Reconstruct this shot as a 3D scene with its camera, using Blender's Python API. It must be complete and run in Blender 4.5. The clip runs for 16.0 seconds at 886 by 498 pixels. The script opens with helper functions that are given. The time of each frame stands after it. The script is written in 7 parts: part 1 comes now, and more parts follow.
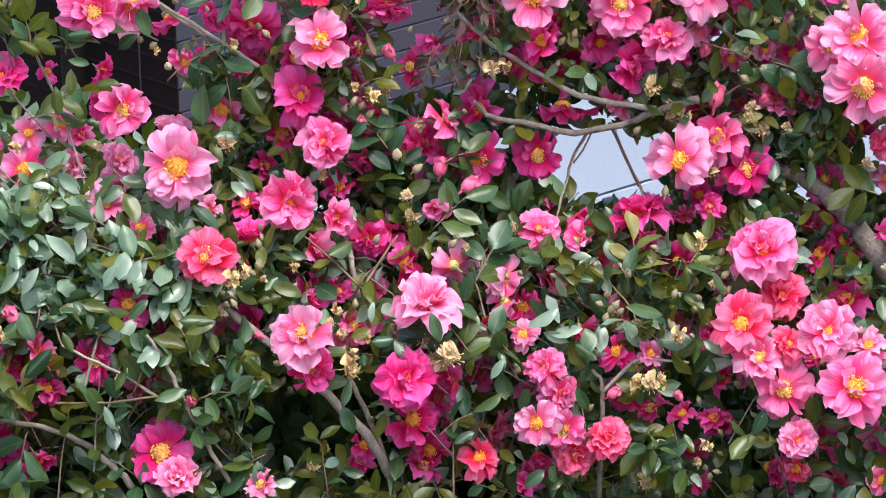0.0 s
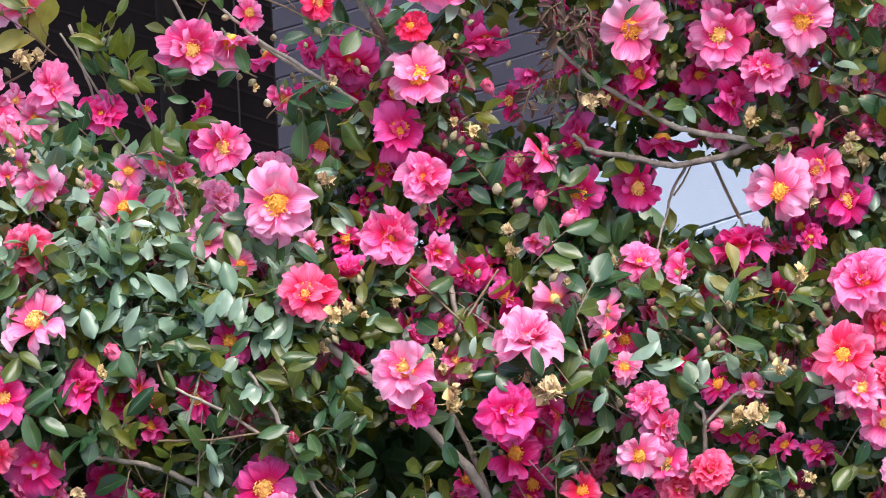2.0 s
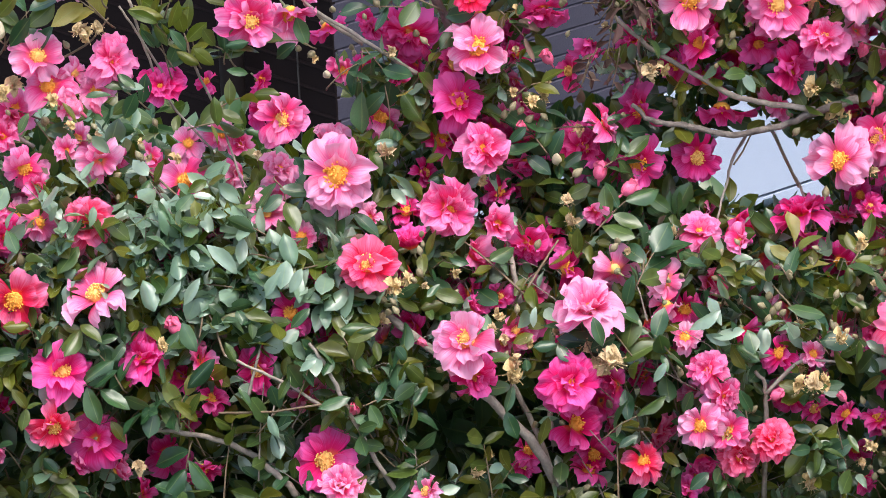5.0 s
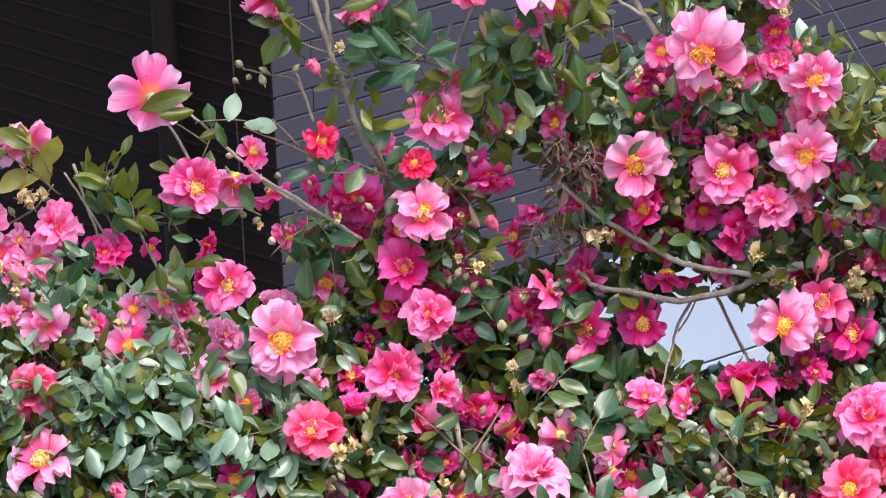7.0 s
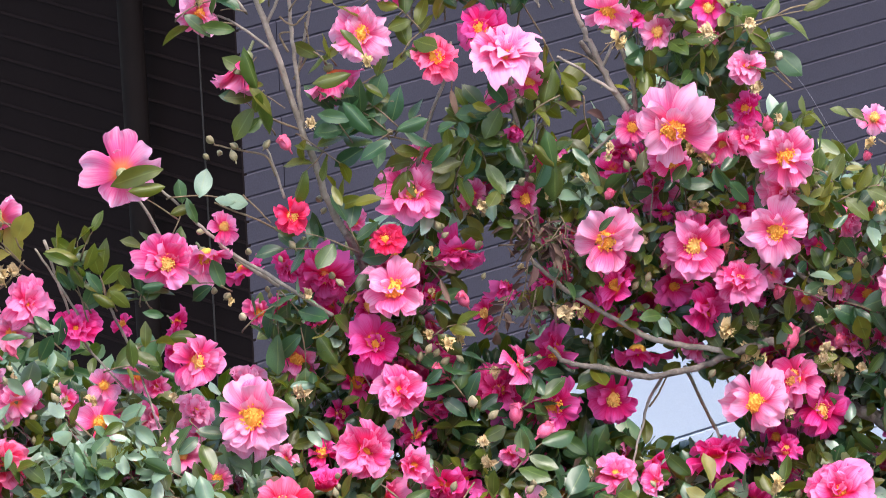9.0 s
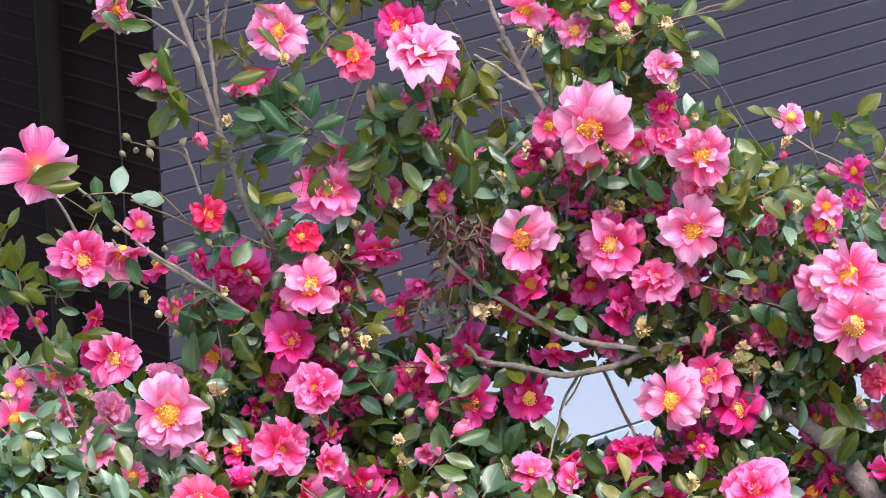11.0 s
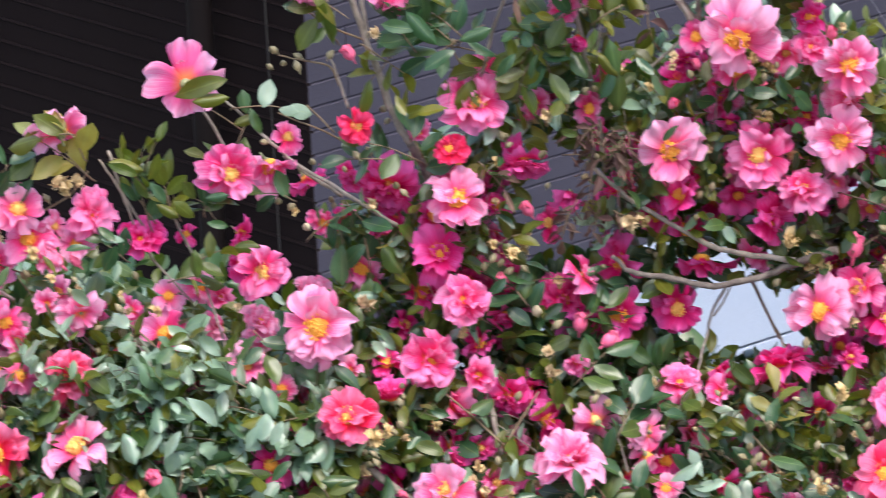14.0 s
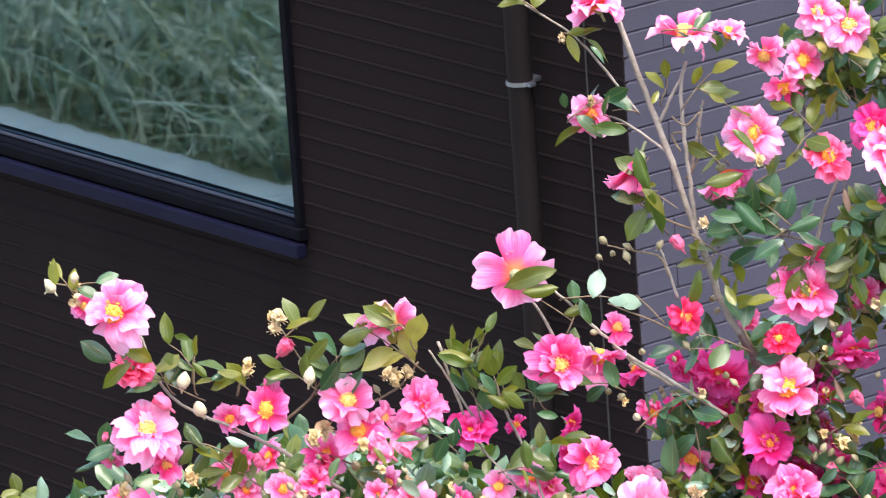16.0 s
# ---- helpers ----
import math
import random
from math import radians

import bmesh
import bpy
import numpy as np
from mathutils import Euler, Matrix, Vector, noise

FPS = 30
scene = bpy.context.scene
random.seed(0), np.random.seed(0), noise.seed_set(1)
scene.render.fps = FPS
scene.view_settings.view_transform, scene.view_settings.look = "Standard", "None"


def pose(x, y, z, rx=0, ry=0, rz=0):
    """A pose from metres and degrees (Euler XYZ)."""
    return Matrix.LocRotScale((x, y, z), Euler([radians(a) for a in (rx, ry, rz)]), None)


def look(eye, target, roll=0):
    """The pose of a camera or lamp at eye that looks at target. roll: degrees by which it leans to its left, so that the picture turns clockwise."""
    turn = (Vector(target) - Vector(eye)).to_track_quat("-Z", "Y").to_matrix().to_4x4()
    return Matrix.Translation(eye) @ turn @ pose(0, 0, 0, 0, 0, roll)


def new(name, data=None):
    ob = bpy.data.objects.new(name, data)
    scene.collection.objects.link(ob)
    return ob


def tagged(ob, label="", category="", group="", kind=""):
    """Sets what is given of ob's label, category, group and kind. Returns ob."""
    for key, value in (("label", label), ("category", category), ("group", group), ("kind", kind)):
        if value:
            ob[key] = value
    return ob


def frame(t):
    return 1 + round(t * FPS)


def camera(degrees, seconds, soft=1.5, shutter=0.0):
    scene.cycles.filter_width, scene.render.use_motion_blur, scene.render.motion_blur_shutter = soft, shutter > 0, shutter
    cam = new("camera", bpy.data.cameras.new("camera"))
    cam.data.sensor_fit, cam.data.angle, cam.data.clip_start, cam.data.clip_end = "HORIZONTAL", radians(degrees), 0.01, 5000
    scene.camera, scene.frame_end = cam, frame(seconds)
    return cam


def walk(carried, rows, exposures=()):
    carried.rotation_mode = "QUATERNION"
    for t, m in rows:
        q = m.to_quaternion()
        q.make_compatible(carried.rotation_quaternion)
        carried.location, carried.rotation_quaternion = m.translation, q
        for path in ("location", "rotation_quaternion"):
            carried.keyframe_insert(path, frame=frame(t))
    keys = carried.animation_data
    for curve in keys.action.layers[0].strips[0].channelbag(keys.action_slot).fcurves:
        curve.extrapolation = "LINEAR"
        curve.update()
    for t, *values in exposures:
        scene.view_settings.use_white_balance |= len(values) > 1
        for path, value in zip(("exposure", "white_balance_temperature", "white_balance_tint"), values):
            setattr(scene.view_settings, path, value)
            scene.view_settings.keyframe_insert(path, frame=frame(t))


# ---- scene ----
cam = camera(7.0, 16.0, soft=0.55, shutter=0.4)
walk(cam, [
    (0.0, pose(0, 0, 5.53, 71.317, 1.539, -1.062)),
    (0.5, pose(0, 0, 5.53, 71.488, 1.712, -1.049)),
    (1.0, pose(0, 0, 5.53, 71.610, 2.037, -1.055)),
    (1.5, pose(0, 0, 5.53, 71.638, 2.219, -0.736)),
    (2.0, pose(0, 0, 5.53, 71.608, 2.339, -0.490)),
    (2.5, pose(0, 0, 5.53, 71.509, 2.597, -0.344)),
    (3.0, pose(0, 0, 5.53, 71.445, 2.669, -0.127)),
    (3.5, pose(0, 0, 5.53, 71.359, 2.749, -0.130)),
    (3.7, pose(0, 0, 5.53, 71.321, 2.686, -0.182)),
    (5.8, pose(0, 0, 5.53, 71.616, 2.858, -0.152)),
    (6.0, pose(0, 0, 5.53, 71.726, 2.804, -0.240)),
    (6.5, pose(0, 0, 5.53, 72.314, 2.720, -0.406)),
    (7.0, pose(0, 0, 5.53, 72.688, 2.684, -0.561)),
    (7.5, pose(0, 0, 5.53, 72.828, 2.684, -0.655)),
    (8.0, pose(0, 0, 5.53, 72.926, 2.662, -0.694)),
    (8.5, pose(0, 0, 5.53, 73.069, 2.576, -0.726)),
    (9.0, pose(0, 0, 5.53, 73.278, 2.617, -0.782)),
    (9.2, pose(0, 0, 5.53, 73.346, 2.598, -0.809)),
    (11.3, pose(0, 0, 5.53, 73.178, 2.242, -1.455)),
    (11.5, pose(0, 0, 5.53, 73.119, 2.250, -1.499)),
    (12.0, pose(0, 0, 5.53, 72.999, 2.289, -1.541)),
    (12.5, pose(0, 0, 5.53, 72.901, 2.405, -1.577)),
    (13.0, pose(0, 0, 5.53, 72.714, 2.506, -1.329)),
    (13.5, pose(0, 0, 5.53, 72.487, 2.703, -1.037)),
    (14.0, pose(0, 0, 5.53, 72.586, 2.893, -0.336)),
    (14.5, pose(0, 0, 5.53, 72.868, 3.214, 0.591)),
    (15.0, pose(0, 0, 5.53, 73.218, 3.399, 1.064)),
    (15.5, pose(0, 0, 5.53, 73.880, 3.626, 1.706)),
    (16.0, pose(0, 0, 5.53, 74.234, 3.843, 2.106)),
], [(0.0, 0.42), (6.0, 0.40), (7.0, 0.46), (9.0, 0.53), (13.0, 0.54), (14.0, 0.47), (15.0, 0.56), (15.5, 0.82), (16.0, 1.12)])

# ---------------------------------------------------------------- world and light
SUN_UP, SUN_ROUND = 68.0, 150.0
world = bpy.data.worlds.new("overcast_sky")
scene.world = world
world.use_nodes = True
wn, wl = world.node_tree.nodes, world.node_tree.links
sky = wn.new("ShaderNodeTexSky")
sky.sky_type, sky.sun_disc = "NISHITA", False
sky.sun_elevation, sky.sun_rotation = radians(SUN_UP), radians(SUN_ROUND)
sky.air_density, sky.dust_density, sky.ozone_density = 1.0, 4.0, 1.0
wl.new(sky.outputs[0], wn["Background"].inputs[0])
wn["Background"].inputs[1].default_value = 0.27

sun_data = bpy.data.lights.new("sun", "SUN")
sun_data.energy, sun_data.angle, sun_data.color = 2.25, radians(36), (1.0, 0.98, 0.95)
sun = new("sun", sun_data)
SUN_FROM = Vector((math.sin(radians(SUN_ROUND)) * math.cos(radians(SUN_UP)), math.cos(radians(SUN_ROUND)) * math.cos(radians(SUN_UP)), math.sin(radians(SUN_UP))))
sun.matrix_world = look(SUN_FROM * 30, (0, 0, 0))


# ---------------------------------------------------------------- materials
def material(name):
    m = bpy.data.materials.new(name)
    m.use_nodes = True
    return m, m.node_tree.nodes, m.node_tree.links, m.node_tree.nodes["Principled BSDF"]


def noise_node(n, l, scale, detail=4.0, coord="Object"):
    tc, tx = n.new("ShaderNodeTexCoord"), n.new("ShaderNodeTexNoise")
    tx.inputs["Scale"].default_value, tx.inputs["Detail"].default_value = scale, detail
    l.new(tc.outputs[coord], tx.inputs["Vector"])
    return tx


def ramp(n, l, source, stops):
    r = n.new("ShaderNodeValToRGB")
    els = r.color_ramp.elements
    while len(els) < len(stops):
        els.new(0.5)
    for e, (p, c) in zip(els, stops):
        e.position, e.color = p, (*c, 1)
    l.new(source, r.inputs[0])
    return r


def chance(n, l):
    """A random number for each leaf, whether it is an object or an island."""
    a, b, s, f = n.new("ShaderNodeObjectInfo"), n.new("ShaderNodeNewGeometry"), n.new("ShaderNodeMath"), n.new("ShaderNodeMath")
    l.new(a.outputs["Random"], s.inputs[0])
    l.new(b.outputs["Random Per Island"], s.inputs[1])
    f.operation = "FRACT"
    l.new(s.outputs[0], f.inputs[0])
    return f.outputs[0]


def surface(name, c1, c2, rough=0.7, scale=40.0, bump=0.2, fine=300.0, metal=0.0, c3=None, spec=0.5):
    """A plain stained surface: broad stains, fine grain and relief."""
    m, n, l, p = material(name)
    broad, grain = noise_node(n, l, scale), noise_node(n, l, fine, 3.0)
    r = ramp(n, l, broad.outputs[0], [(0.3, c1), (0.7, c2)] if c3 is None else [(0.25, c1), (0.5, c2), (0.75, c3)])
    mix = n.new("ShaderNodeMixRGB")
    mix.blend_type = "OVERLAY"
    mix.inputs[0].default_value = 0.35
    l.new(r.outputs[0], mix.inputs[1])
    l.new(grain.outputs[0], mix.inputs[2])
    l.new(mix.outputs[0], p.inputs["Base Color"])
    b = n.new("ShaderNodeBump")
    b.inputs["Strength"].default_value, b.inputs["Distance"].default_value = bump, 0.002
    l.new(grain.outputs[0], b.inputs["Height"])
    l.new(b.outputs[0], p.inputs["Normal"])
    p.inputs["Roughness"].default_value, p.inputs["Metallic"].default_value = rough, metal
    p.inputs["Specular IOR Level"].default_value = spec
    return m


def leaf_material(name, shades, rough, translucent=0.25, rib=(0.25, 0.33, 0.12), coat=0.10, gloss=0.5):
    m, n, l, p = material(name)
    r = ramp(n, l, chance(n, l), [(i / max(1, len(shades) - 1), c) for i, c in enumerate(shades)])
    uv, sep = n.new("ShaderNodeUVMap"), n.new("ShaderNodeSeparateXYZ")
    uv.uv_map = "blade"
    l.new(uv.outputs[0], sep.inputs[0])
    # pale midrib and faint side veins
    dist = n.new("ShaderNodeMath")
    dist.operation = "ABSOLUTE"
    off = n.new("ShaderNodeMath")
    off.operation = "SUBTRACT"
    off.inputs[1].default_value = 0.5
    l.new(sep.outputs[0], off.inputs[0])
    l.new(off.outputs[0], dist.inputs[0])
    line = ramp(n, l, dist.outputs[0], [(0.0, (0.30, 0.30, 0.30)), (0.05, (0, 0, 0))])
    mix = n.new("ShaderNodeMixRGB")
    mix.inputs[2].default_value = (*rib, 1)
    l.new(line.outputs[0], mix.inputs[0])
    blot = noise_node(n, l, 60.0)
    tone = n.new("ShaderNodeMixRGB")
    tone.blend_type = "MULTIPLY"
    tone.inputs[0].default_value = 0.5
    l.new(r.outputs[0], tone.inputs[1])
    l.new(ramp(n, l, blot.outputs[0], [(0.3, (0.6, 0.6, 0.6)), (0.65, (1.25, 1.2, 1.1))]).outputs[0], tone.inputs[2])
    l.new(tone.outputs[0], mix.inputs[1])
    l.new(mix.outputs[0], p.inputs["Base Color"])
    p.inputs["Roughness"].default_value = rough
    p.inputs["Specular IOR Level"].default_value = gloss
    p.inputs["Coat Weight"].default_value, p.inputs["Coat Roughness"].default_value = coat, 0.30
    b = n.new("ShaderNodeBump")
    b.inputs["Strength"].default_value, b.inputs["Distance"].default_value = 0.25, 0.001
    l.new(blot.outputs[0], b.inputs["Height"])
    l.new(b.outputs[0], p.inputs["Normal"])
    t, add, out = n.new("ShaderNodeBsdfTranslucent"), n.new("ShaderNodeMixShader"), n["Material Output"]
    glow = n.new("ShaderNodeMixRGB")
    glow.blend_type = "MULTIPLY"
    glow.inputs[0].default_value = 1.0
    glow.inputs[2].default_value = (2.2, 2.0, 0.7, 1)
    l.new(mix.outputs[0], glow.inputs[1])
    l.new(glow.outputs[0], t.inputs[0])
    add.inputs[0].default_value = translucent
    l.new(p.outputs[0], add.inputs[1])
    l.new(t.outputs[0], add.inputs[2])
    l.new(add.outputs[0], out.inputs[0])
    return m


def petal_material(name, base, middle, rim, translucent=0.40):
    m, n, l, p = material(name)
    uv, sep = n.new("ShaderNodeUVMap"), n.new("ShaderNodeSeparateXYZ")
    uv.uv_map = "blade"
    l.new(uv.outputs[0], sep.inputs[0])
    stretch = n.new("ShaderNodeMapping")
    stretch.inputs["Scale"].default_value = (22, 1.6, 1)
    l.new(uv.outputs[0], stretch.inputs[0])
    vein = n.new("ShaderNodeTexNoise")
    vein.inputs["Scale"].default_value, vein.inputs["Detail"].default_value = 1.0, 3.0
    l.new(stretch.outputs[0], vein.inputs["Vector"])
    s1, s2, s3 = n.new("ShaderNodeMath"), n.new("ShaderNodeMath"), n.new("ShaderNodeMath")
    for s, k in ((s1, 0.95), (s2, 0.45)):
        s.operation = "MULTIPLY_ADD"
        s.inputs[1].default_value = k
    l.new(vein.outputs[0], s1.inputs[0])
    l.new(sep.outputs[1], s1.inputs[2])
    l.new(chance(n, l), s2.inputs[0])
    l.new(s1.outputs[0], s2.inputs[2])
    s3.operation = "ADD"
    s3.inputs[1].default_value = -0.65
    l.new(s2.outputs[0], s3.inputs[0])
    r = ramp(n, l, s3.outputs[0], [(0.0, base), (0.50, middle), (1.0, rim)])
    # the stamens' golden glow is painted onto the claw of the petal
    claw, warm = ramp(n, l, sep.outputs[1], [(0.10, (0.75, 0.75, 0.75)), (0.34, (0, 0, 0))]), n.new("ShaderNodeMixRGB")
    warm.inputs[2].default_value = (0.92, 0.30, 0.07, 1)
    l.new(claw.outputs[0], warm.inputs[0])
    l.new(r.outputs[0], warm.inputs[1])
    l.new(warm.outputs[0], p.inputs["Base Color"])
    p.inputs["Roughness"].default_value = 0.55
    p.inputs["Specular IOR Level"].default_value = 0.12
    b = n.new("ShaderNodeBump")
    b.inputs["Strength"].default_value, b.inputs["Distance"].default_value = 0.35, 0.001
    l.new(vein.outputs[0], b.inputs["Height"])
    l.new(b.outputs[0], p.inputs["Normal"])
    t, add = n.new("ShaderNodeBsdfTranslucent"), n.new("ShaderNodeMixShader")
    l.new(warm.outputs[0], t.inputs[0])
    add.inputs[0].default_value = translucent
    l.new(p.outputs[0], add.inputs[1])
    l.new(t.outputs[0], add.inputs[2])
    l.new(add.outputs[0], n["Material Output"].inputs[0])
    return m


PETALS = {
    "pale": petal_material("pale_pink_petal", (0.88, 0.060, 0.20), (0.915, 0.150, 0.385), (0.945, 0.465, 0.690)),
    "pink": petal_material("pink_petal", (0.85, 0.022, 0.135), (0.91, 0.074, 0.300), (0.945, 0.335, 0.610)),
    "hot": petal_material("hot_pink_petal", (0.74, 0.008, 0.10), (0.87, 0.022, 0.240), (0.92, 0.150, 0.500)),
    "scarlet": petal_material("scarlet_petal", (0.70, 0.006, 0.030), (0.86, 0.018, 0.10), (0.93, 0.09, 0.25)),
    "red": petal_material("coral_red_petal", (0.80, 0.008, 0.040), (0.90, 0.034, 0.14), (0.94, 0.23, 0.42)),
}
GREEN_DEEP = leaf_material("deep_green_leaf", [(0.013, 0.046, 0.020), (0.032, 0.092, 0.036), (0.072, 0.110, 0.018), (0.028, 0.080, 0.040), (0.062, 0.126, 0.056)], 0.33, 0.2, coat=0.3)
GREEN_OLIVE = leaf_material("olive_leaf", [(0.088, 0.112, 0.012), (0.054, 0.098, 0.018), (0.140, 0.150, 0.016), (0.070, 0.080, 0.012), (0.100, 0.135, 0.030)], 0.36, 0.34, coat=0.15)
# upward leaves: the sky's pale sheen is painted into the base colour
GREEN_SHEEN = leaf_material("sky_sheen_leaf", [(0.140, 0.240, 0.170), (0.240, 0.350, 0.285), (0.100, 0.195, 0.110), (0.300, 0.400, 0.340)], 0.34, 0.2, coat=0.5, gloss=0.7)
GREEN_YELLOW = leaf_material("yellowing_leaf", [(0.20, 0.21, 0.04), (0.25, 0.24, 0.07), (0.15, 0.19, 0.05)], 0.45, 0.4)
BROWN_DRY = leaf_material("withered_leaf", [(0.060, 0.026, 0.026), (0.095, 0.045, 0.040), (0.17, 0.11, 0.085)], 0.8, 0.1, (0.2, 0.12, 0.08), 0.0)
LEAVES = {"d": GREEN_DEEP, "o": GREEN_OLIVE, "l": GREEN_SHEEN, "y": GREEN_YELLOW, "w": GREEN_SHEEN, "b": BROWN_DRY}
STAMEN = surface("golden_stamen", (0.90, 0.34, 0.045), (0.94, 0.54, 0.095), 0.8, 3.0, 0.1)
STAMEN_PALE = surface("cream_stamen", (0.92, 0.48, 0.115), (0.95, 0.66, 0.22), 0.7, 3.0, 0.1)
SEPAL = surface("green_sepal", (0.16, 0.20, 0.08), (0.33, 0.31, 0.17), 0.5, 120.0, 0.2)
BUD_GREEN = surface("pale_green_bud", (0.17, 0.15, 0.075), (0.36, 0.30, 0.18), 0.5, 120.0, 0.2)
BUD_PINK = surface("pink_bud", (0.72, 0.05, 0.18), (0.86, 0.22, 0.36), 0.5, 90.0, 0.2)
BUD_WHITE = surface("cream_bud", (0.50, 0.42, 0.27), (0.72, 0.62, 0.44), 0.5, 90.0, 0.2)
SPENT = surface("spent_petal", (0.48, 0.30, 0.14), (0.68, 0.52, 0.30), 0.85, 150.0, 0.4, c3=(0.32, 0.18, 0.10))
STRAW = surface("straw_stamen", (0.52, 0.35, 0.15), (0.70, 0.53, 0.27), 0.8, 300.0, 0.2)
BARK = surface("grey_brown_bark", (0.060, 0.046, 0.040), (0.22, 0.18, 0.155), 0.9, 60.0, 1.0, 260.0, c3=(0.11, 0.088, 0.075))
BARK_BROWN = surface("brown_twig_bark", (0.13, 0.085, 0.05), (0.23, 0.17, 0.11), 0.85, 60.0, 0.4, 300.0)
BARK_PALE = surface("pale_twig_bark", (0.19, 0.155, 0.13), (0.37, 0.315, 0.27), 0.85, 50.0, 0.5, 300.0)
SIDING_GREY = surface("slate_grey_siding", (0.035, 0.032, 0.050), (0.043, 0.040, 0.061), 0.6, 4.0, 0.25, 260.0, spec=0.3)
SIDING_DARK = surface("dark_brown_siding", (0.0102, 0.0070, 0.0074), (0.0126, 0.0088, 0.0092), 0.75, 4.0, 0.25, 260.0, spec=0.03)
JOINT = surface("siding_joint", (0.012, 0.011, 0.013), (0.02, 0.018, 0.02), 0.9, 8.0, 0.1)
PIPE_PAINT = surface("dark_brown_pipe_paint", (0.0088, 0.0066, 0.0069), (0.0112, 0.0086, 0.0089), 0.6, 6.0, 0.1, spec=0.06)
STEEL = surface("galvanised_steel", (0.26, 0.27, 0.32), (0.38, 0.39, 0.45), 0.4, 60.0, 0.15, metal=1.0)
FRAME_BLACK = surface("black_window_frame", (0.003, 0.003, 0.0045), (0.0045, 0.0045, 0.007), 0.55, 10.0, 0.05, spec=0.02)
# black sill; the blue of the reflected sky is put into its colour
SILL_SKY_BLUE = surface("sky_blue_tinted_black_sill", (0.0048, 0.0050, 0.0145), (0.0062, 0.0066, 0.0185), 0.55, 10.0, 0.05, spec=0.05)
GASKET = surface("grey_glazing_gasket", (0.012, 0.012, 0.020), (0.018, 0.018, 0.030), 0.5, 20.0, 0.05)
WHITE_PANEL = surface("white_panel_paint", (0.31, 0.36, 0.46), (0.35, 0.395, 0.485), 0.55, 2.0, 0.1, 900.0)
CONCRETE = surface("pale_concrete", (0.21, 0.25, 0.26), (0.29, 0.32, 0.33), 0.85, 1.5, 0.4, 80.0, c3=(0.24, 0.27, 0.28))
# the room's dimness and a bluish haze are put into this colour
PLASTER = surface("hazed_dim_plaster", (0.12, 0.14, 0.17), (0.16, 0.18, 0.21), 0.9, 3.0, 0.1)
CABLE = surface("grey_cable_sheath", (0.016, 0.014, 0.015), (0.024, 0.021, 0.022), 0.5, 30.0, 0.1)
SILK = surface("spider_silk", (0.20, 0.20, 0.23), (0.28, 0.28, 0.32), 0.4, 30.0, 0.0)
GRASS = leaf_material("bank_grass", [(0.10, 0.17, 0.12), (0.17, 0.24, 0.19), (0.50, 0.50, 0.44), (0.09, 0.17, 0.14), (0.30, 0.31, 0.24)], 0.5, 0.2, (0.3, 0.34, 0.15), 0.0)

gm, gn, gl, gp = material("reflective_glass")
gp.inputs["Base Color"].default_value = (0.02, 0.03, 0.03, 1)
gp.inputs["Roughness"].default_value = 0.0
mirror, gmix, fres = gn.new("ShaderNodeBsdfGlossy"), gn.new("ShaderNodeMixShader"), gn.new("ShaderNodeFresnel")
mirror.inputs["Roughness"].default_value = 0.02
mirror.inputs["Color"].default_value = (0.52, 0.74, 0.88, 1)
fres.inputs["IOR"].default_value = 3.6
glass_wave = noise_node(gn, gl, 6.0, 1.0)
gbump = gn.new("ShaderNodeBump")
gbump.inputs["Strength"].default_value, gbump.inputs["Distance"].default_value = 0.03, 0.01
gl.new(glass_wave.outputs[0], gbump.inputs["Height"])
gl.new(gbump.outputs[0], mirror.inputs["Normal"])
clear = gn.new("ShaderNodeBsdfTransparent")
clear.inputs[0].default_value = (0.55, 0.62, 0.60, 1)
gl.new(fres.outputs[0], gmix.inputs[0])
gl.new(clear.outputs[0], gmix.inputs[1])
gl.new(mirror.outputs[0], gmix.inputs[2])
gl.new(gmix.outputs[0], gn["Material Output"].inputs[0])
GLASS = gm


# ---------------------------------------------------------------- mesh helpers
def mesh_of(name, bm, mat, smooth=True):
    me = bpy.data.meshes.new(name)
    bm.to_mesh(me)
    bm.free()
    me.materials.append(mat)
    if smooth:
        me.polygons.foreach_set("use_smooth", [True] * len(me.polygons))
    return me


def part(name, bm, mat, parent, label="", m=None, smooth=True):
    ob = new(name, bm if isinstance(bm, bpy.types.Mesh) else mesh_of(name, bm, mat, smooth))
    ob.parent = parent
    if m is not None:
        ob.matrix_basis = m
    return tagged(ob, label)


def box(bm, x0, x1, y0, y1, z0, z1, bevel=0.0):
    r = bmesh.ops.create_cube(bm, size=1.0, matrix=Matrix.Translation(((x0 + x1) / 2, (y0 + y1) / 2, (z0 + z1) / 2)) @ Matrix.Diagonal((x1 - x0, y1 - y0, z1 - z0, 1)))
    if bevel:
        edges = list({e for v in r["verts"] for e in v.link_edges})
        bmesh.ops.bevel(bm, geom=edges, offset=bevel, segments=2, affect="EDGES", profile=0.5)
    return bm


def frame_of(way, hint=Vector((0, 0, 1))):
    """Axes with y along way and z near the hint."""
    y = way.normalized()
    x = y.cross(hint)
    x = x.normalized() if x.length > 1e-4 else y.orthogonal().normalized()
    return Matrix((x, y, x.cross(y))).transposed()


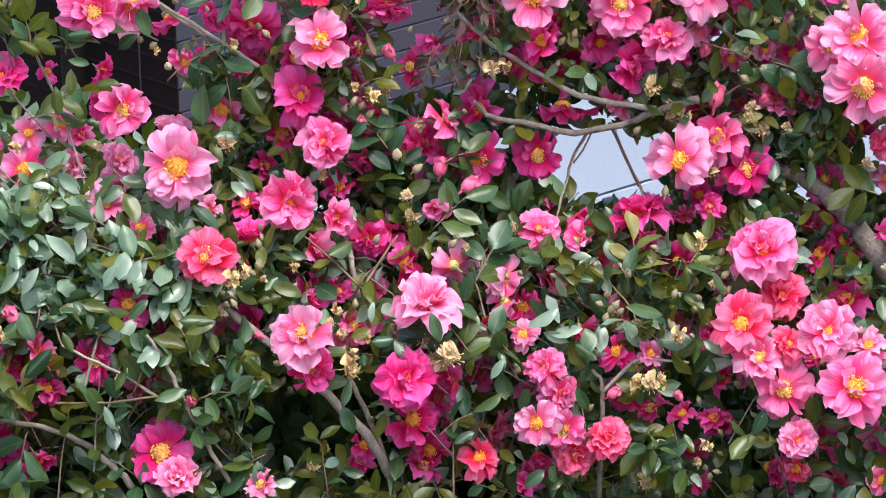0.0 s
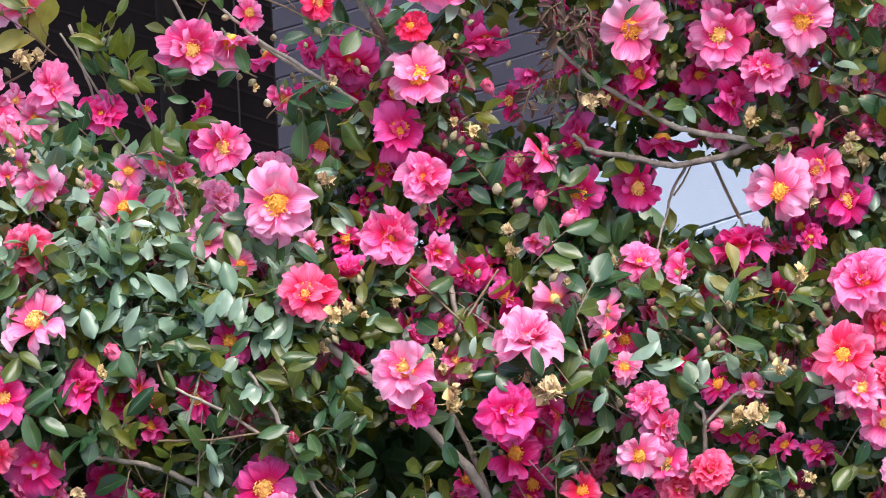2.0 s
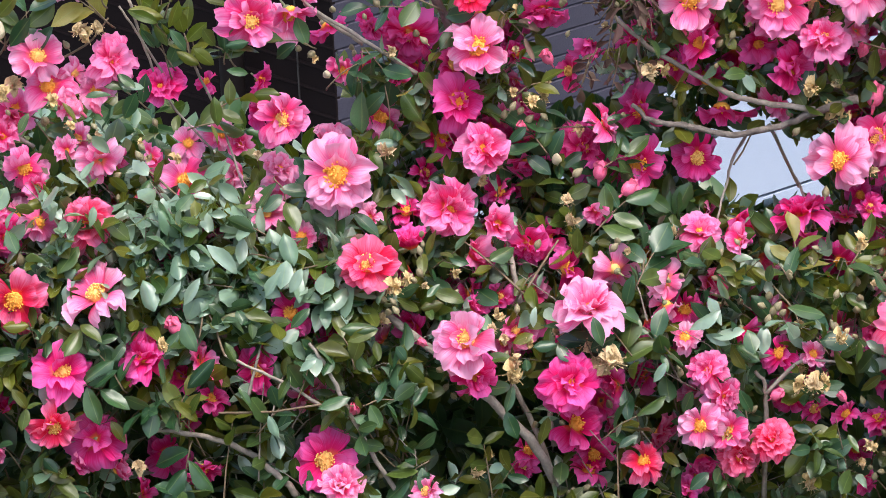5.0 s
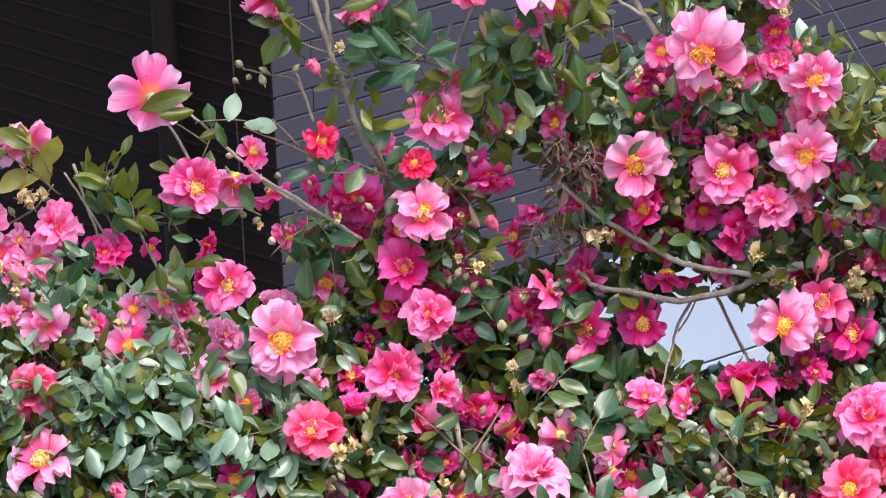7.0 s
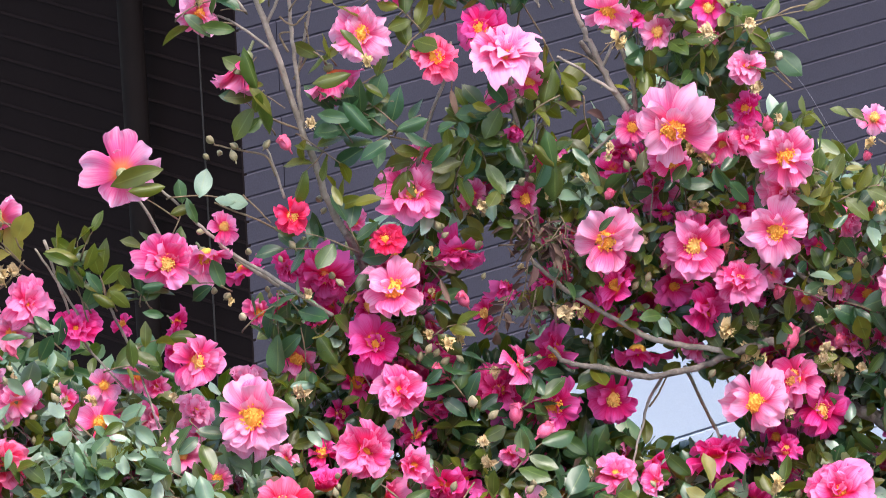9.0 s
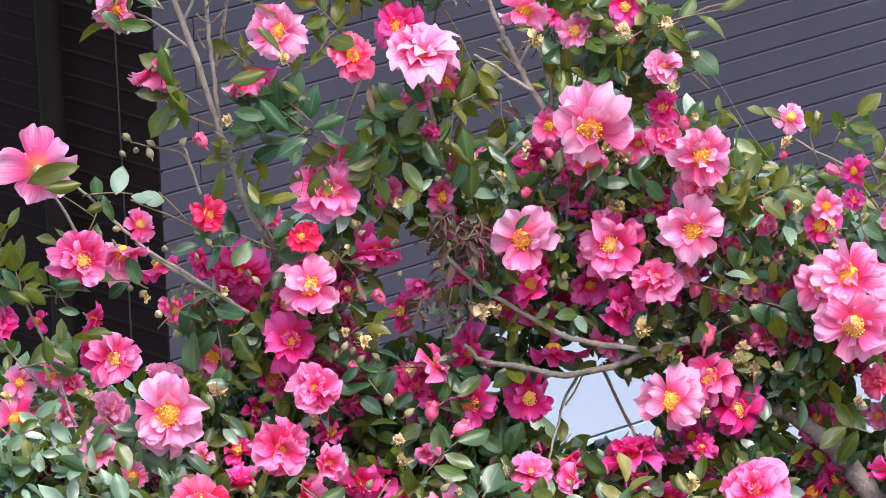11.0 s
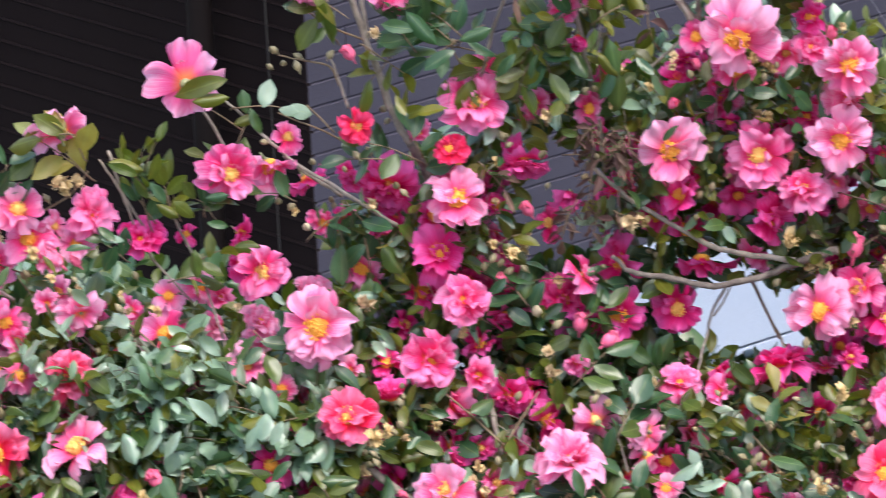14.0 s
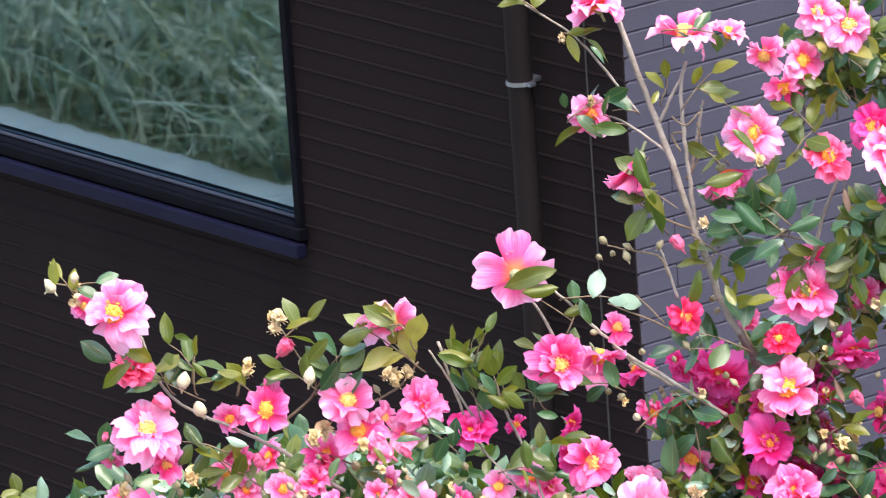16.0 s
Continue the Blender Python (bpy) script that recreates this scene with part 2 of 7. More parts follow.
def smooth_line(points, steps=5):
    pts = [Vector(p) for p in points]
    if len(pts) < 3:
        return [pts[0].lerp(pts[-1], i / steps) for i in range(steps + 1)]
    out = []
    for i in range(len(pts) - 1):
        a, b, c, d = pts[max(0, i - 1)], pts[i], pts[i + 1], pts[min(len(pts) - 1, i + 2)]
        for k in range(steps):
            t = k / steps
            out.append(0.5 * (2 * b + (c - a) * t + (2 * a - 5 * b + 4 * c - d) * t * t + (3 * b - a - 3 * c + d) * t ** 3))
    return out + [pts[-1]]


def tube(bm, line, r0, r1, sides=8, knots=0.0, rng=random):
    """A round tapered stem along the line, with slight swellings."""
    rings, n = [], len(line)
    for i, p in enumerate(line):
        way = line[min(n - 1, i + 1)] - line[max(0, i - 1)]
        ax = frame_of(way, Vector((0.3, 1, 0.2)))
        r = (r0 + (r1 - r0) * i / (n - 1)) * (1 + knots * rng.uniform(-1, 1))
        rings.append([bm.verts.new(p + ax @ Vector((math.cos(a) * r, 0, math.sin(a) * r))) for a in (2 * math.pi * k / sides for k in range(sides))])
    for a, b in zip(rings, rings[1:]):
        for k in range(sides):
            bm.faces.new((a[k], a[(k + 1) % sides], b[(k + 1) % sides], b[k]))
    bm.faces.new(rings[0][::-1])
    bm.faces.new(rings[-1])
    return bm


def blade(width, rows, cols, profile, shape):
    """A leaf or petal: unit length along y, with its surface from shape(u, v) and half width from profile(v)."""
    bm = bmesh.new()
    uv = bm.loops.layers.uv.new("blade")
    grid = []
    for j in range(rows + 1):
        v = j / rows
        row = []
        for i in range(cols + 1):
            u = i / cols * 2 - 1
            x, y, z = shape(u, v, width * profile(v))
            row.append((bm.verts.new((x, y, z)), (u / 2 + 0.5, v)))
        grid.append(row)
    for j in range(rows):
        for i in range(cols):
            q = (grid[j][i], grid[j][i + 1], grid[j + 1][i + 1], grid[j + 1][i])
            f = bm.faces.new([a[0] for a in q])
            for loop, a in zip(f.loops, q):
                loop[uv].uv = a[1]
    return bm


def leaf_blade(width=0.24, fold=0.25, droop=0.18, twist=0.0, cup=0.0):
    """An elliptic leaf with a short blunt tip, slightly toothed and wavy along its margin."""
    def prof(v):
        if v > 0.995:
            return 0.0
        return max(0.02, (4 * v * (1 - v)) ** 0.66 * (0.84 + 0.16 * min(1.0, v / 0.45)) * (1 - 0.42 * max(0.0, (v - 0.72) / 0.28)))
    def shape(u, v, w):
        x = u * w
        return (x, v, fold * abs(x) - cup * x * x * 3 - droop * v * v + twist * u * v * w * 2 + 0.016 * math.sin(9 * v + 2 * u) + 0.010 * abs(u) * math.sin(17 * v + 3 * u))
    return blade(width, 7, 4, prof, shape)


def petal_blade(seed, width=0.42, cup=0.25, curl=0.2):
    """A broad petal, notched at its tip, with a ruffled rim."""
    rng = random.Random(seed)
    ph, ph2, ph3, notch, off = rng.uniform(0, 6), rng.uniform(0, 6), rng.uniform(0, 6), rng.uniform(0.08, 0.21), rng.uniform(-0.25, 0.25)
    def shape(u, v, w):
        x = u * w * (1 + 0.05 * v * math.sin(4 * v + ph3))
        y = v * (1 - (0.12 * u * u + notch * math.exp(-((u - off) / 0.20) ** 2)) * v ** 3) + 0.028 * v ** 4 * math.sin(6 * u + ph)
        z = cup * (x * x * 1.5 + 0.5 * v * (1 - v)) - curl * v ** 3 + 0.15 * v * v * math.sin(3.6 * u + ph) + 0.085 * v ** 3 * math.sin(7 * u + ph2) + 0.03 * v * v * math.sin(14 * v + 3 * u + ph3)
        return (x, y, z)
    return blade(width, 8, 10, lambda v: (0.20 + 0.80 * math.sin(min(1.0, v * 1.12) * math.pi / 2)) * (1 - 0.30 * max(0.0, (v - 0.72) / 0.28) ** 2.2), shape)


# ---------------------------------------------------------------- ground and building
PIPE_X, PIPE_R, PIPE_CLIP, CABLE_X, APRON = 0.297, 0.028, 1.610, 0.110, 2.52

CORNER, LEFT_TURN, RIGHT_TURN = Vector((-0.425, 15.00, 0.0)), 50.0, 40.0

def ground_height(x, y):
    """A road on top of a bank, the bank falling towards the house, level ground round it."""
    def ease(a, b, t):
        t = min(1.0, max(0.0, (t - a) / (b - a)))
        return t * t * (3 - 2 * t)
    side = ease(14, 30, abs(x))
    return (-0.02 + 0.75 * (1 - ease(6.0, 11.0, y)) + 3.2 * (1 - ease(2.0, 6.0, y))) * (1 - side) - 0.02 * side


bm = bmesh.new()
gx = [-600, -200, -80] + [-30 + 2.5 * i for i in range(25)] + [80, 200, 600]
gy = [-600, -200, -60, -20, -8] + [-2 + 0.25 * i for i in range(57)] + [14, 16, 20, 30, 60, 200, 600]
sheet = [[bm.verts.new((x, y, ground_height(x, y))) for y in gy] for x in gx]
for a, b in zip(sheet, sheet[1:]):
    for k in range(len(gy) - 1):
        bm.faces.new((a[k], b[k], b[k + 1], a[k + 1]))
ground = part("ground", bm, surface("earth_and_grass", (0.07, 0.085, 0.035), (0.11, 0.10, 0.06), 0.95, 0.8, 0.6, 60.0), None)
tagged(ground, "bare earth bank with thin grass falling towards the house", "ground", kind="structure")

# pale concrete apron along both walls, in cast slabs with open joints
def wall_matrix(turn):
    """x along the wall away from the corner, y outwards from the house."""
    a = radians(turn)
    along = Vector((math.cos(a), math.sin(a), 0))
    out = Vector((along.y, -along.x, 0)) if math.cos(a) > 0 else Vector((-along.y, along.x, 0))
    return Matrix.Translation(CORNER) @ Matrix((along, out, Vector((0, 0, 1)))).transposed().to_4x4()


M_RIGHT, M_LEFT = wall_matrix(RIGHT_TURN), wall_matrix(180 - LEFT_TURN)

pavement = new("pavement")
tagged(pavement, "pale concrete apron slabs at the foot of the walls", "pavement", kind="structure")
slab_rng = random.Random(5)
def slabs(m, x0, x1, y0, y1, nx, ny):
    dx, dy = (x1 - x0) / nx, (y1 - y0) / ny
    for i in range(nx):
        for j in range(ny):
            h = slab_rng.uniform(-0.002, 0.002)
            part("slab", box(bmesh.new(), x0 + i * dx + 0.005, x0 + (i + 1) * dx - 0.005, y0 + j * dy + 0.005, y0 + (j + 1) * dy - 0.005, -0.10, h, 0.006), CONCRETE, pavement, m=m, smooth=False)
slabs(M_RIGHT, -1.2, 5.4, 0.012, 3.3, 6, 5)
slabs(M_LEFT, 0.0, 10.8, 0.012, APRON, 9, 2)


def wall(name, m, length, height, mat, label, first, openings=(), foot=0.0, groove=True):
    """A clad wall: a backing with the opening through it, and grooved boards laid course on course."""
    t = 0.14
    holder = new(name)
    holder.matrix_world = m
    tagged(holder, label, "wall", kind="structure")
    bm = bmesh.new()
    if openings:
        x0, x1, z0, z1 = openings[0]
        for a in ((0.02, length, 0, z0), (0.02, length, z1, height), (0.02, x0, z0, z1), (x1, length, z0, z1)):
            box(bm, a[0], a[1], -t, -0.012, a[2], a[3])
    else:
        box(bm, 0.02, length, -t, -0.012, 0, height)
    part("backing", bm, JOINT, holder, smooth=False)
    start = 0.003 if groove else 0.0
    courses = int((height - foot) / COURSE) + 1
    stock = {}
    for c in range(courses):
        z0, z1 = first + (c - 1) * COURSE, first + c * COURSE
        spans = [(start, length)]
        for x0, x1, a, b in openings:
            if z1 > a + 0.002 and z0 < b - 0.002:
                spans = [(start, x0), (x1, length)]
        if groove:
            # boards end to end, the joints staggered from course to course
            ends = [start] + [0.115] * (c % 2 == 0) + [length]
            spans = [(a + 0.0012, b - 0.0012) for a, b in zip(ends, ends[1:])]
        for a, b in spans:
            key = (round(a, 3), round(b, 3))
            if key not in stock:
                # a board with a chamfered upper lip that sheds water and a square lower lip
                g = bmesh.new()
                prof = [(-0.012, 0.0), (0.0, 0.0), (0.0, COURSE - 0.0105), (0.0024, COURSE - 0.0070), (0.0, COURSE - 0.0008), (-0.012, COURSE - 0.0008)]
                if groove:
                    prof = [(-0.012, 0.0), (0.0, 0.001), (0.001, COURSE - GROOVE - 0.003), (-0.006, COURSE - GROOVE * 0.35), (-0.012, COURSE - GROOVE * 0.3)]
                ends = [[g.verts.new((x, y, z)) for y, z in prof] for x in (a, b)]
                for k in range(len(prof)):
                    g.faces.new((ends[0][k], ends[0][(k + 1) % len(prof)], ends[1][(k + 1) % len(prof)], ends[1][k]))
                g.faces.new(ends[0][::-1])
                g.faces.new(ends[1])
                bmesh.ops.recalc_face_normals(g, faces=g.faces)
                stock[key] = mesh_of("board", g, mat, False)
            part("board", stock[key], mat, holder, m=Matrix.Translation((0, 0, z0)))
    return holder


COURSE, GROOVE = 0.0535, 0.0026
WX0, WX1, WZ0, WZ1 = 1.200, 3.400, 1.092, 2.600
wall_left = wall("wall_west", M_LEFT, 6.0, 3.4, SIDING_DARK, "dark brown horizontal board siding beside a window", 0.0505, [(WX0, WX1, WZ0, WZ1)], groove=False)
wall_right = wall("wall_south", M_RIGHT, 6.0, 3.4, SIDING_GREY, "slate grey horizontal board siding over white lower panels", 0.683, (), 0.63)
for k in range(8):
    part("panel", box(bmesh.new(), k * 0.75 + 0.003, k * 0.75 + 0.747, -0.012, 0.004, 0.0, 0.31, 0.002), WHITE_PANEL, wall_right, "smooth white lower wall panel", smooth=False)
    part("panel", box(bmesh.new(), k * 0.75 + 0.003, k * 0.75 + 0.747, -0.012, 0.004, 0.316, 0.626, 0.002), WHITE_PANEL, wall_right, "smooth white lower wall panel", smooth=False)
# the rest of the house: plain walls behind, dim room inside, flat roof
shell = new("wall_rest")
tagged(shell, "plain dim inner and rear walls that close the house", "wall", kind="structure")
c0, c1 = M_LEFT @ Vector((6, 0, 0)), M_RIGHT @ Vector((6, 0, 0))
c2 = c0 + (c1 - CORNER)
def slab_between(name, a, b, h0, h1, mat, parent, thick=0.12):
    way = (b - a).normalized()
    side = Vector((way.y, -way.x, 0)) * thick / 2
    bm = bmesh.new()
    vs = [bm.verts.new((p.x, p.y, z)) for z in (h0, h1) for p in (a - side, b - side, b + side, a + side)]
    for f in ((3, 2, 1, 0), (4, 5, 6, 7), (0, 1, 5, 4), (1, 2, 6, 5), (2, 3, 7, 6), (3, 0, 4, 7)):
        bm.faces.new([vs[i] for i in f])
    return part(name, bm, mat, parent, smooth=False)
slab_between("rear_wall", c0, c2, 0, 3.4, SIDING_DARK, shell)
slab_between("rear_wall", c1, c2, 0, 3.4, SIDING_DARK, shell)
inner_a = M_LEFT @ Vector((0.3, -1.6, 0))
inner_b = M_LEFT @ Vector((5.8, -1.6, 0))
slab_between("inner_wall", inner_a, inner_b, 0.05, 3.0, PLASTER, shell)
bm = bmesh.new()
roof_vs = [bm.verts.new((p.x, p.y, z)) for z in (3.4, 3.55) for p in (CORNER, c1, c2, c0)]
for f in ((3, 2, 1, 0), (4, 5, 6, 7), (0, 1, 5, 4), (1, 2, 6, 5), (2, 3, 7, 6), (3, 0, 4, 7)):
    bm.faces.new([roof_vs[i] for i in f])
tagged(part("roof", bm, SIDING_DARK, None, smooth=False), "dark flat roof slab closing the house", "roof", kind="structure")

# window: frame, sloping sill, pane
window = new("window_1")
window.matrix_world = M_LEFT
tagged(window, "black-framed window whose glass mirrors the grassy bank", "window", kind="structure")
FW = 0.045
for a in ((WX0, WX0 + FW * 0.5, WZ0, WZ1), (WX1 - FW, WX1, WZ0, WZ1), (WX0, WX1, WZ1 - FW, WZ1), (WX0, WX1, WZ0, WZ0 + 0.022)):
    part("window_frame", box(bmesh.new(), a[0], a[1], -0.06, 0.016, a[2], a[3], 0.003), FRAME_BLACK, window, smooth=False)
part("window_sill", box(bmesh.new(), WX0 - 0.02, WX1 + 0.02, 0.017, 0.046, WZ0 - 0.047, WZ0 - 0.014, 0.004), SILL_SKY_BLUE, window, "black drip sill with the sky's blue reflection painted in", smooth=False)
part("window_sill", box(bmesh.new(), WX0 - 0.012, WX1 + 0.012, 0.003, 0.030, WZ0 - 0.010, WZ0 + 0.018, 0.003), FRAME_BLACK, window, smooth=False)
part("glazing_bead", box(bmesh.new(), WX0 + 0.02, WX1 - FW, -0.026, -0.012, WZ0 + 0.023, WZ0 + 0.029, 0.002), GASKET, window, "thin dark glazing gasket", smooth=False)
pane = part("pane", box(bmesh.new(), WX0 + 0.012, WX1 - 0.02, -0.034, -0.028, WZ0 + 0.02, WZ1 - 0.02), GLASS, window, smooth=False)
pane.visible_shadow = False

# downpipe with its bracket, and a cable down the wall
def rod(x, y, z0, z1, r, sides=20):
    return tube(bmesh.new(), [Vector((x, y, z0 + (z1 - z0) * i / 6)) for i in range(7)], r, r, sides)
pipe = new("downpipe")
pipe.matrix_world = M_LEFT
tagged(pipe, "dark brown round downpipe clipped to the siding", "downpipe")
part("pipe", rod(PIPE_X, 0.05, 0.02, 3.38, PIPE_R), PIPE_PAINT, pipe)
for z in (PIPE_CLIP, PIPE_CLIP + 1.0):
    clip = bmesh.new()
    tube(clip, [Vector((PIPE_X, 0.05, z - 0.0045)), Vector((PIPE_X, 0.05, z)), Vector((PIPE_X, 0.05, z + 0.0045))], PIPE_R + 0.004, PIPE_R + 0.004, 20)
    box(clip, PIPE_X - PIPE_R - 0.016, PIPE_X - PIPE_R + 0.002, 0.04, 0.06, z - 0.004, z + 0.004, 0.0015)
    box(clip, PIPE_X - 0.012, PIPE_X + 0.012, 0.0, 0.03, z - 0.006, z + 0.006, 0.002)
    part("bracket", clip, STEEL, pipe, "bright galvanised pipe bracket", smooth=False)
cable = part("cable", rod(CABLE_X, 0.013, 0.02, 3.35, 0.0022, 8), CABLE, None, m=M_LEFT)
tagged(cable, "thin grey cable running down the dark siding", "cable")

# grass on the bank before the left wall, seen in the glass
def grass_field(x0, x1, y0, y1, count):
    rng = np.random.default_rng(11)
    base = np.stack([rng.uniform(x0, x1, count), rng.uniform(y0, y1, count)], 1)
    verts, faces, uvs = [], [], []
    for (x, y) in base:
        h, a = rng.uniform(0.2, 0.55), rng.uniform(0, 2 * math.pi)
        lean, w, tw = rng.uniform(0.3, 1.6) * h, rng.uniform(0.004, 0.014), rng.uniform(0, 2 * math.pi)
        z0, k = 0.28 * min(1.0, max(0.0, (y - y0) / 2.0)) - 0.02, len(verts)
        sx, sy = math.cos(tw) * w, math.sin(tw) * w
        for i, s in enumerate((0.0, 0.4, 0.75, 1.0)):
            px, py, pz = x + math.cos(a) * lean * s * s, y + math.sin(a) * lean * s * s, z0 + h * s * (1 - 0.42 * s * lean / h)
            q = 1 - s * 0.8
            verts += [(px - sx * q, py - sy * q, pz), (px + sx * q, py + sy * q, pz)]
        for i in range(3):
            faces.append((k + 2 * i, k + 2 * i + 1, k + 2 * i + 3, k + 2 * i + 2))
            uvs += [(0, i / 3), (1, i / 3), (1, (i + 1) / 3), (0, (i + 1) / 3)]
    me = bpy.data.meshes.new("grass")
    me.from_pydata(verts, [], faces)
    layer = me.uv_layers.new(name="blade")
    layer.data.foreach_set("uv", np.array(uvs, dtype=np.float32).ravel())
    me.materials.append(GRASS)
    ob = new("grass", me)
    ob.matrix_world = M_LEFT
    return tagged(ob, "long mixed green and straw grass on the bank", "grass", kind="stuff")
grass_field(1.0, 10.5, APRON + 0.03, APRON + 4.5, 26000)
bm = bmesh.new()
bank = [[bm.verts.new((x, y, z)) for y, z in ((APRON + 0.03, -0.06), (APRON + 0.1, -0.018), (APRON + 2.0, 0.26), (APRON + 4.4, 0.26), (APRON + 5.2, -0.03))] for x in (0.8, 4.0, 7.5, 10.8)]
for a, b in zip(bank, bank[1:]):
    for k in range(4):
        bm.faces.new((a[k], a[k + 1], b[k + 1], b[k]))
tagged(part("bank", bm, surface("bank_soil", (0.05, 0.055, 0.025), (0.09, 0.09, 0.04), 0.95, 5.0, 0.6, 70.0), None, m=M_LEFT), "low grassy bank before the dark wall", "bank", kind="structure")

# ---------------------------------------------------------------- the camellia
shrub_at = Vector((0.28, 7.75, ground_height(0.28, 7.75)))
shrub = new("camellia_shrub")
shrub.location = shrub_at
tagged(shrub, "tall camellia covered in pink blooms and glossy leaves", "shrub")
INTO = Matrix.Translation(-shrub_at)
EYE = Vector((0, 0, 5.53))
rng = random.Random(7)

LEAF_FORMS = [(0.262, 0.26, 0.22, 0.08, 0.0), (0.225, 0.40, 0.36, 0.25, 0.2), (0.290, 0.25, 0.14, -0.25, 0.5), (0.235, 0.30, -0.16, 0.2, 0.0), (0.275, 0.10, 0.30, -0.1, 0.9), (0.21, 0.48, 0.10, 0.35, 0.0)]
WITHERED_FORMS = [(0.10, 1.2, 0.5, 0.9, 0.0), (0.14, 0.9, -0.4, -0.8, 0.0), (0.08, 1.4, 0.8, 0.4, 0.0), (0.12, 1.0, 0.3, 1.2, 0.0), (0.15, 0.8, 0.6, -1.0, 0.0), (0.09, 1.3, -0.2, 0.7, 0.0)]
LEAF_MESH = {k: [mesh_of("leaf", leaf_blade(*f), LEAVES[k]) for f in (WITHERED_FORMS if k == "b" else LEAF_FORMS)] for k in LEAVES}
stem_spots = []
limb_spots = []   # points along the limbs, kept clear of leaves in the camera's view
leaf_spots = []   # what the joined foliage will hold


def leaf_pose(at, way, up, size):
    return Matrix.Translation(at) @ frame_of(way, up).to_4x4() @ Matrix.Scale(size, 4)


def branch(r0, r1, *points):
    line = smooth_line(points, 5)
    # gentle crookedness
    for i in range(1, len(line) - 1):
        line[i] = line[i] + Vector((rng.gauss(0, 1), rng.gauss(0, 1), rng.gauss(0, 1))) * min(r0, 0.004) * 0.18
    if 0.0017 < r0 < 0.015:
        limb_spots.extend(line[::2])
    name = "trunk" if r0 > 0.015 else "branch" if r0 > 0.0022 else "twig"
    return part(name, tube(bmesh.new(), [INTO @ p for p in line], r0, r1, 10 if r0 > 0.006 else 6, 0.16 if r0 > 0.006 else 0.08, rng), BARK if r0 > 0.0045 else BARK_PALE if r0 > 0.0016 else BARK_BROWN, shrub)


def shoot(count, size, kind, a, b):
    """A leafy shoot from a to b, with leaves to both sides and one at its tip."""
    a, b = Vector(a), Vector(b)
    way = b - a
    back = a - way * 0.12 + Vector((0, 0.035, -0.012))
    line = smooth_line([back, a, a.lerp(b, 0.55) + Vector((rng.gauss(0, 0.002), rng.gauss(0, 0.002), 0.002)), b], 3)
    part("twig", tube(bmesh.new(), [INTO @ p for p in line], 0.0011, 0.0006, 5), BARK_BROWN, shrub)
    side = 1
    for i in range(count):
        s = 1.0 if i == count - 1 else 0.15 + 0.8 * i / max(1, count - 1)
        at = a.lerp(b, s)
        fwd = way.normalized()
        to_eye = (EYE - at).normalized()
        lateral = fwd.cross(to_eye).normalized() * side
        side = -side
        d = fwd * (1.0 if i == count - 1 else 0.55) + lateral * (0.1 if i == count - 1 else rng.uniform(0.6, 1.0)) + Vector((rng.gauss(0, 0.25), rng.gauss(0, 0.3), rng.gauss(0, 0.25)))
        up = Vector((rng.gauss(0, 0.45), rng.gauss(0, 0.35), rng.uniform(0.3, 1.0))) + to_eye * rng.uniform(0.2, 1.0)
        if any(covers(at + d.normalized() * size * k, LIMB_POINTS, 0.006) for k in (0.3, 0.55, 0.85)):
            continue
        m = INTO @ leaf_pose(at, d, up, size * rng.uniform(0.8, 1.15))
        if len(single_leaves) < 300:
            single_leaves.append(part("leaf", rng.choice(LEAF_MESH[kind]), None, shrub, m=m))
        else:
            leaf_spots.append((kind, rng.randrange(6), m))


def leaf_at(kind, form, base, tip):
    """One leaf from its stalk to its tip, its face half turned to the camera and half to the sky, narrowed to look
    foreshortened from there.
    """
    base, tip = Vector(base), Vector(tip)
    up = (EYE - base).normalized() + Vector((rng.gauss(0, 0.35), 0, rng.uniform(0.0, 0.7)))
    m = INTO @ leaf_pose(base, tip - base, up, (tip - base).length) @ Matrix.Diagonal((0.68, 0.88, 0.88, 1))
    if len(single_leaves) < 300:
        single_leaves.append(part("leaf", LEAF_MESH[kind][form], None, shrub, m=m))
    else:
        leaf_spots.append((kind, form, m))


single_leaves = []
PETAL_SHAPES = [petal_blade(s, w, c, k) for s, w, c, k in ((1, 0.60, 0.30, 0.08), (2, 0.54, 0.45, 0.28), (3, 0.62, 0.16, 0.40), (4, 0.55, 0.6, -0.12), (5, 0.58, 0.35, 0.2), (6, 0.64, 0.22, 0.05))]
PETAL_MESH = {}
for key, mat in PETALS.items():
    PETAL_MESH[key] = [mesh_of("petal", g.copy(), mat) for g in PETAL_SHAPES]


def stamen_mesh(name, mat, count, spread, length, seed):
    r, bm = random.Random(seed), bmesh.new()
    for _ in range(count):
        a, q = r.uniform(0, 2 * math.pi), math.sqrt(r.random()) * spread
        tip = Vector((math.cos(a) * q, math.sin(a) * q, length * r.uniform(0.75, 1.05) * math.sqrt(max(0.1, 1 - 0.55 * (q / spread) ** 2))))
        root = Vector((tip.x * 0.3, tip.y * 0.3, 0.0))
        tube(bm, [root, root.lerp(tip, 0.6) + Vector((tip.x, tip.y, 0)) * 0.12, tip], 0.015, 0.011, 3)
        bmesh.ops.create_icosphere(bm, subdivisions=1, radius=0.030, matrix=Matrix.Translation(tip) @ Matrix.Diagonal((1, 1, 1.4, 1)))
    # the dense foot of the filaments
    bmesh.ops.create_uvsphere(bm, u_segments=12, v_segments=6, radius=1.0, matrix=Matrix.Translation((0, 0, 0.02)) @ Matrix.Diagonal((spread * 0.85, spread * 0.85, length * 0.72, 1)))
    return mesh_of(name, bm, mat)


